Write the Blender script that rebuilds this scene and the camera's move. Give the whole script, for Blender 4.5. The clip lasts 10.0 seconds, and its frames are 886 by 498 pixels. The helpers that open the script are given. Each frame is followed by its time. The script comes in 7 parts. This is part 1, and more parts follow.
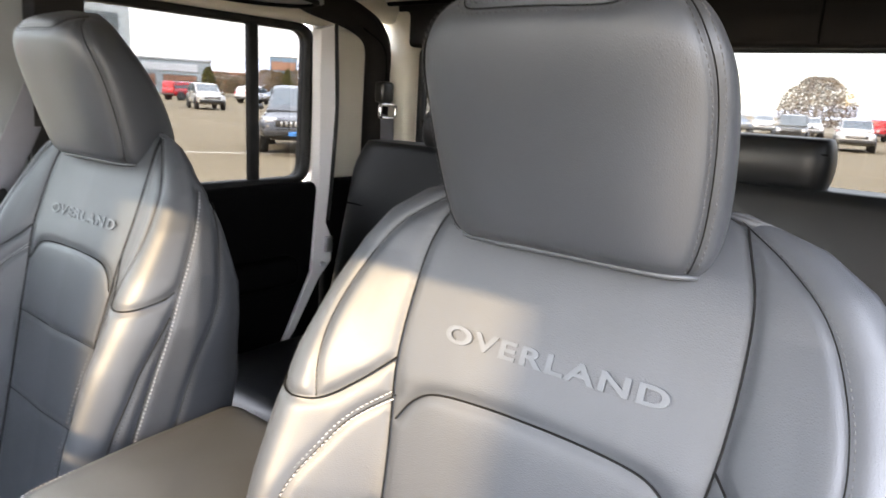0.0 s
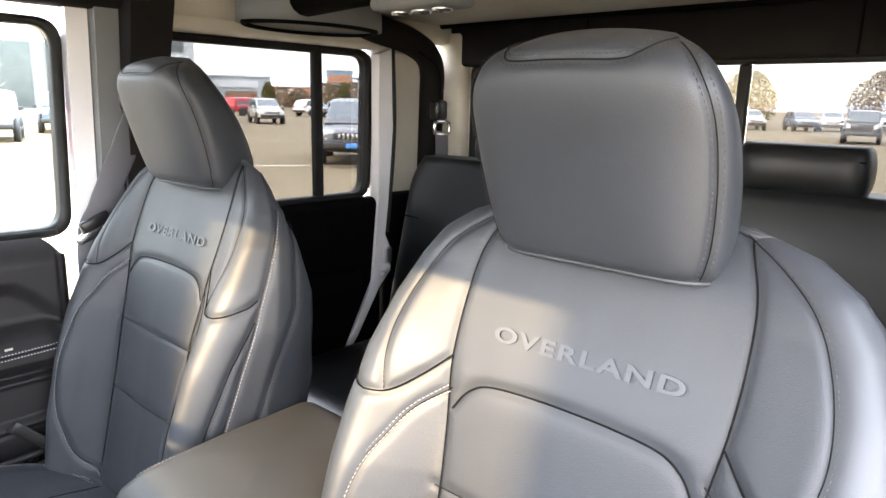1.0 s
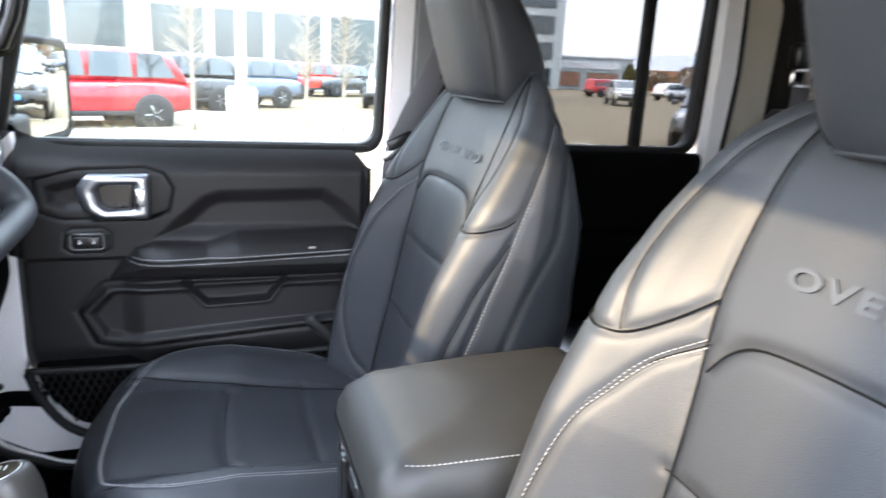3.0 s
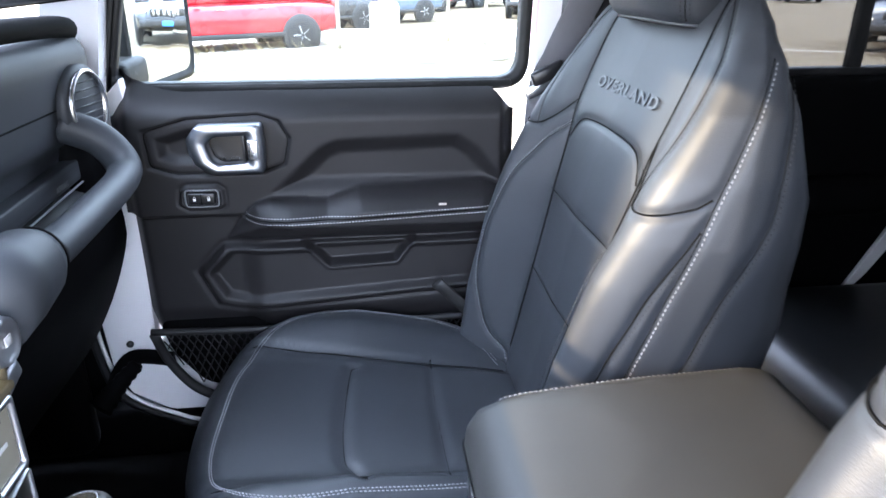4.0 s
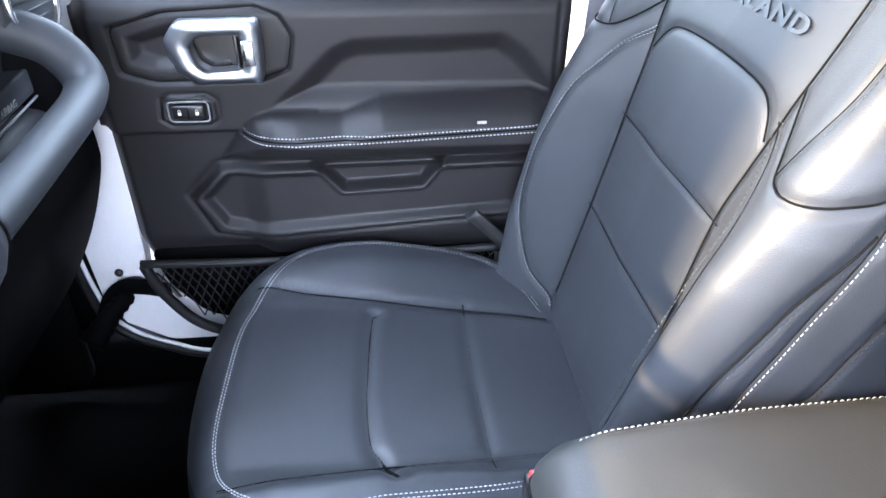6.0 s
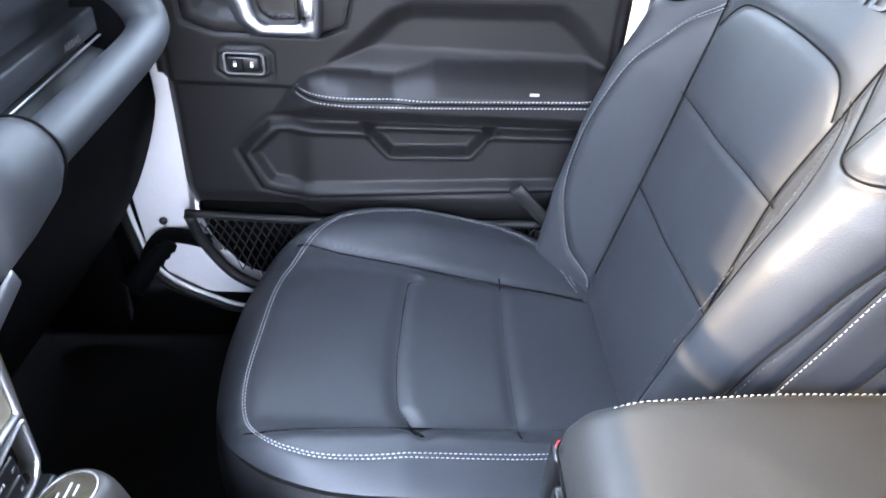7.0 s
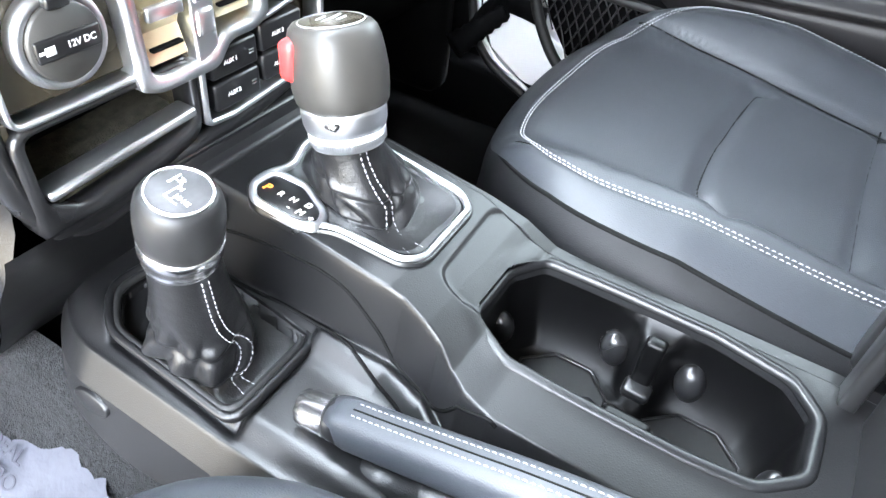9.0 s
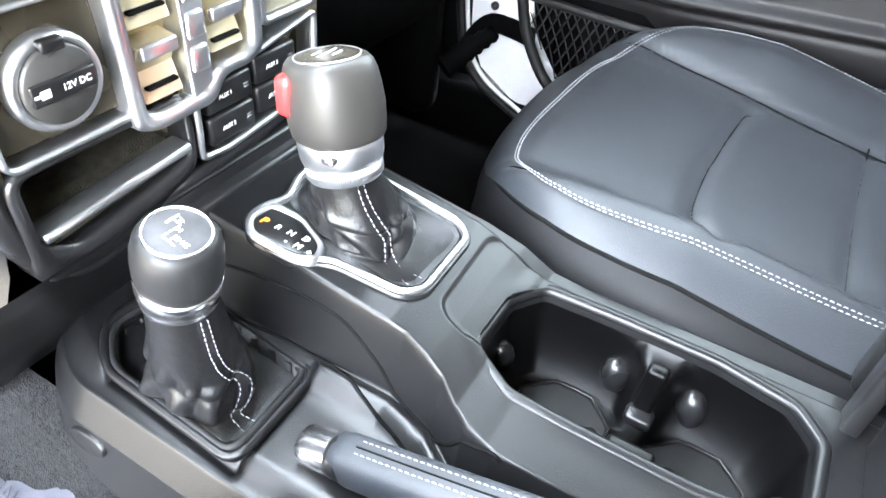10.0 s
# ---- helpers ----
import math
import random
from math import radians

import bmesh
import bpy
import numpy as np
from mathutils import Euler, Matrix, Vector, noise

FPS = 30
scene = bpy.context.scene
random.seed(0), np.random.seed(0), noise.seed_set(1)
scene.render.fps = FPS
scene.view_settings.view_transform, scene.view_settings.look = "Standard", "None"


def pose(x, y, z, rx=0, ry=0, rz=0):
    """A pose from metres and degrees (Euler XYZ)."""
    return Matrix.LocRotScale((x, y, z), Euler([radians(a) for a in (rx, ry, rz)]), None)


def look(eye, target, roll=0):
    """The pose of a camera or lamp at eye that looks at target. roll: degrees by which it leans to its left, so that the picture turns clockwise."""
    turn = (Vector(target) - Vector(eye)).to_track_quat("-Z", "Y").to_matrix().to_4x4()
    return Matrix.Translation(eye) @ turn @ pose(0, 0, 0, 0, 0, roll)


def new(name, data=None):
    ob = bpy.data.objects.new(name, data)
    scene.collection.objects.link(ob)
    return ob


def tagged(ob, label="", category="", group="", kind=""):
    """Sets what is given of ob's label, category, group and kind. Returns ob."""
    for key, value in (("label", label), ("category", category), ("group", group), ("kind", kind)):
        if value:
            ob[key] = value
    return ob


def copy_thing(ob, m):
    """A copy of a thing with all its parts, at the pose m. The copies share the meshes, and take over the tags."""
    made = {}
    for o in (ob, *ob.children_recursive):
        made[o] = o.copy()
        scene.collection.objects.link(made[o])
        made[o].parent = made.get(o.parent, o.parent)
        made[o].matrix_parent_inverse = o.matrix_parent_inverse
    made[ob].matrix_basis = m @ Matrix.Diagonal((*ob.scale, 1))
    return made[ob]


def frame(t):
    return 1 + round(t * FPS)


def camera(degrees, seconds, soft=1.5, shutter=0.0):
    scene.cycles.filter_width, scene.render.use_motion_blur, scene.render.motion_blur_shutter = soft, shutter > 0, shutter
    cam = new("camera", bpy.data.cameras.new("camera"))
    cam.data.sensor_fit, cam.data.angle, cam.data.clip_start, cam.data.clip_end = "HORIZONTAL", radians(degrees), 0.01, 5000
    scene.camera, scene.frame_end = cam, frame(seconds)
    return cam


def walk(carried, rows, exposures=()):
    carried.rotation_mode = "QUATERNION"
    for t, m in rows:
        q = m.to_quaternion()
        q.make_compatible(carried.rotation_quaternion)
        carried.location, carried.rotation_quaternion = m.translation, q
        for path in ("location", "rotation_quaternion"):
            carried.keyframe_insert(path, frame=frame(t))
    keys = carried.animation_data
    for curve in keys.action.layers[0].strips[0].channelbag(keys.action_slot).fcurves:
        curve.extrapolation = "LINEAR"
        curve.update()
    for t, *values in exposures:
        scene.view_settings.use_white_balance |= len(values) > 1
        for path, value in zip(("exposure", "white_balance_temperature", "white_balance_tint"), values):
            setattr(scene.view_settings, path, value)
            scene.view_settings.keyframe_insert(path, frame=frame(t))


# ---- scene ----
cam = camera(66.8, 10.0, 1.5, 0.3)
PATH = [
    (0, (0.578, 0.067, 1.66), (-0.61, 1.615, 1.221), 3.2),
    (0.5, (0.611, 0.018, 1.682), (-0.687, 1.489, 1.293), 2.2),
    (1, (0.635, 0.005, 1.684), (-0.684, 1.448, 1.26), 1.3),
    (1.5, (0.638, 0.004, 1.687), (-0.694, 1.43, 1.245), 0.9),
    (2, (0.636, 0.0, 1.688), (-0.759, 1.362, 1.243), 1.2),
    (2.5, (0.622, 0.047, 1.652), (-1.001, 1.135, 1.223), 3.0),
    (2.8, (0.601, 0.136, 1.606), (-1.193, 0.894, 1.153), 3.1),
    (3, (0.586, 0.141, 1.588), (-1.246, 0.764, 1.081), 3.1),
    (3.2, (0.554, 0.185, 1.572), (-1.324, 0.616, 1.036), 2.2),
    (4.3, (0.324, 0.181, 1.627), (-1.492, 0.333, 0.802), -1.4),
    (4.5, (0.279, 0.174, 1.642), (-1.493, 0.318, 0.726), -1.0),
    (5, (0.215, 0.172, 1.64), (-1.484, 0.332, 0.597), 0.1),
    (5.5, (0.199, 0.168, 1.624), (-1.463, 0.34, 0.524), 0.2),
    (7, (0.209, 0.154, 1.592), (-1.427, 0.228, 0.445), 3.4),
    (7.2, (0.223, 0.148, 1.562), (-1.396, 0.123, 0.388), 4.6),
    (7.5, (0.221, 0.117, 1.48), (-1.359, -0.101, 0.273), 7.8),
    (8, (0.233, 0.161, 1.404), (-1.163, -0.409, 0.09), 7.9),
    (8.5, (0.231, 0.18, 1.374), (-1.108, -0.508, 0.057), 6.4),
    (9, (0.232, 0.169, 1.371), (-1.098, -0.516, 0.044), 6.5),
    (9.5, (0.23, 0.165, 1.371), (-1.104, -0.502, 0.039), 6.8),
    (10, (0.228, 0.159, 1.378), (-1.138, -0.513, 0.081), 6.1),
]
EXPOSURES = [(0, 4.47, 6650, 15), (2.0, 4.47, 6550, 15), (3.2, 3.95, 6000, 14), (4.3, 4.5, 5600, 16), (5.6, 4.98, 5650, 16), (7.0, 5.02, 5800, 17), (8.0, 5.6, 6400, 11), (10, 5.76, 6550, 10)]
walk(cam, [(t, look(eye, target, roll)) for t, eye, target, roll in PATH], EXPOSURES)

# ---- world and sun ----
SUN_WAY = Vector((0.0, -0.89, 0.455)).normalized()
world = bpy.data.worlds.new("sky")
scene.world = world
world.use_nodes = True
wn = world.node_tree.nodes
sky = wn.new("ShaderNodeTexSky")
sky.sky_type = "NISHITA"
sky.sun_disc = False
sky.sun_elevation = math.asin(SUN_WAY.z)
sky.sun_rotation = math.atan2(SUN_WAY.x, SUN_WAY.y)
sky.dust_density = 1.2
wn["Background"].inputs["Strength"].default_value = 0.15
# thin bright cloud over the blue
coord, cloud, cover, veil = (wn.new(k) for k in ("ShaderNodeTexCoord", "ShaderNodeTexNoise", "ShaderNodeMapRange", "ShaderNodeMix"))
cloud.inputs["Scale"].default_value, cloud.inputs["Detail"].default_value = 2.4, 7
cover.inputs["From Min"].default_value, cover.inputs["From Max"].default_value = 0.36, 0.64
cover.inputs["To Min"].default_value, cover.inputs["To Max"].default_value = 0.45, 0.92
veil.data_type = "RGBA"
# the veil brightens from the hazy horizon up to the zenith
split, rise, haze = (wn.new(k) for k in ("ShaderNodeSeparateXYZ", "ShaderNodeMapRange", "ShaderNodeMix"))
haze.data_type = "RGBA"
haze.inputs["A"].default_value, haze.inputs["B"].default_value = (4.9, 4.8, 4.7, 1), (15.0, 16.5, 18.6, 1)
for a, b in ((coord.outputs["Generated"], split.inputs["Vector"]), (split.outputs["Z"], rise.inputs["Value"]), (rise.outputs["Result"], haze.inputs["Factor"]), (haze.outputs["Result"], veil.inputs["B"]), (coord.outputs["Generated"], cloud.inputs["Vector"]), (cloud.outputs["Fac"], cover.inputs["Value"]), (cover.outputs["Result"], veil.inputs["Factor"]), (sky.outputs["Color"], veil.inputs["A"]), (veil.outputs["Result"], wn["Background"].inputs["Color"])):
    world.node_tree.links.new(a, b)
sun_data = bpy.data.lights.new("sun", "SUN")
sun_data.energy, sun_data.angle, sun_data.color = 1.0, radians(0.8), (1.0, 0.76, 0.43)
sun = new("sun", sun_data)
sun.matrix_world = look(SUN_WAY * 50, (0, 0, 0))


# ---- materials ----
def material(name, base, rough=0.5, metal=0.0, spec=0.5, bump=None, var=None, coat=0.0, emit=None, sheen=0.0, island=0.0):
    """bump: rows of (texture, scale, strength, distance); var: rows of (scale, other colour, amount)."""
    m = bpy.data.materials.new(name)
    m.use_nodes = True
    nt = m.node_tree
    p = nt.nodes["Principled BSDF"]
    p.inputs["Base Color"].default_value = (*base, 1)
    p.inputs["Roughness"].default_value = rough
    p.inputs["Metallic"].default_value = metal
    p.inputs["Specular IOR Level"].default_value = spec
    p.inputs["Coat Weight"].default_value = coat
    p.inputs["Coat Roughness"].default_value = 0.06
    p.inputs["Sheen Weight"].default_value = sheen
    if emit:
        p.inputs["Emission Color"].default_value = (*emit[0], 1)
        p.inputs["Emission Strength"].default_value = emit[1]
    tc = nt.nodes.new("ShaderNodeTexCoord")
    colour = None
    for scale, other, amount in var or ():
        n = nt.nodes.new("ShaderNodeTexNoise")
        n.inputs["Scale"].default_value = scale
        n.inputs["Detail"].default_value = 5
        nt.links.new(tc.outputs["Object"], n.inputs["Vector"])
        ramp = nt.nodes.new("ShaderNodeMapRange")
        ramp.inputs["From Min"].default_value, ramp.inputs["From Max"].default_value = 0.38, 0.66
        ramp.inputs["To Max"].default_value = amount
        nt.links.new(n.outputs["Fac"], ramp.inputs["Value"])
        mix = nt.nodes.new("ShaderNodeMix")
        mix.data_type = "RGBA"
        nt.links.new(ramp.outputs["Result"], mix.inputs["Factor"])
        if colour is None:
            mix.inputs["A"].default_value = (*base, 1)
        else:
            nt.links.new(colour, mix.inputs["A"])
        mix.inputs["B"].default_value = (*other, 1)
        colour = mix.outputs["Result"]
    if colour is not None:
        nt.links.new(colour, p.inputs["Base Color"])
    last = None
    for kind, scale, strength, distance in bump or ():
        if kind == "cells":
            n = nt.nodes.new("ShaderNodeTexVoronoi")
            n.feature = "DISTANCE_TO_EDGE"
            out = n.outputs["Distance"]
        else:
            n = nt.nodes.new("ShaderNodeTexNoise")
            n.inputs["Detail"].default_value = 4
            out = n.outputs["Fac"]
        n.inputs["Scale"].default_value = scale
        nt.links.new(tc.outputs["Object"], n.inputs["Vector"])
        b = nt.nodes.new("ShaderNodeBump")
        b.inputs["Strength"].default_value = strength
        b.inputs["Distance"].default_value = distance
        nt.links.new(out, b.inputs["Height"])
        if last is not None:
            nt.links.new(last, b.inputs["Normal"])
        last = b.outputs["Normal"]
    if last is not None:
        nt.links.new(last, p.inputs["Normal"])
    if var:
        r = nt.nodes.new("ShaderNodeTexNoise")
        r.inputs["Scale"].default_value = var[0][0] * 0.6
        nt.links.new(tc.outputs["Object"], r.inputs["Vector"])
        mr = nt.nodes.new("ShaderNodeMapRange")
        mr.inputs["To Min"].default_value, mr.inputs["To Max"].default_value = max(0.02, rough - 0.07), min(1, rough + 0.07)
        nt.links.new(r.outputs["Fac"], mr.inputs["Value"])
        nt.links.new(mr.outputs["Result"], p.inputs["Roughness"])
    return m


def glass_material(name, tint, gloss):
    m = bpy.data.materials.new(name)
    m.use_nodes = True
    nt = m.node_tree
    nt.nodes.remove(nt.nodes["Principled BSDF"])
    clear, shine, mix = (nt.nodes.new(k) for k in ("ShaderNodeBsdfTransparent", "ShaderNodeBsdfGlossy", "ShaderNodeMixShader"))
    clear.inputs["Color"].default_value = (*tint, 1)
    shine.inputs["Roughness"].default_value = 0.02
    fresnel = nt.nodes.new("ShaderNodeFresnel")
    fresnel.inputs["IOR"].default_value = gloss
    nt.links.new(fresnel.outputs["Fac"], mix.inputs["Fac"])
    nt.links.new(clear.outputs["BSDF"], mix.inputs[1])
    nt.links.new(shine.outputs["BSDF"], mix.inputs[2])
    nt.links.new(mix.outputs["Shader"], nt.nodes["Material Output"].inputs["Surface"])
    return m


# the blue of skylit shade is put into this leather's base
LEATHER = material("black_leather", (0.0185, 0.0205, 0.0240), 0.49, spec=0.42, bump=[("cells", 620, 0.30, 0.0006), ("noise", 30, 0.06, 0.004)], var=[(14, (0.0220, 0.0245, 0.0290), 0.6)])
# the front seats' leather again, darkened for the shade at the rear bench
SHADED_LEATHER = material("shaded_black_leather", (0.0085, 0.0095, 0.0108), 0.40, spec=0.34, bump=[("cells", 620, 0.24, 0.0006), ("noise", 30, 0.06, 0.004)], var=[(14, (0.0105, 0.0115, 0.0130), 0.6)])
BOOT_LEATHER = material("soft_boot_leather", (0.0065, 0.0065, 0.007), 0.34, spec=0.42, bump=[("cells", 700, 0.30, 0.0006), ("noise", 150, 0.14, 0.003)], var=[(25, (0.008, 0.008, 0.0085), 0.6)])
# seat side darkened for the shade in the gap by the console
SHADED_SIDE = material("shaded_seat_side", (0.007, 0.007, 0.0076), 0.55, spec=0.14, bump=[("cells", 700, 0.3, 0.0006)], var=[(25, (0.010, 0.010, 0.0105), 0.6)])
# lighter than the seat leather, for light caught on the raised letters
EMBOSS = material("lit_embossed_leather", (0.034, 0.037, 0.042), 0.42, spec=0.40, bump=[("cells", 620, 0.12, 0.0005)], var=[(30, (0.024, 0.026, 0.030), 0.6)])
SEAM = material("seam_groove", (0.004, 0.004, 0.004), 0.8, spec=0.05, bump=[("noise", 900, 0.3, 0.0005)], var=[(60, (0.007, 0.007, 0.007), 0.5)])
THREAD = material("grey_thread", (0.22, 0.22, 0.23), 0.6, bump=[("noise", 2500, 0.4, 0.0004)], var=[(90, (0.32, 0.32, 0.32), 0.6)])
DARK_THREAD = material("dark_thread", (0.011, 0.011, 0.012), 0.55, bump=[("noise", 2500, 0.4, 0.0004)], var=[(90, (0.022, 0.022, 0.022), 0.6)])
PLASTIC = material("grained_black_plastic", (0.0052, 0.0052, 0.0056), 0.33, spec=0.32, bump=[("cells", 700, 0.20, 0.0006)], var=[(9, (0.0085, 0.0085, 0.009), 0.6)])
DOOR_SKIN = material("door_trim_plastic", (0.01000, 0.00944, 0.01000), 0.50, spec=0.26, bump=[("cells", 800, 0.22, 0.0005), ("noise", 40, 0.06, 0.002)], var=[(7, (0.01440, 0.01360, 0.01440), 0.6)])
DASH_SKIN = material("soft_dash_skin", (0.024, 0.0265, 0.030), 0.50, spec=0.35, bump=[("cells", 750, 0.25, 0.0006)], var=[(8, (0.029, 0.032, 0.036), 0.6)])
SMOOTH_BLACK = material("smooth_black_plastic", (0.008, 0.008, 0.0085), 0.30, spec=0.5, bump=[("noise", 300, 0.04, 0.0005)], var=[(20, (0.012, 0.012, 0.0125), 0.5)])
# far blacker than trim plastic: the deep shade of recesses is in the colour
DARK = material("shade_black_interior", (0.0024, 0.0024, 0.0026), 0.65, spec=0.03, bump=[("noise", 400, 0.2, 0.001)], var=[(12, (0.0036, 0.0036, 0.0038), 0.6)])
RUBBER = material("black_rubber", (0.007, 0.007, 0.007), 0.55, spec=0.3, bump=[("noise", 500, 0.1, 0.0005)], var=[(30, (0.02, 0.02, 0.02), 0.5)])
ROOF_CLOTH = material("grey_roof_cloth", (0.050, 0.048, 0.045), 0.85, spec=0.1, bump=[("cells", 900, 0.35, 0.0006)], var=[(14, (0.060, 0.058, 0.054), 0.6)])
BLACK_CLOTH = material("black_padding_cloth", (0.0125, 0.0115, 0.0108), 0.8, spec=0.12, bump=[("cells", 900, 0.35, 0.0006)], var=[(14, (0.0165, 0.0152, 0.0142), 0.6)])
SATIN = material("satin_silver", (0.66, 0.67, 0.69), 0.36, metal=1.0, bump=[("noise", 900, 0.05, 0.0003)], var=[(40, (0.74, 0.75, 0.76), 0.5)])
CHROME = material("bright_chrome", (0.86, 0.86, 0.87), 0.22, metal=1.0, bump=[("noise", 300, 0.02, 0.0003)], var=[(60, (0.72, 0.72, 0.73), 0.4)])
# stack colours hold the gold of warm sunlight that the sun lamp misses
STACK_FACE = material("sun_gold_stack_plastic", (0.36, 0.29, 0.17), 0.32, metal=0.85, spec=0.6, bump=[("noise", 700, 0.06, 0.0004)], var=[(30, (0.42, 0.34, 0.20), 0.6)])
STACK_DARK = material("sun_warmed_dark_plastic", (0.055, 0.046, 0.030), 0.26, metal=0.5, spec=0.6, bump=[("noise", 700, 0.05, 0.0004)], var=[(30, (0.046, 0.040, 0.028), 0.6)])
SWITCH_FACE = material("sun_gold_switch_plastic", (0.62, 0.53, 0.33), 0.38, metal=0.5, bump=[("noise", 700, 0.05, 0.0004)], var=[(30, (0.58, 0.52, 0.38), 0.6)])
WHITE_PAINT = material("white_body_paint", (0.80, 0.79, 0.80), 0.25, coat=0.6, bump=[("noise", 25, 0.02, 0.002)], var=[(6, (0.74, 0.73, 0.74), 0.5)])
CREAM = material("cream_headliner", (0.66, 0.62, 0.53), 0.85, bump=[("noise", 700, 0.35, 0.001)], var=[(10, (0.58, 0.55, 0.47), 0.6)])
GREY_TRIM = material("grey_pillar_trim", (0.16, 0.17, 0.17), 0.6, bump=[("cells", 800, 0.2, 0.0005)], var=[(10, (0.19, 0.19, 0.19), 0.6)])
WEB = material("seat_belt_webbing", (0.10, 0.098, 0.108), 0.62, sheen=0.3, bump=[("noise", 1500, 0.5, 0.0006)], var=[(40, (0.085, 0.085, 0.09), 0.6)])
CARPET = material("charcoal_carpet", (0.0040, 0.0042, 0.0047), 0.95, spec=0.08, sheen=0.04, bump=[("noise", 900, 1.0, 0.004), ("noise", 160, 0.5, 0.004)], var=[(420, (0.020, 0.0205, 0.023), 0.8), (14, (0.006, 0.006, 0.007), 0.5)])
# blacker than the plastic is; shade inside the cups is put into the base
WELL = material("smooth_shaded_well", (0.0012, 0.0012, 0.0013), 0.34, spec=0.16, bump=[("cells", 900, 0.08, 0.0004)], var=[(20, (0.002, 0.002, 0.0021), 0.5)])
# base lightened for light falling into the slot; the mottling is its own
FELT = material("lit_mottled_felt", (0.050, 0.046, 0.034), 0.9, spec=0.1, bump=[("noise", 900, 0.6, 0.002)], var=[(160, (0.018, 0.017, 0.014), 0.9)])
DARK_CARPET = material("black_carpet", (0.014, 0.014, 0.0147), 0.95, spec=0.1, bump=[("noise", 900, 1.0, 0.004)], var=[(420, (0.020, 0.020, 0.021), 0.7)])
PAPER = material("paper_floor_mat", (0.026, 0.028, 0.040), 0.7, bump=[("noise", 60, 0.5, 0.004)], var=[(35, (0.019, 0.021, 0.030), 0.7)])
INK = material("printed_ink", (0.012, 0.014, 0.024), 0.7, var=[(200, (0.018, 0.020, 0.030), 0.5)])
RED = material("red_plastic", (0.62, 0.03, 0.03), 0.35, bump=[("noise", 300, 0.05, 0.0004)], var=[(50, (0.5, 0.025, 0.025), 0.5)])
LABEL_WHITE = material("white_marking", (0.75, 0.75, 0.74), 0.5, var=[(300, (0.65, 0.65, 0.64), 0.5)])
AMBER = material("lit_amber_letter", (0.8, 0.35, 0.05), 0.5, emit=((1.0, 0.20, 0.01), 0.04))
LIT_WHITE = material("lit_white_letter", (0.8, 0.8, 0.78), 0.5, emit=((1.0, 0.95, 0.85), 0.02))
HANDLE_SILVER = material("dark_satin_silver", (0.36, 0.38, 0.41), 0.34, metal=1.0, bump=[("noise", 900, 0.05, 0.0003)], var=[(40, (0.42, 0.44, 0.47), 0.5)])
MIRROR = material("mirror_glass", (0.88, 0.90, 0.92), 0.01, metal=1.0)
PANE = glass_material("window_glass", (0.60, 0.63, 0.62), 1.32)
CLEAR = glass_material("windshield_glass", (0.86, 0.89, 0.88), 1.32)
TINTED = glass_material("privacy_glass", (0.30, 0.30, 0.297), 1.32)


# ---- building helpers ----
def root(name, loc, label, category, group="", kind=""):
    ob = new(name)
    ob.location = loc
    ob.empty_display_size = 0.05
    return tagged(ob, label, category, group, kind)


def part(name, data, mat, parent=None, label="", smooth=True, kind="", category=""):
    """Links a bmesh, a mesh or (verts, faces), in world metres, as one mesh object."""
    if isinstance(data, bmesh.types.BMesh):
        me = bpy.data.meshes.new(name)
        data.normal_update()
        data.to_mesh(me)
        data.free()
    elif isinstance(data, tuple):
        me = bpy.data.meshes.new(name)
        me.from_pydata([tuple(map(float, v)) for v in data[0]], [], [tuple(map(int, f)) for f in data[1]])
    else:
        me = data
    if smooth:
        me.polygons.foreach_set("use_smooth", [True] * len(me.polygons))
    me.materials.append(mat)
    me.update()
    ob = new(name, me)
    if parent is not None:
        ob.parent = parent
        ob.matrix_parent_inverse = Matrix.Translation(parent.location).inverted()
    return tagged(ob, label, category, "", kind)


def sharp(ob, degrees=35):
    ob.data.set_sharp_from_angle(angle=radians(degrees))
    return ob


def merge(*items):
    verts, faces = [], []
    for it in items:
        if isinstance(it, bmesh.types.BMesh):
            it.verts.ensure_lookup_table()
            it.verts.index_update()
            v = [tuple(x.co) for x in it.verts]
            f = [[x.index for x in y.verts] for y in it.faces]
            it.free()
        else:
            v, f = it
        k = len(verts)
        verts += [tuple(x) for x in v]
        faces += [[int(i) + k for i in y] for y in f]
    return verts, faces


def grid(p, wrap=False, cap0=False, cap1=False, flip=False):
    """Quads over an array of rows of points; wrap closes each row."""
    m, n = p.shape[:2]
    verts = p.reshape(-1, 3).tolist()
    faces = []
    for i in range(m - 1):
        for j in range(n if wrap else n - 1):
            k = (j + 1) % n
            q = [i * n + j, i * n + k, (i + 1) * n + k, (i + 1) * n + j]
            faces.append(q[::-1] if flip else q)
    if cap0:
        q = list(range(n))
        faces.append(q if flip else q[::-1])
    if cap1:
        q = [(m - 1) * n + j for j in range(n)]
        faces.append(q[::-1] if flip else q)
    return verts, faces


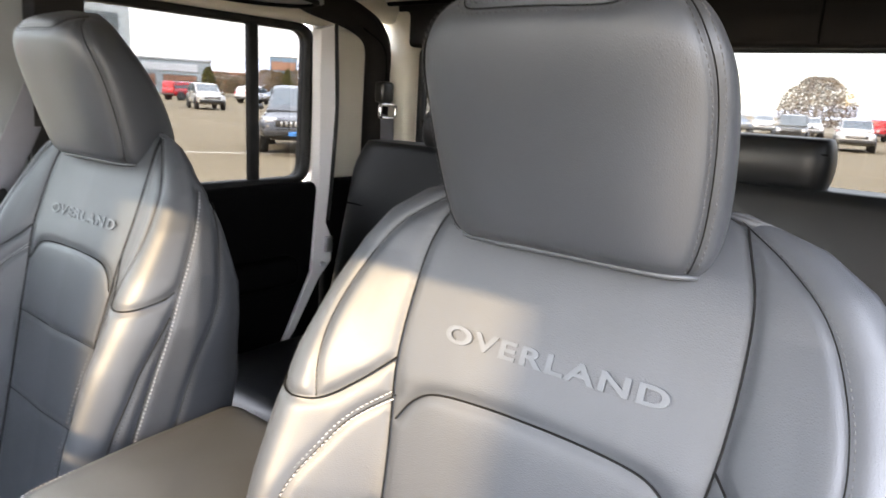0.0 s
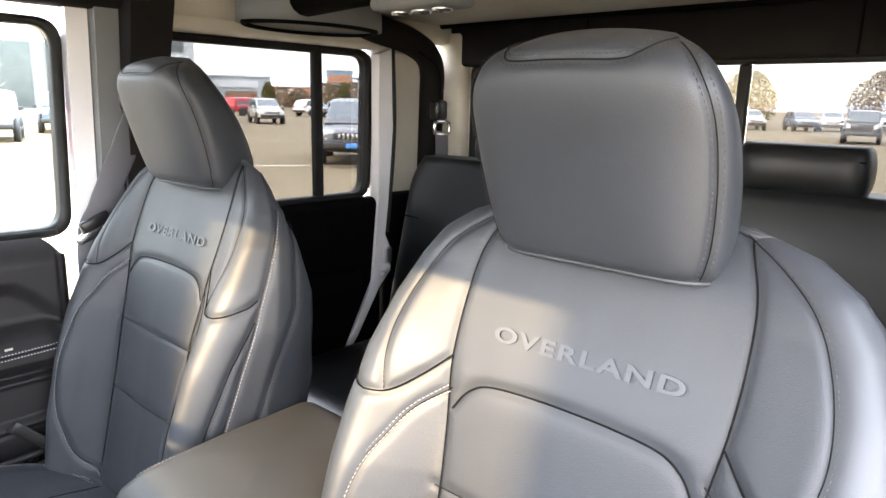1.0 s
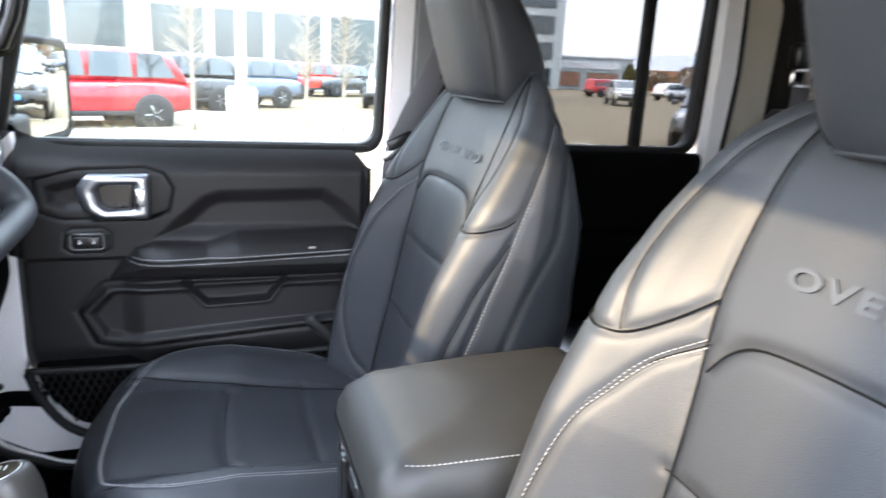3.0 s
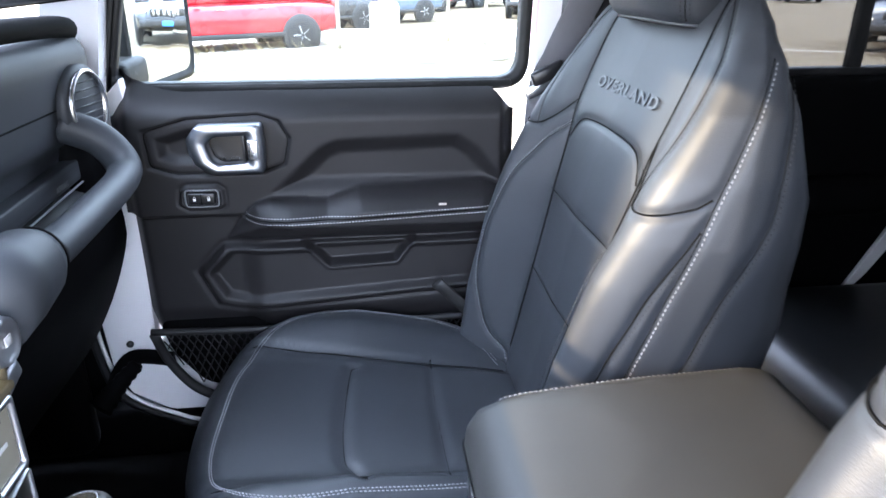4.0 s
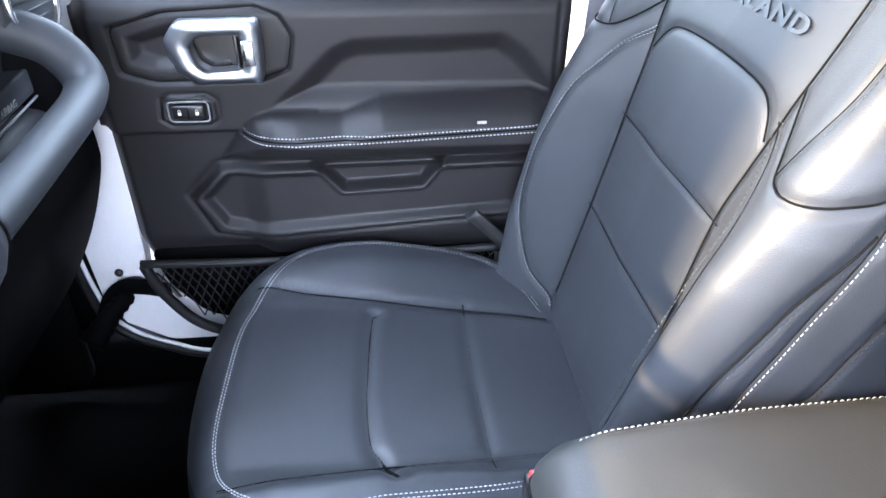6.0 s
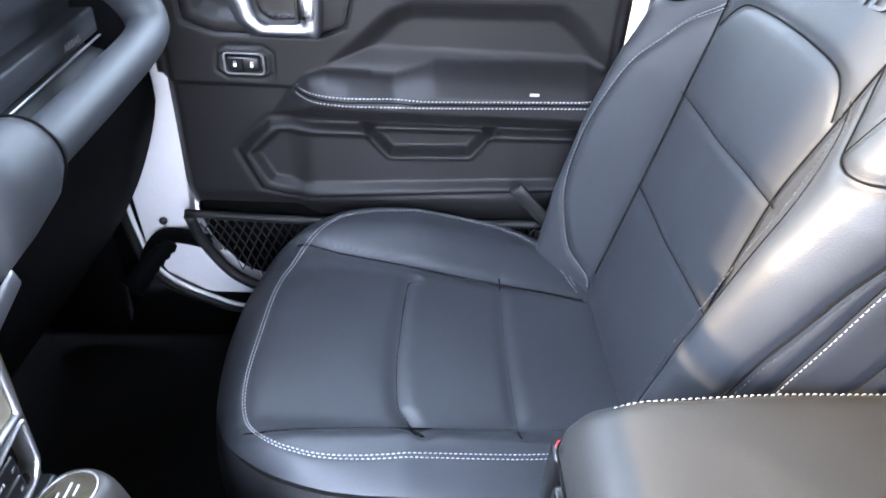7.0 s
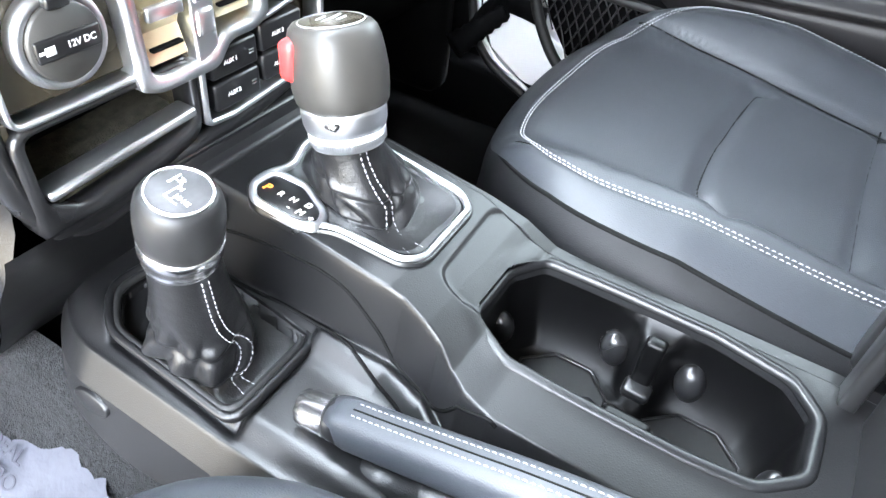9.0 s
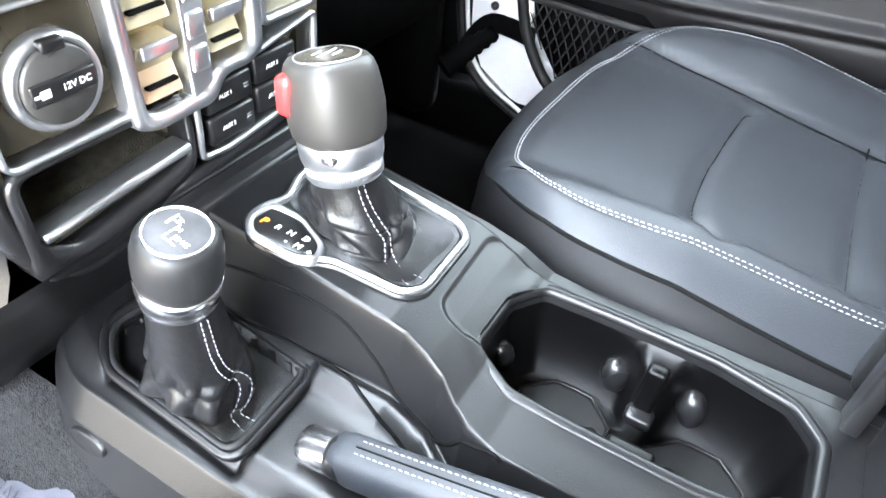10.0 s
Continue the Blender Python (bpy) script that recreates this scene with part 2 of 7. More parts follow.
def spline(pts, n, closed=False):
    """A smooth curve through points, n samples, evenly spaced."""
    p = np.array(pts, float)
    k = len(p)
    q = np.vstack([p[-1], p, p[0], p[1]]) if closed else np.vstack([2 * p[0] - p[1], p, 2 * p[-1] - p[-2]])
    segs = k if closed else k - 1
    out = []
    for i in range(segs):
        a, b, c, d = q[i], q[i + 1], q[i + 2], q[i + 3]
        t = np.linspace(0, 1, 24, endpoint=False)[:, None]
        out.append(0.5 * (2 * b + (c - a) * t + (2 * a - 5 * b + 4 * c - d) * t**2 + (3 * b - a - 3 * c + d) * t**3))
    out = np.vstack(out + [p[:1] if closed else p[-1:]])
    s = np.r_[0, np.cumsum(np.linalg.norm(np.diff(out, axis=0), axis=1))]
    w = np.linspace(0, s[-1], n + 1)[:-1] if closed else np.linspace(0, s[-1], n)
    return np.stack([np.interp(w, s, out[:, a]) for a in range(out.shape[1])], 1)


def round_poly(pts, r, n=5):
    """A polygon with rounded corners, in two dimensions."""
    p = [np.array(q, float) for q in pts]
    out = []
    for i, b in enumerate(p):
        a, c = p[i - 1], p[(i + 1) % len(p)]
        u, v = a - b, c - b
        lu, lv = np.linalg.norm(u), np.linalg.norm(v)
        rr = min(r, lu * 0.45, lv * 0.45)
        s, e = b + u / lu * rr, b + v / lv * rr
        for t in np.linspace(0, 1, n):
            out.append((1 - t) ** 2 * s + 2 * t * (1 - t) * b + t * t * e)
    return np.array(out)


def frames(p, closed=False):
    t = np.gradient(p, axis=0)
    if closed:
        t = np.roll(p, -1, 0) - np.roll(p, 1, 0)
    t /= np.linalg.norm(t, axis=1)[:, None] + 1e-12
    up = np.array([0, 0, 1.0]) if abs(t[0, 2]) < 0.9 else np.array([1.0, 0, 0])
    n = np.zeros_like(p)
    v = up - t[0] * (up @ t[0])
    for i in range(len(p)):
        v = v - t[i] * (v @ t[i])
        v /= np.linalg.norm(v) + 1e-12
        n[i] = v
    return t, n, np.cross(t, n)


def tube(p, r, sides=8, closed=False, flat=1.0):
    p = np.array(p, float)
    r = np.broadcast_to(np.array(r, float), (len(p),))
    _, n, b = frames(p, closed)
    a = np.linspace(0, 2 * math.pi, sides, endpoint=False)
    ring = p[:, None] + r[:, None, None] * (np.cos(a)[None, :, None] * n[:, None] + flat * np.sin(a)[None, :, None] * b[:, None])
    if closed:
        ring = np.concatenate([ring, ring[:1]])
    return grid(ring, True, not closed, not closed)


def ribbon(p, across, width, thick):
    """A strap along points; across: its width's direction at each point."""
    p, c = np.array(p, float), np.array(across, float)
    c = np.broadcast_to(c, p.shape)
    t = np.gradient(p, axis=0)
    t /= np.linalg.norm(t, axis=1)[:, None]
    c = c - t * (c * t).sum(1)[:, None]
    c = c / np.linalg.norm(c, axis=1)[:, None]
    n = np.cross(t, c)
    w, h = width / 2, thick / 2
    prof = [(-w, -h * 0.4), (-w * 0.94, -h), (w * 0.94, -h), (w, -h * 0.4), (w, h * 0.4), (w * 0.94, h), (-w * 0.94, h), (-w, h * 0.4)]
    ring = np.stack([p + c * a + n * b for a, b in prof], 1)
    return grid(ring, True, True, True)


def stitches(p, nrm, length=0.0036, gap=0.0012, wide=0.0005, lift=0.0002):
    """Single thread stitches along a dense line on a surface."""
    p, nrm = np.array(p), np.array(nrm)
    s = np.r_[0, np.cumsum(np.linalg.norm(np.diff(p, axis=0), axis=1))]
    verts, faces = [], []
    at = gap
    while at + length < s[-1]:
        ends = [np.array([np.interp(w, s, p[:, a]) for a in range(3)]) for w in (at, at + length * 0.2, at + length * 0.8, at + length)]
        n = np.array([np.interp(at, s, nrm[:, a]) for a in range(3)])
        n /= np.linalg.norm(n)
        d = ends[3] - ends[0]
        c = np.cross(n, d / (np.linalg.norm(d) + 1e-12)) * wide
        k = len(verts)
        verts += [ends[0] - n * 0.0003, ends[3] - n * 0.0003]
        for m in (ends[1] + n * (lift + wide * 0.4), ends[2] + n * (lift + wide * 0.4)):
            verts += [m + c, m + n * wide, m - c]
        faces += [[k + i for i in f] for f in ((0, 2, 3), (0, 3, 4), (1, 6, 5), (1, 7, 6), (2, 5, 6, 3), (3, 6, 7, 4))]
        at += length + gap
    return verts, faces


def box(c, size, bevel=0.003, seg=2, turn=None):
    bm = bmesh.new()
    bmesh.ops.create_cube(bm, size=1)
    bmesh.ops.scale(bm, vec=size, verts=bm.verts)
    if bevel:
        bmesh.ops.bevel(bm, geom=bm.edges[:], offset=bevel, segments=seg, profile=0.5, affect="EDGES")
    m = Matrix.Translation(c) @ (turn or Matrix.Identity(4))
    bmesh.ops.transform(bm, matrix=m, verts=bm.verts)
    return bm


def prism(poly, plane, lo, hi, bevel=0.0, seg=2):
    """A plate: a polygon in the plane 'xy', 'xz' or 'yz', drawn out along the third axis."""
    bm = bmesh.new()
    third = ({"x", "y", "z"} - set(plane)).pop()

    def place(a, b, h):
        d = {plane[0]: a, plane[1]: b, third: h}
        return (d["x"], d["y"], d["z"])

    vs = [bm.verts.new(place(a, b, lo)) for a, b in poly]
    f = bm.faces.new(vs)
    ext = bmesh.ops.extrude_face_region(bm, geom=[f])
    up = [v for v in ext["geom"] if isinstance(v, bmesh.types.BMVert)]
    bmesh.ops.translate(bm, vec=Vector(place(0, 0, hi - lo)), verts=up)
    bmesh.ops.recalc_face_normals(bm, faces=bm.faces)
    if bevel:
        caps = [e for e in bm.edges if len({round(axis_value(v, third), 5) for v in e.verts}) == 1]
        bmesh.ops.bevel(bm, geom=caps, offset=bevel, segments=seg, profile=0.5, affect="EDGES")
    return bm


def axis_value(v, axis):
    return v.co["xyz".index(axis)]


def ring_frame(outer, inner, plane, lo, hi):
    """A flat frame between two loops with the same number of points."""
    o, i = np.array(outer), np.array(inner)
    third = ({"x", "y", "z"} - set(plane)).pop()
    order = [plane[0], plane[1], third]
    idx = [order.index(a) for a in "xyz"]

    def lift(q, h):
        return np.c_[q, np.full(len(q), h)][:, idx]

    e = 0.12
    mid_o, mid_i = o + (i - o) * e, i + (o - i) * e
    loops = np.stack([lift(o, lo), lift(o, hi - (hi - lo) * 0.2), lift(mid_o, hi), lift(mid_i, hi), lift(i, hi - (hi - lo) * 0.2), lift(i, lo), lift(o, lo)])
    return grid(loops, True)


def lathe(prof, m=None, seg=32):
    """A turned shape from rows of (radius, height); m: its pose."""
    a = np.linspace(0, 2 * math.pi, seg, endpoint=False)
    p = np.array([[(r * math.cos(t), r * math.sin(t), z) for t in a] for r, z in prof])
    v, f = grid(p, True, True, True)
    if m is not None:
        v = [tuple(m @ Vector(q)) for q in v]
    return v, f


def lettering(text, height, m, depth=0.0006, wide=1.0, spacing=1.0, bold=0.0):
    """Text as a mesh, centred at the pose m, facing its z."""
    cu = bpy.data.curves.new("lettering", "FONT")
    cu.body, cu.size, cu.extrude, cu.bevel_depth = text, height * 1.38, depth, depth * 0.5
    cu.align_x, cu.align_y, cu.space_character = "CENTER", "CENTER", spacing
    cu.offset = height * bold
    ob = bpy.data.objects.new("lettering", cu)
    scene.collection.objects.link(ob)
    me = bpy.data.meshes.new_from_object(ob.evaluated_get(bpy.context.evaluated_depsgraph_get()))
    bpy.data.objects.remove(ob)
    me.materials.clear()
    me.transform(m @ Matrix.Diagonal((wide, 1, 1, 1)))
    return me


def sd_poly(x, y, poly):
    """Signed distance to a polygon, negative inside."""
    p = np.array(poly, float)
    d = np.full(x.shape, 1e9)
    inside = np.zeros(x.shape, bool)
    for i in range(len(p)):
        a, b = p[i - 1], p[i]
        ex, ey = b - a
        t = np.clip(((x - a[0]) * ex + (y - a[1]) * ey) / (ex * ex + ey * ey + 1e-15), 0, 1)
        d = np.minimum(d, np.hypot(x - a[0] - t * ex, y - a[1] - t * ey))
        cross = (a[1] > y) != (b[1] > y)
        inside ^= cross & (x < (b[0] - a[0]) * (y - a[1]) / (b[1] - a[1] + 1e-15) + a[0])
    return np.where(inside, -d, d)


def step(a, b, x):
    t = np.clip((x - a) / (b - a), 0, 1)
    return t * t * (3 - 2 * t)


def groove(p, nrm, lines, depth, width):
    """Presses sewn lines into a cloud of surface points."""
    near = np.full(len(p), 1e9)
    pts = np.vstack(lines)
    for k in range(0, len(pts), 40):
        d = np.linalg.norm(p[:, None] - pts[None, k:k + 40], axis=2).min(1)
        near = np.minimum(near, d)
    return p - nrm * (depth * np.exp(-(near / width) ** 2))[:, None]


def face_normals(p, wrap):
    du = np.gradient(p, axis=1)
    if wrap:
        du = np.roll(p, -1, 1) - np.roll(p, 1, 1)
    dv = np.gradient(p, axis=0)
    n = np.cross(du, dv)
    return n / (np.linalg.norm(n, axis=2)[..., None] + 1e-12)


# ---- cab shell ----
def slab(name, c, size, mat, label, bevel=0.004, cat=""):
    return part(name, box(c, size, bevel), mat, None, label, kind="structure", category=cat or name.split("_")[0])


slab("floor", (0, 0.5, 0.76), (1.56, 2.5, 0.06), DARK_CARPET, "black carpet on the cab floor", cat="floor")
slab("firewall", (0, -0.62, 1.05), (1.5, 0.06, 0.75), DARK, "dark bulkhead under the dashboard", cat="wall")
tagged(part("ceiling", box((0, 0.70, 1.905), (1.50, 1.66, 0.03), 0.006), CREAM, None, "pale cloth headliner under the roof"), category="ceiling", kind="structure")
part("roof_panel", box((0, 0.69, 1.950), (1.56, 1.74, 0.03), 0.01), WHITE_PAINT, None, "white painted roof", kind="structure", category="roof")
slab("windshield_header", (0, -0.165, 1.885), (1.46, 0.06, 0.05), DARK, "dark trim over the windshield", cat="trim")


def quad_pillar(name, rows, mat, label):
    """A pillar: rows of (y front, y rear, z, x inner, x outer)."""
    p = np.array([[(xi, a, z), (xi, b, z), (xo, b, z), (xo, a, z)] for a, b, z, xi, xo in rows])
    return sharp(part(name, grid(p, True, True, True), mat, None, label, kind="structure", category="pillar"))


# pillars of the passenger side: painted door edge, grey trim and padded bar
quad_pillar("pillar_front", [(-0.30, -0.215, 1.40, -0.660, -0.74), (-0.255, -0.178, 1.60, -0.655, -0.73), (-0.20, -0.13, 1.87, -0.640, -0.72)], WHITE_PAINT, "white painted windshield pillar")
quad_pillar("pillar_centre", [(0.452, 0.489, 0.80, -0.690, -0.76), (0.452, 0.489, 1.45, -0.690, -0.76), (0.458, 0.495, 1.90, -0.675, -0.74)], WHITE_PAINT, "white painted centre pillar")
quad_pillar("pillar_trim", [(0.492, 0.530, 0.80, -0.672, -0.73), (0.492, 0.530, 1.45, -0.672, -0.73), (0.498, 0.540, 1.90, -0.650, -0.71)], GREY_TRIM, "grey plastic pillar trim")
quad_pillar("padded_pillar", [(0.533, 0.598, 0.80, -0.640, -0.73), (0.533, 0.596, 1.55, -0.640, -0.73), (0.543, 0.625, 1.90, -0.600, -0.71)], BLACK_CLOTH, "black padded roll bar upright")
quad_pillar("pillar_driver", [(0.52, 0.66, 0.80, 0.69, 0.76), (0.52, 0.66, 1.45, 0.69, 0.76), (0.53, 0.67, 1.90, 0.66, 0.74)], DARK, "dark centre pillar on the driver's side")
quad_pillar("pillar_driver_front", [(-0.30, -0.22, 1.40, 0.68, 0.74), (-0.20, -0.13, 1.88, 0.66, 0.72)], DARK, "dark windshield pillar on the driver's side")
slab("roof_rail", (-0.692, 1.055, 1.868), (0.066, 0.88, 0.056), CREAM, "pale roof rail trim over the rear passenger door", 0.02, "trim")
slab("roof_rail_front", (-0.680, 0.180, 1.866), (0.100, 0.86, 0.066), BLACK_CLOTH, "black padded rail over the front passenger door", 0.03, "trim")
slab("roof_rail_driver", (0.70, 0.62, 1.885), (0.07, 1.75, 0.06), DARK, "dark roof rail trim over the open door", 0.02, "trim")
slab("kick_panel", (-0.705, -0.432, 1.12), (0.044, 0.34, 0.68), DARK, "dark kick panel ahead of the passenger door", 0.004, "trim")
slab("door_sill", (-0.70, 0.40, 0.84), (0.10, 2.0, 0.10), DARK, "black door sill trim", 0.012, "trim")
slab("door_sill_driver", (0.72, 0.40, 0.84), (0.10, 2.0, 0.10), WHITE_PAINT, "white painted sill of the open door", 0.012, "trim")


def window_ring(y0, y1, z0, z1, r, w, lean=0.0):
    outer = round_poly([(y0 - w, z0 - w), (y0 - w + lean, z1 + w), (y1 + w + lean, z1 + w), (y1 + w, z0 - w)], r + w, 8)
    inner = round_poly([(y0, z0), (y0 + lean, z1), (y1 + lean, z1), (y1, z0)], r, 8)
    return outer, inner


def pane(name, x, pts, label, parent=None, mat=PANE, r=0.04):
    ob = part(name, prism(round_poly(pts, r, 5), "yz", x, x + 0.004), mat, parent, label, smooth=False, kind="" if parent else "structure", category="" if parent else "window")
    ob.visible_shadow = mat is not PANE
    return ob


# rear passenger door with its split window
rear_door = root("rear_door", (-0.72, 0.95, 0.85), "closed black-trimmed rear door with a split side window", "car door")
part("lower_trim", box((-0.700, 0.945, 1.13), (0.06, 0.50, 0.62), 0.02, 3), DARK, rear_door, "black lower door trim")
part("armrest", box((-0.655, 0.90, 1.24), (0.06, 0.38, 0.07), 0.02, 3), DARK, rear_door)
o, i = window_ring(0.604, 1.158, 1.452, 1.795, 0.035, 0.018, 0.012)
part("window_frame", ring_frame(o, i, "yz", -0.735, -0.700), RUBBER, rear_door, "black rubber window frame")
part("window_divider", box((-0.718, 1.020, 1.62), (0.018, 0.026, 0.36), 0.004), RUBBER, rear_door, "black window divider bar")
pane("window_pane", -0.722, [(0.592, 1.442), (0.604, 1.805), (1.012, 1.805), (1.012, 1.442)], "", rear_door, TINTED, 0.004)
pane("quarter_pane", -0.722, [(1.027, 1.442), (1.027, 1.805), (1.180, 1.805), (1.168, 1.442)], "", rear_door, TINTED, 0.004)
part("upper_frame", box((-0.702, 1.005, 1.858), (0.05, 0.77, 0.094), 0.012, 3), CREAM, rear_door, "pale painted frame over the window")
part("door_seal", tube(spline([(-0.666, 1.222, 1.815), (-0.666, 1.229, 1.62), (-0.666, 1.213, 1.42), (-0.666, 1.203, 1.345)], 24), 0.0055, 8), RUBBER, rear_door, "black door seal")
edge = [(1.172, 1.80), (1.215, 1.815), (1.222, 1.62), (1.206, 1.42), (1.196, 1.34), (1.216, 1.30), (1.216, 1.24), (1.176, 1.20), (1.10, 1.08), (1.03, 1.00), (1.08, 1.09), (1.150, 1.22), (1.172, 1.44)]
part("door_edge", prism(edge, "yz", -0.692, -0.662, 0.002), WHITE_PAINT, rear_door, "white painted door edge", smooth=False)
part("frame_edge", box((-0.718, 1.222, 1.61), (0.03, 0.074, 0.42), 0.004), WHITE_PAINT, rear_door, "white painted door frame")
part("latch", box((-0.658, 1.200, 1.285), (0.014, 0.022, 0.040), 0.003), SATIN, rear_door, "steel door latch")
part("latch_bolt", lathe([(0.001, 0), (0.006, 0), (0.006, 0.012), (0.001, 0.012)], pose(-0.664, 1.185, 1.235, 0, 90, 0), 12), SATIN, rear_door)
# rear corner
corner = part("rear_corner_panel", box((-0.728, 1.342, 1.62), (0.02, 0.164, 0.395), 0.008, 3), CREAM, None, "pale painted panel behind the rear door", kind="structure", category="panel")
part("panel_catch", box((-0.716, 1.262, 1.425), (0.012, 0.022, 0.014), 0.003), SATIN, corner)
slab("rear_lower_trim", (-0.70, 1.32, 1.13), (0.06, 0.22, 0.625), DARK, "black lower trim behind the rear door", 0.015, "trim")
slab("rear_corner_post", (-0.665, 1.455, 1.50), (0.10, 0.05, 0.75), CREAM, "pale rear corner post", 0.015, "pillar")
bar = root("roll_bar", (-0.68, 1.42, 0.9), "black padded roll bar curving under the roof", "roll bar")
part("upright", tube(spline([(-0.70, 1.395, 0.9), (-0.70, 1.395, 1.45), (-0.69, 1.392, 1.68), (-0.665, 1.36, 1.79), (-0.64, 1.26, 1.835), (-0.62, 1.10, 1.860), (-0.61, 0.98, 1.90)], 60), 0.034, 16), BLACK_CLOTH, bar)
part("padding_seam", tube(spline([(-0.668, 1.395, 0.95), (-0.668, 1.395, 1.45), (-0.658, 1.392, 1.67), (-0.634, 1.36, 1.77), (-0.61, 1.26, 1.81)], 40), 0.0025, 6), SEAM, bar)
guide = root("belt_guide", (-0.66, 1.38, 1.66), "black belt guide with chrome bolt on the roll bar", "belt guide")
part("guide_body", box((-0.655, 1.385, 1.665), (0.035, 0.045, 0.055), 0.010, 3), SMOOTH_BLACK, guide)
part("guide_loop", tube(round_poly([(1.36, 1.60), (1.36, 1.635), (1.42, 1.635), (1.42, 1.60)], 0.01)[:, [0, 0, 1]] * (0, 1, 1) + (-0.645, 0, 0), 0.005, 8, True), CHROME, guide, "chrome belt loop")
part("webbing", ribbon(spline([(-0.645, 1.39, 1.605), (-0.62, 1.36, 1.52), (-0.60, 1.30, 1.40)], 20), (0, 1, 0.2), 0.045, 0.002), WEB, guide, "dark belt webbing")

# rear wall with its window
REAR_Y = 1.47
slab("wall_rear", (0, REAR_Y + 0.02, 1.16), (1.44, 0.04, 0.72), DARK, "black trim on the rear wall of the cab", cat="wall")
slab("wall_rear_header", (0, REAR_Y - 0.005, 1.836), (1.44, 0.06, 0.105), BLACK_CLOTH, "black cloth band over the rear window", 0.01, "wall")
for x, w in ((-0.665, 0.13), (0.665, 0.13)):
    slab("wall_rear_side", (x, REAR_Y + 0.02, 1.65), (w, 0.04, 0.27), CREAM if x < 0 else DARK, "trim beside the rear window", cat="wall")
rear_window = root("window_rear", (0, REAR_Y, 1.53), "three-part rear window with dark frame bars", "window", kind="structure")
o = round_poly([(-0.605, 1.515), (-0.605, 1.79), (0.605, 1.79), (0.605, 1.515)], 0.03, 8)
i = round_poly([(-0.588, 1.53), (-0.588, 1.775), (0.588, 1.775), (0.588, 1.53)], 0.025, 8)
part("window_frame", ring_frame(o, i, "xz", REAR_Y + 0.01, REAR_Y - 0.012), RUBBER, rear_window, "black rubber frame")
for x in (-0.135, 0.125):
    part("window_bar", box((x, REAR_Y, 1.65), (0.024, 0.016, 0.25), 0.004), RUBBER, rear_window)
for a, b in ((-0.588, -0.148), (-0.122, 0.112), (0.138, 0.588)):
    ob = part("pane", box(((a + b) / 2, REAR_Y + 0.006, 1.652), (b - a, 0.004, 0.246), 0), TINTED, rear_window, smooth=False)
# driver's side rear quarter
slab("wall_driver_rear", (0.735, 1.07, 1.13), (0.04, 0.84, 0.66), DARK, "black trim of the driver's side rear door", cat="wall")
slab("wall_driver_rear_post", (0.72, 1.36, 1.65), (0.04, 0.26, 0.40), DARK, "dark rear corner on the driver's side", cat="wall")
part("window_driver_rear", prism([(0.66, 1.44), (0.67, 1.86), (1.25, 1.86), (1.24, 1.44)], "yz", 0.725, 0.730), TINTED, None, "tinted rear side window on the driver's side", smooth=False, kind="structure", category="window")
# windscreen glass and cowl
ob = part("window_windshield", grid(np.array([[(-0.66, -0.60, 1.43), (0.66, -0.60, 1.43)], [(-0.64, -0.200, 1.89), (0.64, -0.200, 1.89)]])), CLEAR, None, "large clear windshield", smooth=False, kind="structure", category="window")
ob.visible_shadow = False

# overhead speaker pod, dome lamp and roof panel joints
pod = root("speaker_pod", (-0.54, 0.88, 1.86), "grey overhead speaker pod on the roll bar", "speaker")
ang = np.linspace(0, 2 * math.pi, 40, endpoint=False)
part("housing", grid(np.array([[(-0.54 + 0.105 * k * math.cos(a), 0.88 + 0.165 * k * math.sin(a), z) for a in ang] for k, z in ((0.90, 1.890), (1.0, 1.862), (1.0, 1.829), (0.93, 1.832), (0.88, 1.830))]), True, True, True), GREY_TRIM, pod)
part("rim", tube(np.array([(-0.54 + 0.093 * math.cos(a), 0.88 + 0.150 * math.sin(a), 1.829) for a in ang]), 0.006, 8, True), DARK, pod)
part("grille", grid(np.array([[(-0.54 + 0.089 * k * math.cos(a), 0.88 + 0.146 * k * math.sin(a), 1.827 + 0.004 * k) for a in ang] for k in (0.02, 0.5, 1.0)]), True), material("speaker_cloth", (0.30, 0.29, 0.27), 0.9, bump=[("cells", 900, 0.7, 0.001)], var=[(60, (0.24, 0.23, 0.21), 0.6)]), pod)
part("mount_bar", tube([(-0.60, 0.80, 1.86), (-0.30, 0.80, 1.872), (0.60, 0.80, 1.872)], 0.030, 14), DARK, pod)
lamp = root("dome_lamp", (-0.15, 0.80, 1.83), "clear dome lamp on the overhead bar", "lamp")
part("bezel", box((-0.15, 0.80, 1.838), (0.17, 0.075, 0.022), 0.010, 3), GREY_TRIM, lamp)
for x in (-0.195, -0.15, -0.105):
    part("lens", lathe([(0.001, 0), (0.016, 0), (0.018, 0.006), (0.001, 0.008)], pose(x, 0.80, 1.822), 20), CHROME, lamp)
for y, mat, lab in ((0.36, DARK, "dark"), (1.40, DARK, "dark")):
    slab("headliner_joint", (0, y, 1.886), (1.40, 0.014, 0.012), mat, "dark joint across the headliner", 0.003, "trim")
slab("front_roof_panel", (0, 0.11, 1.882), (1.38, 0.48, 0.020), ROOF_CLOTH, "dark removable roof panel", 0.008, "ceiling")
for x in (-0.28, 0.28):
    slab("rear_header_seam", (x + 0.05, REAR_Y - 0.038, 1.836), (0.004, 0.004, 0.10), SEAM, "seam in the rear cloth band", 0.001, "trim")

# rear bench
bench = root("rear_bench", (0, 1.15, 0.85), "black leather rear bench with split backrest and two headrests", "car seat")


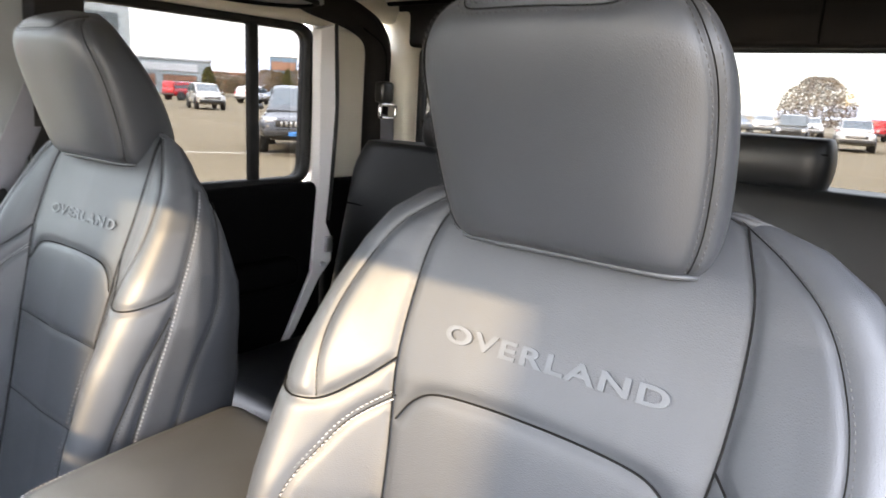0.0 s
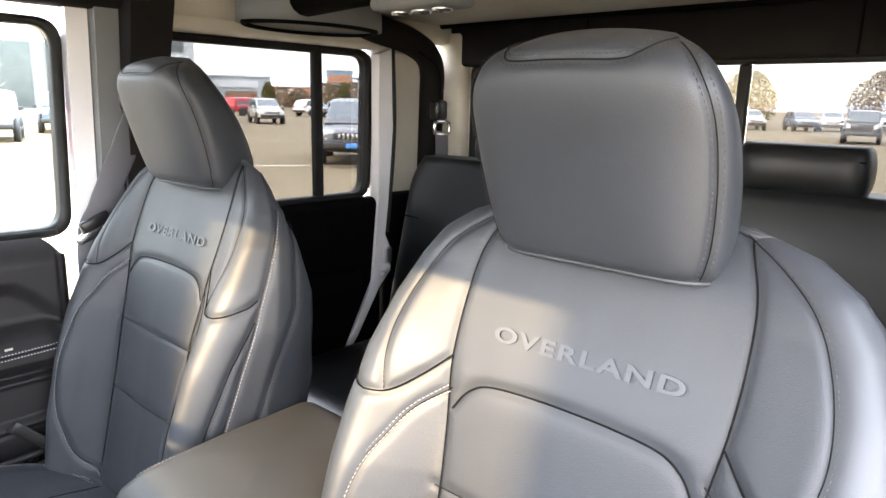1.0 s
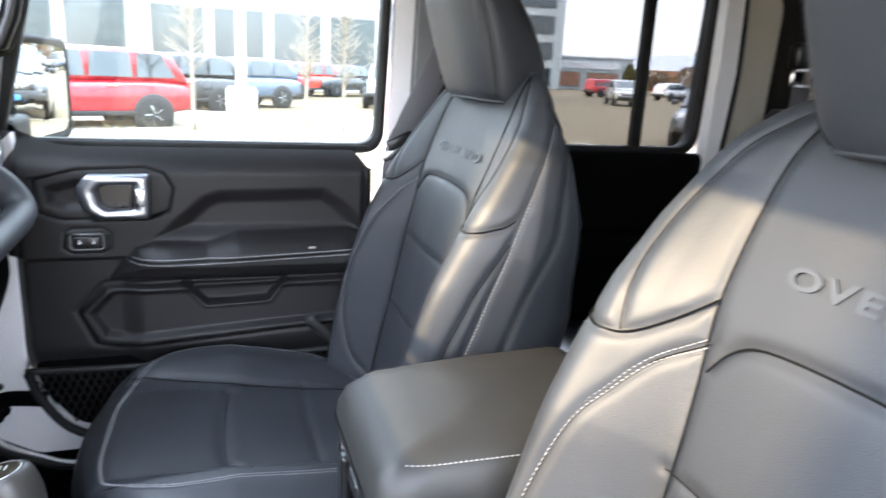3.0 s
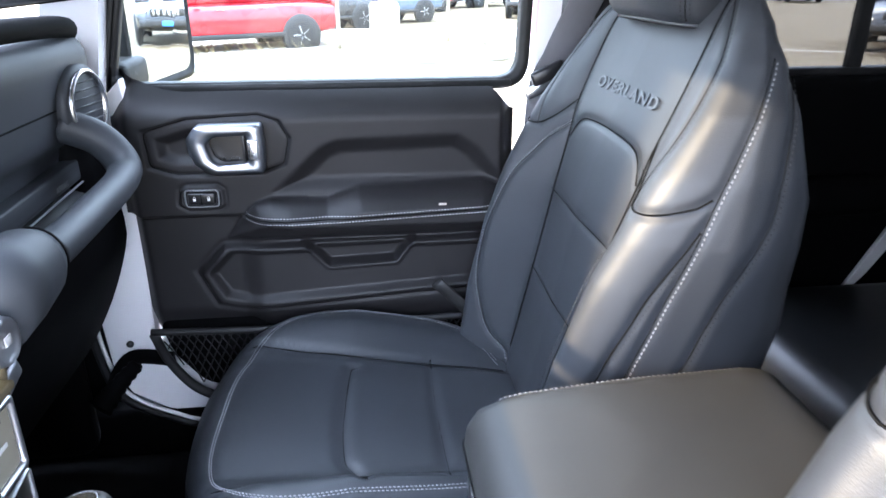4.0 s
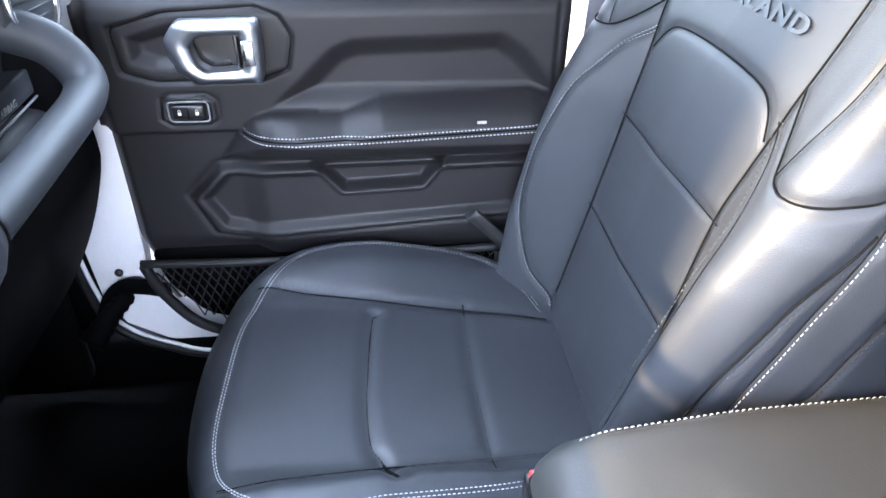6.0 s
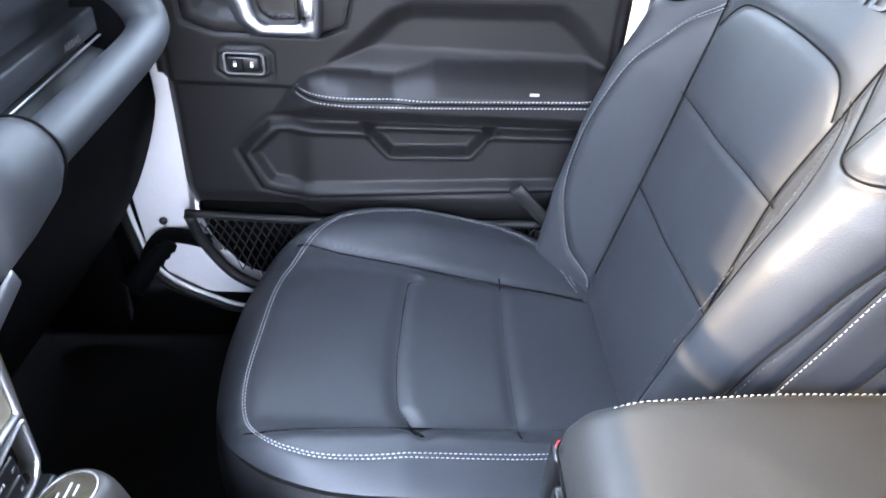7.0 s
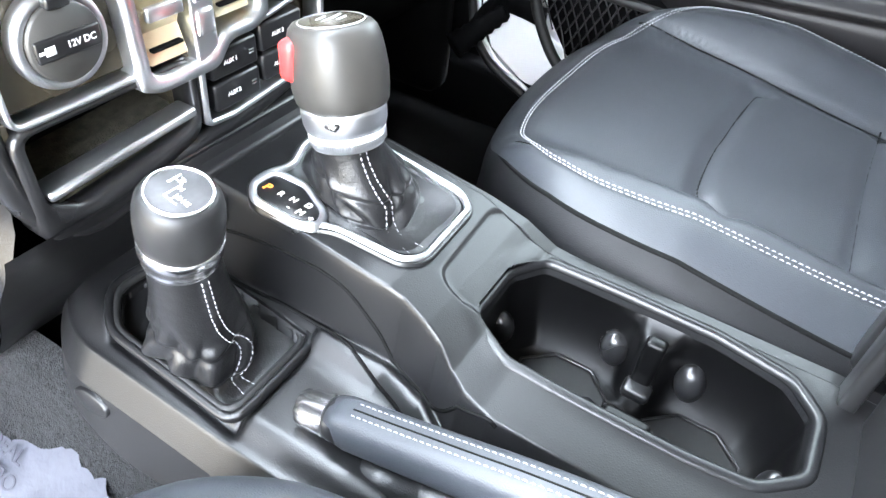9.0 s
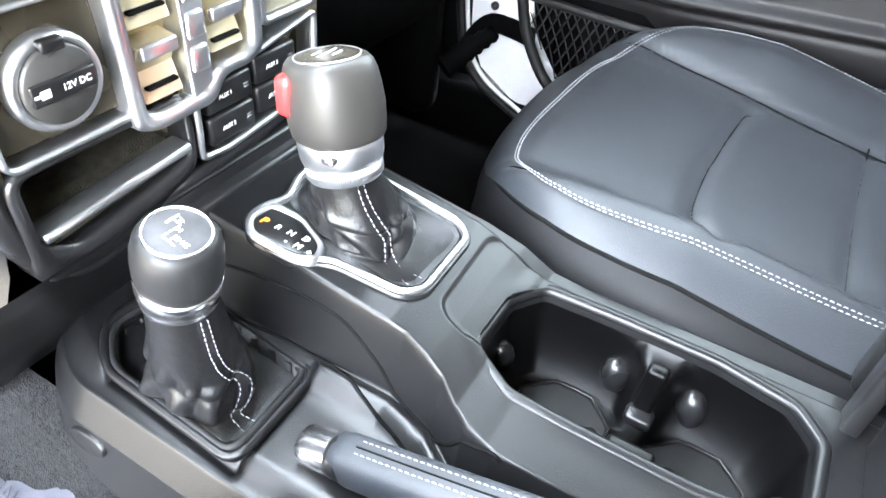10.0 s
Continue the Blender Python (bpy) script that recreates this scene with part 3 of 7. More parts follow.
def bench_block(x0, x1, name, seam_x):
    n, m = 40, 30
    rows = []
    for v in np.linspace(0, 1, m):
        z = 1.00 + 0.55 * v
        y = 1.16 + 0.13 * v
        row = []
        for u in np.linspace(0, 2 * math.pi, n, endpoint=False):
            k = 2 / 5.0
            c, s = math.cos(u), math.sin(u)
            hw, hd = (x1 - x0) / 2, 0.06
            shrink = 1 - 0.10 * max(0.0, (v - 0.85) / 0.15) ** 2
            row.append(((x0 + x1) / 2 + hw * shrink * math.copysign(abs(c) ** k, c), y + hd * shrink * math.copysign(abs(s) ** k, s), z))
        rows.append(row)
    part(name, grid(np.array(rows), True, True, True), SHADED_LEATHER, bench)
    for sx in seam_x:
        part("seam", tube(np.array([(sx, 1.160 - 0.060 + 0.13 * v - 0.0005, 1.00 + 0.53 * v) for v in np.linspace(0.05, 0.93, 12)]), 0.0022, 6), SEAM, bench)
    part("cross_seam", tube([(x0 + 0.02, 1.200, 1.40), ((x0 + x1) / 2, 1.196, 1.395), (x1 - 0.02, 1.200, 1.40)], 0.002, 6), SEAM, bench)


bench_block(-0.615, -0.02, "backrest", (-0.47, -0.18))
bench_block(-0.01, 0.62, "backrest", (0.18, 0.46))
part("cushion", box((0, 0.98, 1.02), (1.24, 0.46, 0.16), 0.05, 4), SHADED_LEATHER, bench)
for x in (-0.305, 0.305):
    h = root("rear_headrest", (x, 1.28, 1.54), "low black leather rear headrest", "headrest", "rear headrests")
    us = np.linspace(0, 2 * math.pi, 48, endpoint=False)
    rows = []
    for v in np.linspace(0, math.pi, 20):
        rows.append([(x + 0.106 * math.copysign(abs(math.cos(a)) ** 0.38, math.cos(a)) * (0.90 + 0.10 * math.sin(v)), 1.285 + 0.055 * math.copysign(abs(math.sin(a)) ** 0.6, math.sin(a)) * (0.3 + 0.7 * math.sin(v) ** 0.5), 1.588 - 0.042 * math.cos(v)) for a in us])
    part("cushion", grid(np.array(rows), True, True, True), SHADED_LEATHER, h)
    part("top_seam", tube([(x - 0.10, 1.243, 1.606), (x, 1.236, 1.608), (x + 0.10, 1.243, 1.606)], 0.0016, 6), SEAM, h)
    for k in (-0.05, 0.05):
        part("post", tube([(x + k, 1.29, 1.50), (x + k, 1.29, 1.56)], 0.006, 10), CHROME, h, "chrome post")


# ---- front seats ----
SEAT_X = -0.36
Z_BACK = [1.00, 1.06, 1.22, 1.337, 1.435, 1.475, 1.556, 1.60]
Y_BACK = [0.368, 0.376, 0.409, 0.432, 0.460, 0.476, 0.508, 0.530]
Z_HALF = [0.98, 1.10, 1.20, 1.30, 1.38, 1.44, 1.49, 1.53, 1.56, 1.58, 1.592, 1.598]
W_HALF = [0.225, 0.235, 0.245, 0.253, 0.256, 0.250, 0.236, 0.215, 0.190, 0.160, 0.122, 0.07]
Z_BOL = [0.98, 1.15, 1.25, 1.32, 1.40, 1.46, 1.53, 1.60]
D_BOL = [0.055, 0.066, 0.062, 0.052, 0.036, 0.022, 0.006, 0.0]


def back_profile(z):
    """Half a level cut through the backrest: rows of (x, y) from the front's middle round to the rear's middle."""
    yc, s, b = np.interp(z, Z_BACK, Y_BACK), np.interp(z, Z_HALF, W_HALF), np.interp(z, Z_BOL, D_BOL)
    t = np.interp(z, [1.0, 1.3, 1.42, 1.50, 1.55, 1.60], [0.15, 0.14, 0.110, 0.062, 0.030, 0.010])
    roll = 0.026 * (1 - math.sqrt(max(0.0, 1 - max(0.0, (z - 1.535) / 0.066) ** 2)))
    e = min(0.122, 0.62 * s)
    ctrl = [(0, 0), (0.5 * e, 0.001), (0.92 * e, 0.002), (1.08 * e, -0.03 * b), (e + 0.35 * (s - e), -0.55 * b), (e + 0.62 * (s - e), -b),
            (e + 0.84 * (s - e), -0.72 * b + 0.04 * t), (0.985 * s, 0.25 * t), (s, 0.44 * t), (0.985 * s, 0.79 * t), (0.90 * s, 0.97 * t), (0.5 * s, t + 0.004), (0, t + 0.008)]
    c = spline(ctrl, 190)
    c[:, 1] += yc
    c[:, 1] += roll * np.clip(1 - (c[:, 1] - yc) / t, 0, 1)
    return c


def back_point(x, z, y=None):
    """A point of the backrest's skin at (x, z); y: offset behind the middle line for points on its flanks."""
    c = back_profile(z)
    k = int(np.argmax(c[:, 0]))
    if y is None:
        return np.array([x, np.interp(abs(x), c[:k + 1, 0], c[:k + 1, 1]), z])
    f = int(np.argmin(c[:k, 1]))
    far = c[f:, 1] > c[f, 1] + 0.105
    e = f + (int(np.argmax(far)) if far.any() else k - f + int(np.argmax(c[k:, 0] < 0.93 * c[k, 0])))
    yy = min(y + float(np.interp(z, Z_BACK, Y_BACK)), float(c[e - 1, 1]))
    return np.array([math.copysign(np.interp(yy, c[f:e, 1], c[f:e, 0]), x), max(yy, c[f, 1]), z])


def back_line(pts, n=90):
    """A line drawn on the backrest: rows of (x, z) or (x, z, y)."""
    full = [(q[0], q[1], q[2] if len(q) > 2 else 9.0) for q in pts]
    s = spline([q[:2] for q in full], n)
    flank = full[0][2] != 9.0
    ys = np.interp(np.linspace(0, 1, n), np.linspace(0, 1, len(full)), [q[2] for q in full]) if flank else [None] * n
    p = np.array([back_point(a, b, c) for (a, b), c in zip(s, ys)])
    for _ in range(3):
        p[1:-1] = (p[:-2] + 2 * p[1:-1] + p[2:]) / 4
    nrm = np.zeros_like(p)
    mid = np.array([0, 0.53, 0])
    for i, q in enumerate(p):
        out = np.array([q[0] * (1.0 if abs(q[0]) > 0.2 else 0.35), q[1] - 0.53, 0.02])
        if flank:
            out = np.array([q[0], (q[1] - 0.50) * 0.4, 0.0])
        nrm[i] = out / np.linalg.norm(out)
    return p, nrm


def mirrored(pts):
    return [(-q[0], *q[1:]) for q in pts]


EDGE = [(0.112, 1.588), (0.128, 1.550), (0.132, 1.507), (0.131, 1.460), (0.126, 1.420), (0.118, 1.370), (0.113, 1.320), (0.115, 1.220), (0.120, 1.080)]
SHOULDER = [(0.130, 1.447), (0.154, 1.425), (0.180, 1.407), (0.206, 1.404)]
SHOULDER_FLANK = [(0.2, 1.404, -0.0355), (0.21, 1.407, -0.026), (0.22, 1.411, -0.014), (0.23, 1.417, 0.002), (0.235, 1.424, 0.012)]
RIDGE = [(0.105, 1.592), (0.142, 1.570), (0.170, 1.545), (0.189, 1.507), (0.197, 1.470), (0.194, 1.440), (0.184, 1.407)]
DOUBLE = [(0.122, 1.418), (0.152, 1.395), (0.170, 1.368), (0.185, 1.335), (0.193, 1.270), (0.190, 1.200), (0.176, 1.143), (0.154, 1.088), (0.116, 1.056)]
SIDE_PIPE = [(0.25, 1.396, 0.012), (0.25, 1.380, -0.008), (0.25, 1.338, -0.024), (0.25, 1.290, -0.034), (0.25, 1.228, -0.042), (0.24, 1.08, -0.045)]
SIDE_SEAM = [(0.20, 1.535, 0.022), (0.25, 1.470, 0.018), (0.25, 1.400, 0.010), (0.25, 1.310, -0.004), (0.25, 1.246, -0.012), (0.24, 1.05, -0.026)]
REAR_SEAM = [(0.19, 1.52, 0.045), (0.25, 1.42, 0.074), (0.25, 1.25, 0.068), (0.24, 1.05, 0.066)]
ARCH = [(-0.118, 1.400), (-0.103, 1.420), (-0.076, 1.431), (0.0, 1.435), (0.076, 1.431), (0.103, 1.420), (0.118, 1.400)]


def cushion_outline(a):
    """Plan of the cushion round its middle, by angle."""
    c, s = math.cos(a), math.sin(a)
    k = 3.4
    r = (abs(c / 0.243) ** k + abs(s / (0.262 if s > 0 else 0.243)) ** k) ** (-1 / k)
    return r * c, 0.172 + r * s


def cushion_height(x, y):
    base = np.interp(y, [-0.08, 0.0, 0.10, 0.25, 0.40], [1.062, 1.072, 1.068, 1.056, 1.045])
    bolster = 0.034 * step(0.118, 0.172, np.abs(x)) * np.interp(y, [-0.06, 0.05, 0.15, 0.30, 0.40], [0.15, 0.8, 1.0, 0.55, 0.1])
    return base + bolster + 0.004 * np.cos(x / 0.12 * 1.2)


RIM = 0.775


def cushion_point(a, r):
    x, y = cushion_outline(a)
    corner = math.exp(-(((a + 0.85 + math.pi) % (2 * math.pi) - math.pi) / 0.5) ** 2)
    out = np.interp(r, [0, RIM, 1.0], [0, RIM * (1 + 0.03 * corner), 1 - 0.09 * corner])
    x, y = x * out, 0.172 + (y - 0.172) * out
    z = cushion_height(x, y)
    near = step(0.2, 0.8, math.cos(a))
    if r > RIM:
        z = z - (0.060 - 0.008 * near) * (1 - math.sqrt(max(0.0, 1 - ((r - RIM) / (1 - RIM)) ** 2)))
    if x > 0.10:
        x = 0.10 + (x - 0.10) * (1 - 0.24 * step(0.06, 0.30, y) * (1 - max(0.0, (r - RIM) / (1 - RIM))))
    if x < -0.12:
        k = 1.55 - 0.42 * max(0.0, (r - RIM) / (1 - RIM))
        x = -0.12 + (x + 0.12) * k
    return (x, y, float(z))


HEAD_V = [0, 0.06, 0.2, 0.45, 0.70, 0.86, 0.95, 1.0]
HEAD_W = [0.102, 0.109, 0.115, 0.119, 0.118, 0.110, 0.095, 0.066]
HEAD_F = [0.486, 0.474, 0.464, 0.450, 0.438, 0.436, 0.446, 0.476]
HEAD_B = [0.572, 0.584, 0.586, 0.568, 0.540, 0.520, 0.508, 0.498]
HEAD_CURVE = spline(np.c_[HEAD_V, HEAD_W, HEAD_F, HEAD_B], 200)


def headrest_width(v):
    return float(np.interp(v, HEAD_CURVE[:, 0], HEAD_CURVE[:, 1]))


def headrest_point(u, v):
    """u: round the level cut, from the front's middle; v: 0 at the foot, 1 at the top."""
    z = 1.552 + 0.190 * v
    w = headrest_width(v)
    front, rear = (float(np.interp(v, HEAD_CURVE[:, 0], HEAD_CURVE[:, k])) for k in (2, 3))
    c, s = math.cos(u), math.sin(u)
    x = w * math.copysign(abs(s) ** (2 / 3.4), s)
    mid = front + (rear - front) * 0.55
    y = mid - (mid - front if c > 0 else rear - mid) * math.copysign(abs(c) ** (2 / 2.7), c)
    x *= 1 - 0.16 * step(0.0, 1.0, (y - front) / (rear - front))
    bow = (abs(x) / 0.12) ** 2
    z += 0.004 * (1 - bow) * max(0.0, 1 - v / 0.2) - 0.020 * bow * step(0.55, 1.0, v)
    return (x - 0.005, y, float(z))


def build_seat(name, label):
    seat = root(name, (SEAT_X, 0.20, 0.80), label, "car seat", "front seats")
    off = np.array([SEAT_X, 0, 0])
    sewn, dark, light = [], [], []
    both = lambda q: (q, mirrored(q))
    lines = []
    for q in (*both(EDGE), *both(SHOULDER), *both(SHOULDER_FLANK), *both(SIDE_PIPE), ARCH):
        p, n = back_line(q)
        lines.append(p)
        sewn.append((p, n, 0.0009))
    for z in (1.327, 1.212):
        p, n = back_line([(-0.12, z), (-0.06, z + 0.001), (0, z), (0.06, z + 0.001), (0.12, z)])
        lines.append(p[::2])
        sewn.append((p, n, 0.0005))
    for q in (*both(RIDGE), *both(SIDE_SEAM), *both(REAR_SEAM)):
        p, n = back_line(q)
        lines.append(p)
        sewn.append((p, n, 0.0005))
        t = np.gradient(p, axis=0)
        side = np.cross(n, t / np.linalg.norm(t, axis=1)[:, None])
        (light if q in both(SIDE_SEAM) else dark).append((p + side * 0.0032, n))
    for q in both(DOUBLE):
        p, n = back_line(q, 120)
        lines.append(p)
        sewn.append((p, n, 0.0005))
        t = np.gradient(p, axis=0)
        side = np.cross(n, t / np.linalg.norm(t, axis=1)[:, None])
        (light if q[0][0] < 0 else dark).extend([(p + side * 0.0042 + n * 0.0008, n), (p - side * 0.0042 + n * 0.0008, n)])
    p, n = back_line(SIDE_PIPE)
    for q in both(SIDE_PIPE):
        p, n = back_line(q)
        t = np.gradient(p, axis=0)
        side = np.cross(n, t / np.linalg.norm(t, axis=1)[:, None])
        dark.append((p + side * 0.004, n))
    # backrest skin
    zs = np.r_[np.linspace(0.99, 1.50, 150), np.linspace(1.503, 1.598, 44)]
    rows = []
    for z in zs:
        c = back_profile(z)
        half = np.c_[c, np.full(len(c), z)]
        other = half[::-1][1:-1] * np.array([-1, 1, 1])
        rows.append(np.vstack([half, other]))
    g = np.array(rows)
    nrm = face_normals(g, True)
    shape = g.shape
    flat = groove(g.reshape(-1, 3), nrm.reshape(-1, 3), lines, 0.0026, 0.0050)
    flat = groove(flat, nrm.reshape(-1, 3), [lines[0], lines[1], lines[8]], 0.0010, 0.014)
    part("backrest", grid(flat.reshape(shape) + off, True, True, True), LEATHER, seat)
    # cushion
    angles = np.linspace(0, 2 * math.pi, 200, endpoint=False)
    edge = lambda a: 0.995 - 0.070 * float(step(0.2, 0.8, math.cos(a)))
    g = [[cushion_point(a, r) for a in angles] for r in np.linspace(0.02, RIM, 44)]
    for k in np.linspace(0.06, 1.0, 18):
        g.append([cushion_point(a, RIM + (edge(a) - RIM) * k) for a in angles])
    top_rows = len(g)
    for k in np.linspace(0.2, 1.0, 5):
        g.append([cushion_point(a, edge(a) + (1.0 - edge(a)) * k) for a in angles])
    for drop, inset in ((0.012, 1.006), (0.03, 1.008), (0.06, 1.004), (0.10, 0.99), (0.16, 0.955)):
        row = []
        for a in angles:
            x, y, z = cushion_point(a, 1.0)
            row.append((x * inset, 0.172 + (y - 0.172) * inset, z - drop))
        g.append(row)
    g = np.array(g)
    nrm = face_normals(g, True)
    clines, creases = [], []
    rim = np.array([cushion_point(a, RIM) for a in angles if not (1.05 < a < 2.1)])
    k = int(np.argmax(np.linalg.norm(np.diff(rim, axis=0), axis=1))) + 1
    rim = np.roll(rim, -k, 0)
    ups = np.array([[q[0] * 0.8, (q[1] - 0.172) * 0.8, 0.8] for q in rim])
    ups /= np.linalg.norm(ups, axis=1)[:, None]

    def on_cushion(pts, n=60):
        s = spline(pts, n)
        out = []
        for x, y in s:
            a = math.atan2(y - 0.172, x)
            ox, oy = cushion_outline(a)
            out.append(cushion_point(a, math.hypot(x, y - 0.172) / math.hypot(ox, oy - 0.172)))
        return np.array(out)

    mid_seam = on_cushion([(-0.112, 0.148), (-0.100, 0.142), (0, 0.136), (0.09, 0.138), (0.118, 0.150), (0.160, 0.165)])
    back_seam = on_cushion([(-0.128, 0.262), (0, 0.258), (0.15, 0.262)])
    crease_l = on_cushion([(-0.150, -0.005), (-0.138, 0.06), (-0.130, 0.16), (-0.118, 0.30), (-0.105, 0.37)])
    crease_r = on_cushion([(0.150, -0.005), (0.138, 0.06), (0.130, 0.16), (0.118, 0.30), (0.105, 0.37)])
    flat = g.reshape(-1, 3)
    fn = nrm.reshape(-1, 3)
    if fn[0][2] < 0:
        fn = -fn
    flat = groove(flat, fn, [rim], 0.0014, 0.005)
    flat = groove(groove(flat, fn, [crease_r, back_seam], 0.0035, 0.008), fn, [crease_l], 0.0065, 0.007)
    flat = groove(flat, fn, [mid_seam], 0.0065, 0.009)
    skin = flat.reshape(g.shape) + off
    part("cushion", grid(skin[:top_rows], True, True, False, flip=True), LEATHER, seat)
    part("cushion_side", grid(skin[top_rows - 1:], True, False, False, flip=True), SHADED_SIDE, seat, "cushion side below the piping, darkened for shade")
    up = np.array([[0, 0, 1.0]] * 60)
    for q, r in ((mid_seam - (0, 0, 0.0060), 0.0018), (back_seam - (0, 0, 0.0032), 0.0009), (crease_l - (0, 0, 0.003), 0.0009), (crease_r - (0, 0, 0.003), 0.0009)):
        sewn.append((q, up, r))
    light.append((rim + ups * 0.0004, ups))
    light.append((np.array([cushion_point(a, RIM + 0.017) for a in np.linspace(2.15, 2 * math.pi + 1.0, 220)]), ups[np.linspace(0, len(ups) - 1, 220).astype(int)]))
    pipe = np.array([(x * 1.003, 0.172 + (y - 0.172) * 1.003, z - 0.018 * (1 - step(0.2, 0.8, math.cos(a)))) for a, (x, y, z) in ((a, cushion_point(a, edge(a))) for a in np.linspace(2.4, 2 * math.pi + 0.75, 200))])
    out = np.c_[pipe[:, :2] - (0, 0.172), np.zeros(200)]
    out /= np.linalg.norm(out, axis=1)[:, None]
    sewn.append((pipe, out, 0.0020))
    dark.append((pipe - (0, 0, 0.006), out))
    # darkened below the plastic's tone, for shade between seat and console
    part("lower_valance", grid(np.stack([np.array([(x * k2, 0.172 + (y - 0.172) * k2, h) for x, y, _ in (cushion_point(a, 1.0) for a in angles)]) for k2, h in ((0.985, 1.0), (0.97, 0.95), (0.92, 0.88), (0.88, 0.83))]) + off, True, True, True, flip=True), DARK, seat, "plastic seat base, blackened for the shaded gap")
    # headrest
    us = np.linspace(0, 2 * math.pi, 120, endpoint=False)
    vs = np.r_[np.linspace(0, 0.08, 6), np.linspace(0.11, 0.86, 40), np.linspace(0.88, 1.0, 14)]
    g = np.array([[headrest_point(u, v) for u in us] for v in vs])
    nrm = face_normals(g, True)
    hl = []

    def head_line(f, n=90):
        q = np.array([headrest_point(*f(t)) for t in np.linspace(0, 1, n)])
        out = q - np.array([0, 0.553, 1.65])
        out[:, 2] *= 0.25
        return q, out / np.linalg.norm(out, axis=1)[:, None]

    for side in (1, -1):
        q, n = head_line(lambda t: (side * (1.02 - 0.06 * abs(2 * t - 1) ** 2), 0.02 + 0.95 * t))
        hl.append((q, n))
        t = np.gradient(q, axis=0)
        s2 = np.cross(n, t / np.linalg.norm(t, axis=1)[:, None])
        dark.append((q + s2 * 0.0045, n))
        dark.append((q - s2 * 0.0045, n))
    top = spline([(-0.060, 0.985), (-0.060, 0.93), (-0.048, 0.885), (0, 0.872), (0.040, 0.878), (0.056, 0.91), (0.070, 0.985)], 90)
    q, n = [], []
    for x, v in top:
        s = math.copysign(min(0.98, abs(x) / headrest_width(v)) ** 1.7, x)
        q.append(headrest_point(math.asin(s), v))
        n.append((0.2 * x / 0.06, -0.8, 0.6))
    q, n = np.array(q), np.array(n)
    hl.append((q, n))
    t = np.gradient(q, axis=0)
    s2 = np.cross(n, t / np.linalg.norm(t, axis=1)[:, None])
    dark += [(q + s2 * 0.0045, n), (q - s2 * 0.0045, n)]
    flat = groove(g.reshape(-1, 3), -nrm.reshape(-1, 3) * (1 if (nrm[20, 0] @ np.array([0, -1, 0])) < 0 else -1), [a for a, _ in hl], 0.0022, 0.006)
    part("headrest", grid(flat.reshape(g.shape) + off, True, True, True), LEATHER, seat)
    foot = np.array([headrest_point(u, 0.0) for u in us])
    part("headrest_piping", tube(foot + off, 0.0022, 6, closed=True), LEATHER, seat)
    for x in (-0.055, 0.055):
        part("headrest_post", tube(np.array([(x, 0.56, 1.50), (x, 0.56, 1.57)]) + off, 0.006, 12), CHROME, seat, "chrome headrest post")
    for q, n in hl:
        sewn.append((q, n, 0.0005))
    for q, n, r in sewn:
        part("seam", tube(q + off - n * r * 0.9, r, 6), SEAM, seat, "sewn seam line")
    for q, n in light:
        part("stitch_line", stitches(q + off, n, wide=0.00056, lift=0.0005), THREAD, seat, "pale grey top stitching")
    for q, n in dark:
        part("stitch_line", stitches(q + off, n), DARK_THREAD, seat, "dark top stitching")
    # lettering across the upper panel
    a, b = back_point(0.0, 1.46), back_point(0.0, 1.49)
    tilt = math.degrees(math.atan2(b[1] - a[1], b[2] - a[2]))
    c = (a + b) / 2
    m = Matrix.Translation((SEAT_X + 0.003, c[1] + 0.0002, 1.477)) @ pose(0, 0, 0, 90 - tilt, 0, 0)
    part("lettering", lettering("OVERLAND", 0.0138, m, 0.00020, 1.66, 1.16, 0.035), EMBOSS, seat, "embossed raised lettering", smooth=False)
    # recline latch block and buckle stalk on the console side
    return seat


passenger_seat = build_seat("passenger_seat", "black leather front seat with pale double stitching and embossed lettering")
driver_seat = copy_thing(passenger_seat, pose(SEAT_X + 0.72, 0.20, 0.80))
driver_seat.name = "driver_seat"
tagged(driver_seat, "black leather front seat beside the open door, with embossed lettering")


# ---- passenger door ----
door = root("passenger_door", (-0.66, 0.10, 0.9), "closed passenger door with black trim, padded armrest and silver handle", "car door")
RECESS = [(0.035, 1.290), (0.110, 1.358), (0.135, 1.368), (0.320, 1.372), (0.350, 1.352), (0.398, 1.300), (0.398, 1.286)]
ARMREST = [(-0.045, 1.216), (-0.022, 1.248), (0.004, 1.276), (0.030, 1.284), (0.115, 1.281), (0.165, 1.296), (0.360, 1.300), (0.392, 1.286), (0.398, 1.216)]
LOWER = [(-0.098, 1.160), (-0.052, 1.208), (0.40, 1.212), (0.40, 1.118), (0.255, 1.110), (-0.030, 1.090), (-0.072, 1.100)]
LOWER_IN = [(-0.075, 1.160), (-0.040, 1.196), (0.40, 1.200), (0.40, 1.136), (0.255, 1.128), (-0.015, 1.112), (-0.052, 1.120)]
PULL = [(0.070, 1.212), (0.112, 1.166), (0.219, 1.170), (0.252, 1.212)]
BEZEL = [(-0.146, 1.388), (-0.084, 1.405), (0.022, 1.410), (0.050, 1.400), (0.064, 1.374), (0.055, 1.335), (0.022, 1.323), (-0.105, 1.322), (-0.143, 1.335)]
SWITCH = [(-0.103, 1.300), (-0.094, 1.305), (-0.050, 1.305), (-0.040, 1.298), (-0.040, 1.274), (-0.050, 1.268), (-0.094, 1.268), (-0.106, 1.276)]


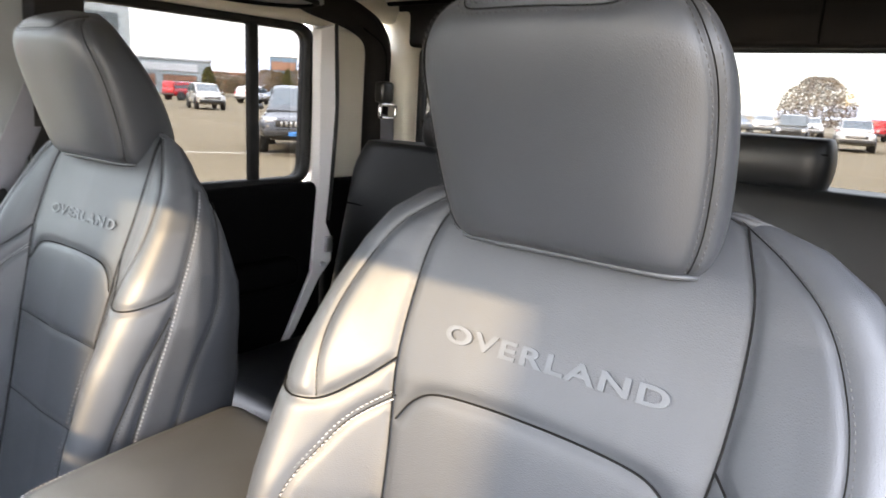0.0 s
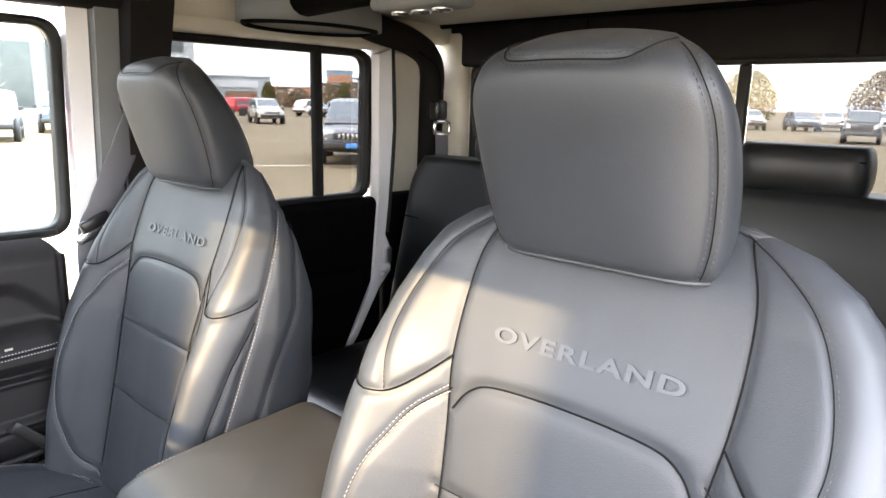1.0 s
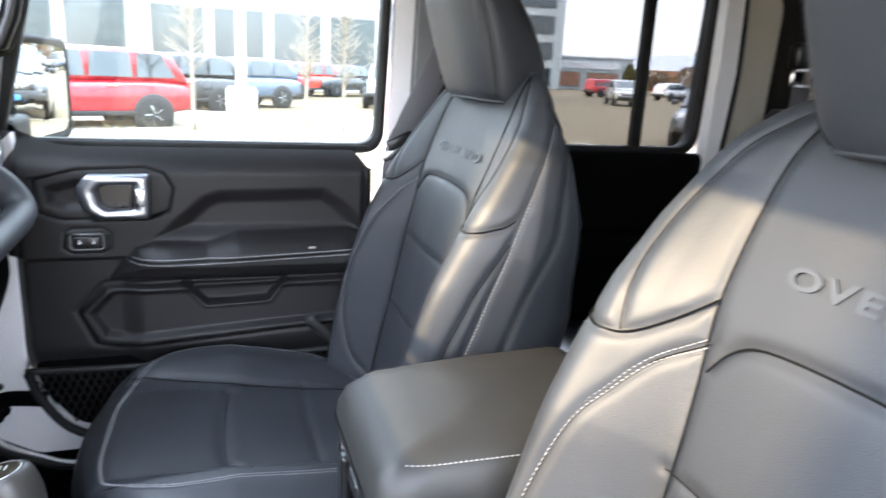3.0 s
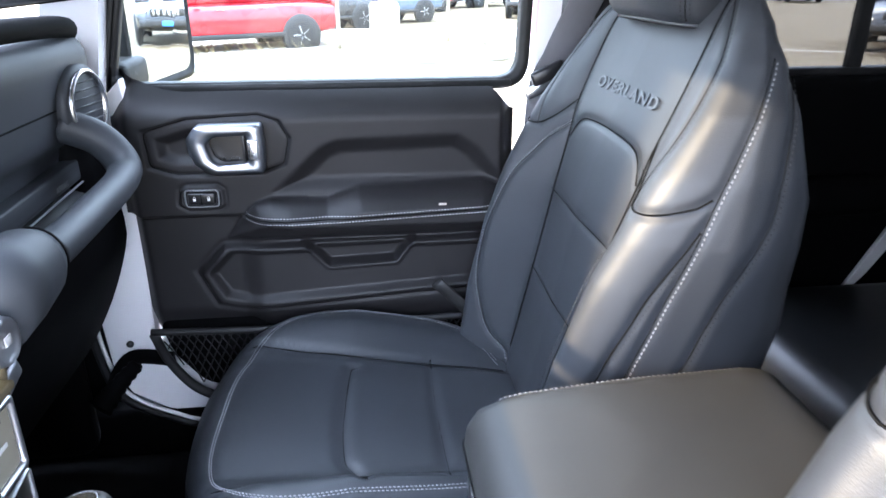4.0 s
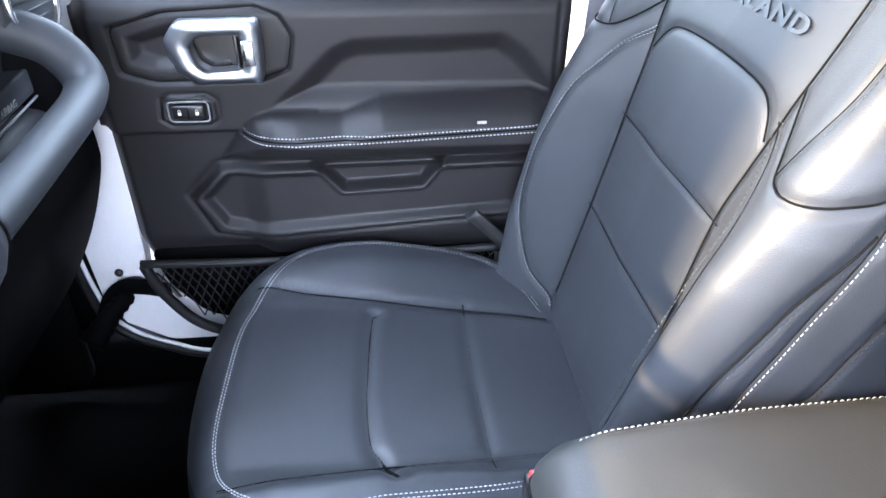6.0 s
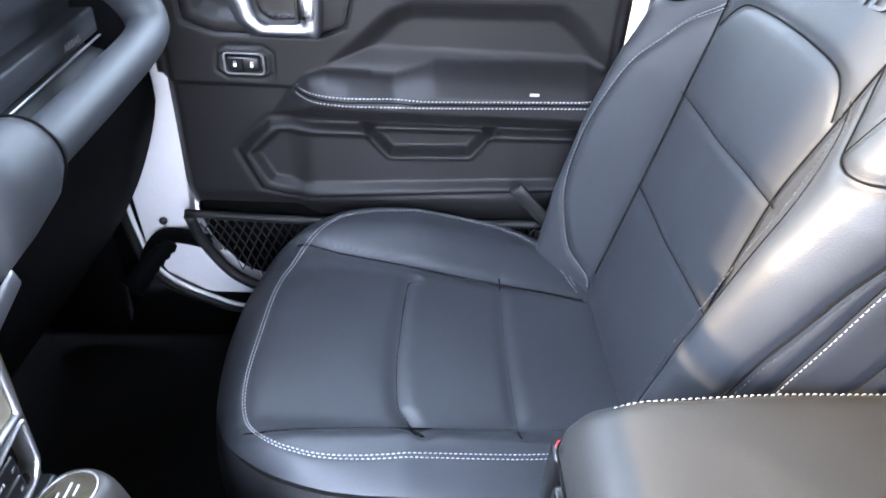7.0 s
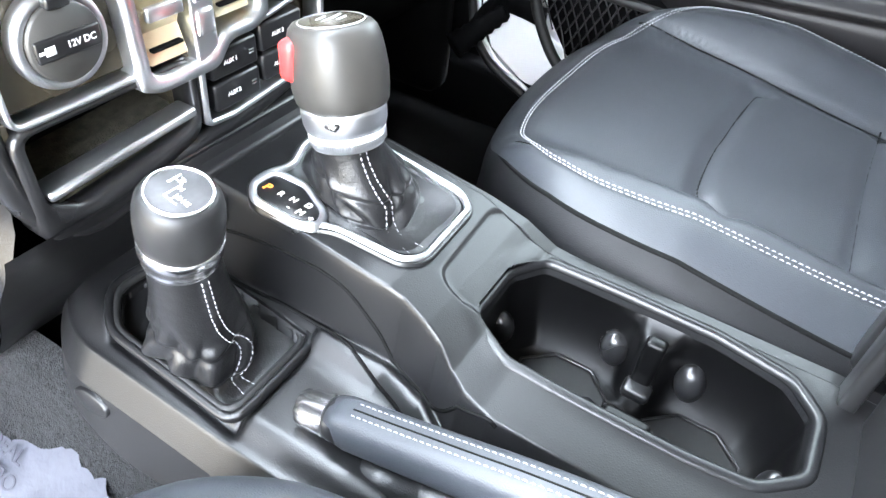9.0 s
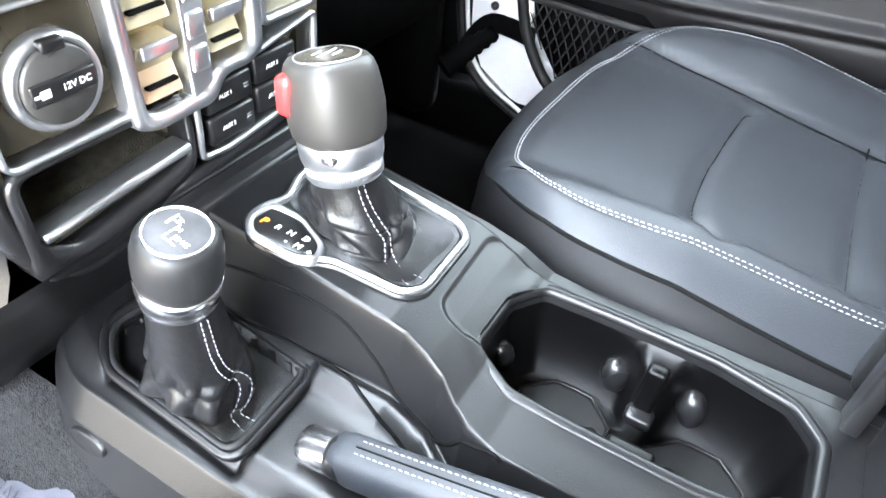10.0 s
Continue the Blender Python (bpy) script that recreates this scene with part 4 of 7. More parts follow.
def door_skin(y, z):
    x = np.full(y.shape, -0.622)
    x = x - 0.058 * np.clip((z - 1.395) / 0.055, 0, 1.05) ** 2
    x = x - 0.010 * step(0.004, -0.004, z - 1.254) * step(0.01, -0.03, y - 0.0)
    x = x - 0.015 * step(0.006, -0.024, sd_poly(y, z, RECESS))
    arm = sd_poly(y, z, ARMREST)
    x = x + 0.047 * np.sqrt(np.clip(-arm / 0.030, 0, 1)) * np.interp(y, [-0.05, 0.06, 0.4], [0.35, 0.9, 1.0])
    low = sd_poly(y, z, LOWER)
    x = x - 0.005 * np.exp(-((low + 0.002) / 0.006) ** 2)
    x = x + 0.016 * step(0.004, -0.010, low) * step(1.24, 1.19, z)
    x = x - 0.012 * step(0.006, -0.008, sd_poly(y, z, LOWER_IN)) * step(1.235, 1.20, z)
    x = x - 0.020 * step(0.003, -0.007, sd_poly(y, z, PULL)) * step(1.218, 1.208, z)
    x = x + 0.003 * np.exp(-((sd_poly(y, z, PULL) - 0.003) / 0.003) ** 2) * step(1.214, 1.204, z)
    bez = sd_poly(y, z, BEZEL)
    x = x - 0.004 * np.exp(-(bez / 0.0022) ** 2) - 0.004 * step(0.002, -0.003, bez) - 0.012 * step(-0.012, -0.03, bez) * step(0.03, -0.02, y + 0.07)
    sw = sd_poly(y, z, SWITCH)
    x = x + 0.005 * np.exp(-((sw + 0.003) / 0.0035) ** 2) - 0.003 * np.exp(-((sw - 0.002) / 0.002) ** 2)
    x = x - 0.003 * np.exp(-((z - 1.254) / 0.0022) ** 2) * step(-0.005, -0.02, y)
    x = x - 0.03 * step(1.10, 1.02, z)
    x = x - 0.03 * step(-0.165, -0.195, y) - 0.03 * step(0.385, 0.412, y)
    return x


ys, zs = np.linspace(-0.196, 0.412, 230), np.linspace(1.03, 1.452, 180)
gy, gz = np.meshgrid(ys, zs)
top = 1.440 + 0.034 * np.clip((-0.08 - gy) / 0.12, 0, 1) ** 2
gz = 1.03 + (gz - 1.03) / 0.422 * (top - 1.03)
gz = gz - 0.035 * step(0.372, 0.412, gy) * step(1.38, 1.45, gz)
part("trim_panel", grid(np.stack([door_skin(gy, gz), gy, gz], 2)), DOOR_SKIN, door, "black moulded door trim")
part("door_shell", box((-0.715, 0.11, 1.145), (0.07, 0.61, 0.53), 0.012, 2), WHITE_PAINT, door, "white painted door shell")


def door_line(pts, n=70, lift=0.0):
    s = spline(pts, n)
    return np.c_[door_skin(s[:, 0], s[:, 1]) + lift, s]


right = np.array([[1.0, 0, 0]] * 70)
mid = [(-0.010, 1.258), (0.0, 1.2555), (0.03, 1.2545), (0.15, 1.2575), (0.30, 1.264), (0.392, 1.268)]
seam_line = door_line(mid)
part("armrest_seam", tube(seam_line, 0.0011, 6), SEAM, door)
for d in (0.0042, -0.0042):
    part("stitch_line", stitches(door_line([(a, b + d) for a, b in mid]), right, wide=0.0009), THREAD, door, "pale stitching")
for name, poly in (("bezel_groove", BEZEL),):
    p = round_poly(poly, 0.012, 6)
    part(name, tube(np.c_[door_skin(p[:, 0], p[:, 1]) - 0.001, p], 0.0022, 6, True), SEAM, door)
# handle
hx = -0.607
loop = [(-0.080, 1.380), (-0.065, 1.400), (0.028, 1.401), (0.030, 1.365), (0.028, 1.328), (-0.048, 1.327), (-0.071, 1.343)]
hole = [(-0.052, 1.374), (-0.040, 1.384), (0.006, 1.385), (0.007, 1.365), (0.006, 1.344), (-0.034, 1.342), (-0.046, 1.350)]
handle = part("handle", ring_frame(round_poly(loop, 0.006, 6), round_poly(hole, 0.006, 6), "yz", hx - 0.012, hx + 0.012), HANDLE_SILVER, door, "satin silver pull handle")
part("handle_cheek", prism(round_poly([(-0.080, 1.372), (-0.064, 1.392), (-0.052, 1.380), (-0.054, 1.352), (-0.066, 1.344), (-0.080, 1.356)], 0.006), "yz", -0.628, hx + 0.004, 0.004), HANDLE_SILVER, handle)
part("handle_tab", box((hx + 0.011, 0.0150, 1.364), (0.006, 0.015, 0.030), 0.002), CHROME, handle, "bright lock tab")
part("tab_mark", box((hx + 0.0145, 0.0150, 1.365), (0.001, 0.005, 0.012), 0.0003), SATIN, handle)
part("handle_cup", prism(round_poly(hole, 0.010, 6), "yz", -0.634, -0.622), SMOOTH_BLACK, door, "dark cup behind the handle", smooth=False)
part("cup_rib", box((-0.615, 0.000, 1.364), (0.016, 0.004, 0.040), 0.001), SMOOTH_BLACK, door)
# lock switch
switch = part("lock_switch", box((-0.618, -0.072, 1.287), (0.012, 0.040, 0.018), 0.003, 3), SMOOTH_BLACK, door, "glossy black lock switch")
part("switch_frame", tube(np.array([(-0.6155, a, b) for a, b in round_poly([(-0.096, 1.274), (-0.096, 1.300), (-0.047, 1.300), (-0.047, 1.274)], 0.006)]), 0.0012, 6, True), GREY_TRIM, switch)
part("switch_split", box((-0.6117, -0.072, 1.287), (0.001, 0.0012, 0.016), 0), SEAM, switch)
for a in (-0.082, -0.061):
    part("lock_mark", box((-0.6115, a, 1.286), (0.001, 0.004, 0.004), 0.0008), LABEL_WHITE, switch, "white padlock mark")
    part("lock_shackle", tube(np.array([(-0.6115, a + 0.0016 * math.cos(t), 1.288 + 0.003 * math.sin(t)) for t in np.linspace(0, math.pi, 8)]), 0.0004, 5), LABEL_WHITE, switch)
part("scuff_mark", box((door_skin(np.array([0.292]), np.array([1.275]))[0] + 0.0006, 0.292, 1.2755), (0.0014, 0.012, 0.004), 0.0006), material("scuffed_vinyl", (0.35, 0.32, 0.28), 0.7, var=[(400, (0.2, 0.19, 0.17), 0.8)]), door, "pale scuff on the armrest")
# net pocket
net = root("net_pocket", (-0.62, 0.05, 0.95), "black mesh map pocket at the foot of the door", "net pocket")
part("backing", prism(round_poly([(-0.175, 1.070), (0.33, 1.070), (0.33, 0.93), (-0.05, 0.93), (-0.115, 0.950), (-0.16, 1.01)], 0.02), "yz", -0.652, -0.640), DARK, net)
part("hem", tube(spline([(-0.606, -0.178, 1.068), (-0.604, 0.0, 1.064), (-0.604, 0.2, 1.066), (-0.606, 0.33, 1.070)], 40), 0.006, 8), RUBBER, net, "black elastic hem")
part("rim", tube(spline([(-0.610, -0.176, 1.062), (-0.612, -0.160, 1.01), (-0.612, -0.118, 0.952), (-0.612, -0.05, 0.928), (-0.612, 0.10, 0.922)], 40), 0.008, 8), RUBBER, net)
mesh = []
for k in range(46):
    for sgn in (1, -1):
        y0 = -0.20 + k * 0.0135
        pts = np.array([(-0.614 - 0.010 * math.sin(t * math.pi), y0 + sgn * 0.055 * t, 1.060 - 0.115 * t) for t in np.linspace(0, 1, 8)])
        keep = sd_poly(pts[:, 1], pts[:, 2], [(-0.172, 1.064), (0.33, 1.066), (0.33, 0.93), (-0.05, 0.93), (-0.112, 0.955), (-0.158, 1.01)]) < 0
        if keep.sum() > 2:
            mesh.append(tube(pts[keep], 0.0012, 5))
part("netting", merge(*mesh), RUBBER, net, "black diamond netting")
# front window
o, i = window_ring(-0.185, 0.425, 1.448, 1.800, 0.035, 0.018, 0.010)
o = round_poly([(-0.222, 1.43), (-0.130, 1.815), (0.455, 1.815), (0.443, 1.43)], 0.045, 8)
i = round_poly([(-0.200, 1.448), (-0.116, 1.800), (0.436, 1.800), (0.425, 1.448)], 0.035, 8)
part("window_frame", ring_frame(o, i, "yz", -0.72, -0.690), RUBBER, door, "black rubber window frame")
pane("window_pane", -0.706, [(-0.200, 1.44), (-0.116, 1.800), (0.436, 1.800), (0.425, 1.44)], "", door)
part("vent_post", box((-0.70, -0.164, 1.60), (0.020, 0.014, 0.34), 0.004, 2, pose(0, 0, 0, -14, 0, 0)), RUBBER, door)
part("belt_seal", box((-0.695, 0.115, 1.440), (0.020, 0.60, 0.012), 0.004), RUBBER, door)
# painted jamb, weather strips and check strap
jamb = [(-0.176, 1.46), (-0.215, 1.42), (-0.212, 1.28), (-0.275, 1.116), (-0.268, 0.975), (-0.245, 0.925), (-0.19, 0.89), (-0.12, 0.868), (0.40, 0.862), (0.40, 0.94), (-0.10, 0.945), (-0.165, 0.975), (-0.190, 1.02), (-0.182, 1.24), (-0.160, 1.30)]
part("jamb_panel", prism(jamb, "yz", -0.680, -0.655, 0.002), WHITE_PAINT, None, "white painted door jamb", smooth=False, kind="structure", category="trim")
seal = np.array([(-0.650, a, b) for a, b in spline([(-0.222, 1.40), (-0.222, 1.28), (-0.286, 1.116), (-0.280, 0.972), (-0.252, 0.912), (-0.19, 0.876), (-0.12, 0.855), (0.10, 0.848)], 60)])
part("jamb_seal", tube(seal, 0.007, 8), RUBBER, None, "black rubber weather strip", kind="structure", category="trim")
part("jamb_lip", tube(seal + (0.004, 0.012, 0.009), 0.0035, 6), WHITE_PAINT, None, "white painted lip of the jamb", kind="structure", category="trim")
strap = root("check_strap", (-0.64, -0.20, 1.0), "black fabric door check strap with a bolt", "strap")
part("webbing", ribbon(spline([(-0.625, -0.155, 1.005), (-0.640, -0.200, 1.004), (-0.642, -0.232, 1.000), (-0.635, -0.262, 0.965), (-0.60, -0.275, 0.945)], 24), (0.15, 0.2, 1), 0.030, 0.004), DARK, strap)
part("boot", tube(spline([(-0.640, -0.222, 0.992), (-0.628, -0.250, 0.965), (-0.590, -0.275, 0.940)], 14), [0.010 + 0.008 * k / 13 + 0.003 * (k % 2) for k in range(14)], 10), DARK, strap, "crumpled black rubber sleeve")
part("bolt", lathe([(0.001, 0), (0.006, 0), (0.006, 0.004), (0.001, 0.006)], pose(-0.653, -0.232, 1.024, 0, 90, 0), 12), SMOOTH_BLACK, strap)

# side mirror
mirror = root("side_mirror", (-0.93, -0.19, 1.42), "white door mirror seen through the side window", "mirror")
a, b = np.array([-0.835, -0.210]), np.array([-1.035, -0.158])
u = (b - a) / np.linalg.norm(b - a)
w = np.array([u[1], -u[0]])
if w[1] < 0:
    w = -w


def mirror_loop(grow, depth, zlo, zhi):
    pts = round_poly([(-0.5 * 0.205 - grow, zlo - grow), (-0.5 * 0.205 - grow + 0.004, zhi + grow), (0.5 * 0.205 + grow, zhi + grow - 0.004), (0.5 * 0.205 + grow - 0.004, zlo - grow + 0.010)], 0.030, 7)
    c = (a + b) / 2
    return np.array([(*(c + u * p + w * depth), q) for p, q in pts])


part("housing", grid(np.stack([mirror_loop(-0.03, -0.10, 1.44, 1.58), mirror_loop(0.0, -0.085, 1.425, 1.60), mirror_loop(0.012, -0.04, 1.42, 1.605), mirror_loop(0.014, 0.0, 1.42, 1.605), mirror_loop(0.006, 0.004, 1.42, 1.605), mirror_loop(0.0, -0.002, 1.42, 1.605)]), True, True, True), RUBBER, mirror, "black mirror housing")
part("glass", grid(np.stack([mirror_loop(-0.002, 0.0002, 1.42, 1.605)[:, :], mirror_loop(-0.05, 0.0004, 1.46, 1.57), mirror_loop(-0.085, 0.0005, 1.49, 1.54)]), True, False, True), MIRROR, mirror, "bright mirror glass", smooth=False)
part("arm", box((-0.80, -0.215, 1.45), (0.12, 0.05, 0.05), 0.012, 3), RUBBER, mirror)

# passenger seat belt
belt = root("seat_belt", (-0.65, 0.50, 1.2), "dark seat belt hanging from the centre pillar", "seat belt")
part("webbing", ribbon(spline([(-0.640, 0.555, 1.655), (-0.638, 0.520, 1.58), (-0.640, 0.478, 1.49), (-0.645, 0.455, 1.42), (-0.63, 0.45, 1.20)], 40), (0, 1, 0.45), 0.048, 0.002), WEB, belt)
part("webbing_return", ribbon(spline([(-0.652, 0.560, 1.655), (-0.655, 0.55, 1.40), (-0.655, 0.54, 1.05)], 20), (0, 1, 0.1), 0.048, 0.002), WEB, belt)
part("guide_loop", box((-0.645, 0.556, 1.672), (0.022, 0.060, 0.030), 0.008, 3), SMOOTH_BLACK, belt, "black belt guide")
part("guide_bolt", lathe([(0.001, 0), (0.011, 0), (0.011, 0.008), (0.001, 0.012)], pose(-0.634, 0.556, 1.690, 0, 90, 0), 16), GREY_TRIM, belt)
part("tongue", box((-0.625, 0.448, 1.440), (0.008, 0.052, 0.018), 0.003, 2, pose(0, 0, 0, 24, 0, 0)), CHROME, belt, "chrome belt tongue")
part("tongue_grip", box((-0.626, 0.458, 1.462), (0.014, 0.054, 0.022), 0.004, 2, pose(0, 0, 0, 24, 0, 0)), SMOOTH_BLACK, belt)
# strap by the seat's outer side
tilt = root("tilt_strap", (-0.60, 0.30, 1.12), "black webbing pull strap beside the seat", "strap")
part("loop", ribbon(spline([(-0.585, 0.370, 1.059), (-0.583, 0.325, 1.099), (-0.580, 0.288, 1.139), (-0.574, 0.282, 1.146), (-0.570, 0.295, 1.134), (-0.570, 0.340, 1.086)], 30), (0.25, 0.68, 0.68), 0.020, 0.003), RUBBER, tilt)
for d in (-0.007, 0.007):
    part("stitch_line", stitches(spline([(-0.570 + d, 0.366, 1.064), (-0.570 + d, 0.330, 1.101), (-0.568 + d, 0.295, 1.136)], 30), np.array([[0.2, -0.6, 0.7]] * 30), wide=0.0009), DARK_THREAD, tilt)

# grab handle on the windshield pillar
pg = root("pillar_handle", (-0.61, -0.2, 1.6), "black angular grab handle on the windshield pillar", "grab handle")
PO = [(-0.100, 1.80), (-0.130, 1.645), (-0.150, 1.592), (-0.172, 1.574), (-0.330, 1.556), (-0.330, 1.80)]
PI = [(-0.128, 1.77), (-0.158, 1.650), (-0.170, 1.612), (-0.185, 1.602), (-0.300, 1.588), (-0.300, 1.77)]
part("frame", ring_frame(round_poly(PO, 0.012, 5), round_poly(PI, 0.010, 5), "yz", -0.640, -0.600), DARK, pg)
part("grip", tube([(-0.602, a, b) for a, b in ((-0.118, 1.74), (-0.143, 1.635), (-0.160, 1.595), (-0.20, 1.582), (-0.32, 1.568))], 0.010, 10), PLASTIC, pg)


# ---- centre console ----
console = root("centre_console", (0, 0.05, 0.80), "black centre console with cup holders and two gear levers", "console")


def deck_edge(y):
    """The driver's-side edge of the raised deck."""
    return np.interp(y, [-0.20, 0.030, 0.060, 0.085, 0.105, 0.30], [0.004, 0.004, 0.012, 0.028, 0.034, 0.036])


def deck_top(y):
    return np.interp(y, [-0.22, -0.10, 0.02, 0.05, 0.075, 0.10, 0.26, 0.30], [1.122, 1.112, 1.097, 1.090, 1.078, 1.076, 1.076, 1.074])


def low_top(y):
    return np.interp(y, [-0.22, -0.15, -0.03, 0.05, 0.12, 0.30], [1.050, 1.040, 1.036, 1.036, 1.030, 1.030])


CUPS = round_poly([(-0.026, 0.066), (-0.070, 0.066), (-0.092, 0.080), (-0.094, 0.128), (-0.094, 0.146), (-0.094, 0.155), (-0.094, 0.171), (-0.094, 0.180), (-0.094, 0.192), (-0.086, 0.236), (-0.068, 0.252), (-0.028, 0.252), (-0.010, 0.232), (-0.0065, 0.198), (-0.0064, 0.188), (-0.0063, 0.181), (-0.0063, 0.150), (-0.0064, 0.143), (-0.0065, 0.131), (-0.008, 0.095)], 0.005, 5)
# the same loop lower down, drawn in between the two cups
WAIST = round_poly([(-0.026, 0.066), (-0.070, 0.066), (-0.092, 0.080), (-0.094, 0.128), (-0.091, 0.146), (-0.077, 0.155), (-0.077, 0.171), (-0.091, 0.180), (-0.094, 0.192), (-0.086, 0.236), (-0.068, 0.252), (-0.028, 0.252), (-0.010, 0.232), (-0.0065, 0.198), (-0.021, 0.188), (-0.013, 0.181), (-0.013, 0.150), (-0.022, 0.143), (-0.0065, 0.131), (-0.008, 0.095)], 0.005, 5)
BOOT_HOLE = [(0.028, -0.148), (0.066, -0.152), (0.088, -0.126), (0.092, -0.024), (0.022, -0.026), (0.017, -0.105)]


def nose(y):
    """The console's driver-side limit, rounded off towards the dash."""
    return 0.113 - 0.055 * np.clip((-0.135 - y) / 0.08, 0, 1) ** 2


def console_skin(x, y):
    """Height of the console's top."""
    e = deck_edge(y)
    low = low_top(y) - 1.8 * np.clip(x - nose(y) + 0.012, 0, 1) ** 1.0 - 0.012 * step(0.020, 0.0, nose(y) - 0.012 - x)
    pad = low + 0.026 * step(0.060, 0.0, np.abs(x - e - 0.012) - 0.006)
    wall = step(e + 0.010, e - 0.001, x)
    z = low + (deck_top(y) - low) * wall
    ridge = np.exp(-((x - e - 0.016) / 0.010) ** 2) * 0.012 * step(0.30, 0.20, y) * step(-0.17, -0.12, y)
    z = z + ridge * (1 - wall)
    right = np.interp(y, [-0.20, 0.02, 0.06, 0.30], [-0.118, -0.112, -0.106, -0.106])
    z = z - 0.010 * step(right + 0.006, right - 0.004, x)
    rim = sd_poly(x, y, CUPS)
    z = z + 0.0008 * np.exp(-((rim - 0.006) / 0.006) ** 2)
    z = np.where(rim < -0.001, z - 0.020, z)
    boot = sd_poly(x, y, BOOT_HOLE)
    z = z - 0.006 * np.exp(-(boot / 0.004) ** 2)
    z = np.where(boot < -0.004, z - 0.05, z)
    pan = sd_poly(x, y, round_poly([(-0.030, 0.036), (-0.098, 0.032), (-0.106, 0.040), (-0.104, 0.078), (-0.020, 0.078), (-0.022, 0.046)], 0.008))
    z = z - 0.0022 * step(0.001, -0.003, pan) * step(0.072, 0.060, y) - 0.0016 * np.exp(-(pan / 0.0014) ** 2) * step(0.064, 0.054, y)
    return z


xs = np.linspace(-0.122, 0.113, 250)
yl = np.linspace(-0.215, 0.300, 420)
gx, gy = np.meshgrid(xs, yl)
gx = -0.122 + (gx + 0.122) * (nose(gy) + 0.122) / 0.235
gz = console_skin(gx, gy)
skin = np.stack([gx, gy, gz], 2)
rimsd = sd_poly(gx, gy, CUPS)
bootsd = sd_poly(gx, gy, BOOT_HOLE)
verts, faces = grid(skin)
cut = (rimsd < 0.0035) | (bootsd < -0.004)
cut = cut.reshape(-1)
faces = [f for f in faces if not all(cut[i] for i in f)]
part("top_skin", (verts, faces), PLASTIC, console, "grained black plastic console top")
for sgn, x0, zs0, low_z in ((-1, np.full(len(yl), -0.122), gz[:, 0], 0.79), (1, nose(yl), gz[:, -1], 0.945)):
    wall_rows = np.stack([np.c_[x0, yl, zs0], np.c_[x0 + sgn * 0.003, yl, zs0 - 0.012], np.c_[x0 + sgn * 0.004 + 0.012 * (sgn > 0), yl, np.full(len(yl), low_z)]])
    part("side_wall", grid(wall_rows), PLASTIC, console)
oval = np.linspace(0, 2 * math.pi, 32, endpoint=False)
part("side_cap", grid(np.array([[(0.1172 + d - 0.21 * 0.008 * k * math.sin(t), -0.128 + 0.016 * k * math.cos(t), 0.996 + 0.008 * k * math.sin(t)) for t in oval] for k, d in ((1.0, -0.004), (1.0, 0.0), (0.88, 0.0006), (0.05, 0.0006))]), True), PLASTIC, console)
# cup holders
def cup_grow(d):
    c = CUPS.mean(0)
    t = np.roll(CUPS, -1, 0) - np.roll(CUPS, 1, 0)
    n = np.c_[t[:, 1], -t[:, 0]]
    n /= np.linalg.norm(n, axis=1)[:, None] + 1e-9
    n *= np.sign(((CUPS - c) * n).sum(1).mean())
    return CUPS + n * d


part("cup_surround", grid(np.stack([np.c_[cup_grow(d), deck_top(CUPS[:, 1]) * 0 + h] for d, h in ((0.0085, 1.0740), (0.0078, 1.0772), (0.0066, 1.0784), (0.0026, 1.0787), (0.0012, 1.0779), (0.0002, 1.0755), (-0.0006, 1.0690))]), True), PLASTIC, console, "smooth raised rim round the cup holders")
wells = part("cup_well", grid(np.stack([np.c_[CUPS, np.full(len(CUPS), 1.0745)], np.c_[CUPS * 0.997 + (-0.0002, 0.0005), np.full(len(CUPS), 1.0700)], np.c_[CUPS * 0.25 + WAIST * 0.75, np.full(len(CUPS), 1.0665)], np.c_[WAIST, np.full(len(CUPS), 1.0610)], np.c_[(WAIST - (-0.05, 0.16)) * 0.92 + (-0.05, 0.16), np.full(len(CUPS), 1.004)]]), True, False, True), WELL, console, "deep cup holder well, blackened for its own shade")
for y, n in ((0.118, 8), (0.205, 8)):
    floor_poly = np.array([(-0.052 + 0.032 * math.cos(t), y + 0.034 * math.sin(t)) for t in np.linspace(0, 2 * math.pi, n, endpoint=False) + math.pi / 8])
    part("cup_mat", prism(floor_poly, "xy", 1.000, 1.012, 0.002), RUBBER, wells, "black rubber cup mat", smooth=False)
    part("mat_rim", tube(np.c_[floor_poly, np.full(n, 1.0125)], 0.0008, 6, True), SMOOTH_BLACK, wells)
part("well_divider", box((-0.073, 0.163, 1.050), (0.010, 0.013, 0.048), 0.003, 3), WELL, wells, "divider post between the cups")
part("divider_clip", box((-0.066, 0.163, 1.034), (0.014, 0.018, 0.009), 0.003, 2), SMOOTH_BLACK, wells)
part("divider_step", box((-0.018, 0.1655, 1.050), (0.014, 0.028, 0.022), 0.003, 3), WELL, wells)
for x, y, a in ((-0.089, 0.139, 40), (-0.060, 0.068, 90), (-0.090, 0.190, -20), (-0.040, 0.250, -70)):
    part("cup_gripper", lathe([(0.0098 * math.sin(t), -0.015 * math.cos(t)) for t in np.linspace(0.05, math.pi - 0.05, 12)], pose(x, y, 1.036, 10, 0, a), 16), SMOOTH_BLACK, wells, "sprung rubber cup gripper")

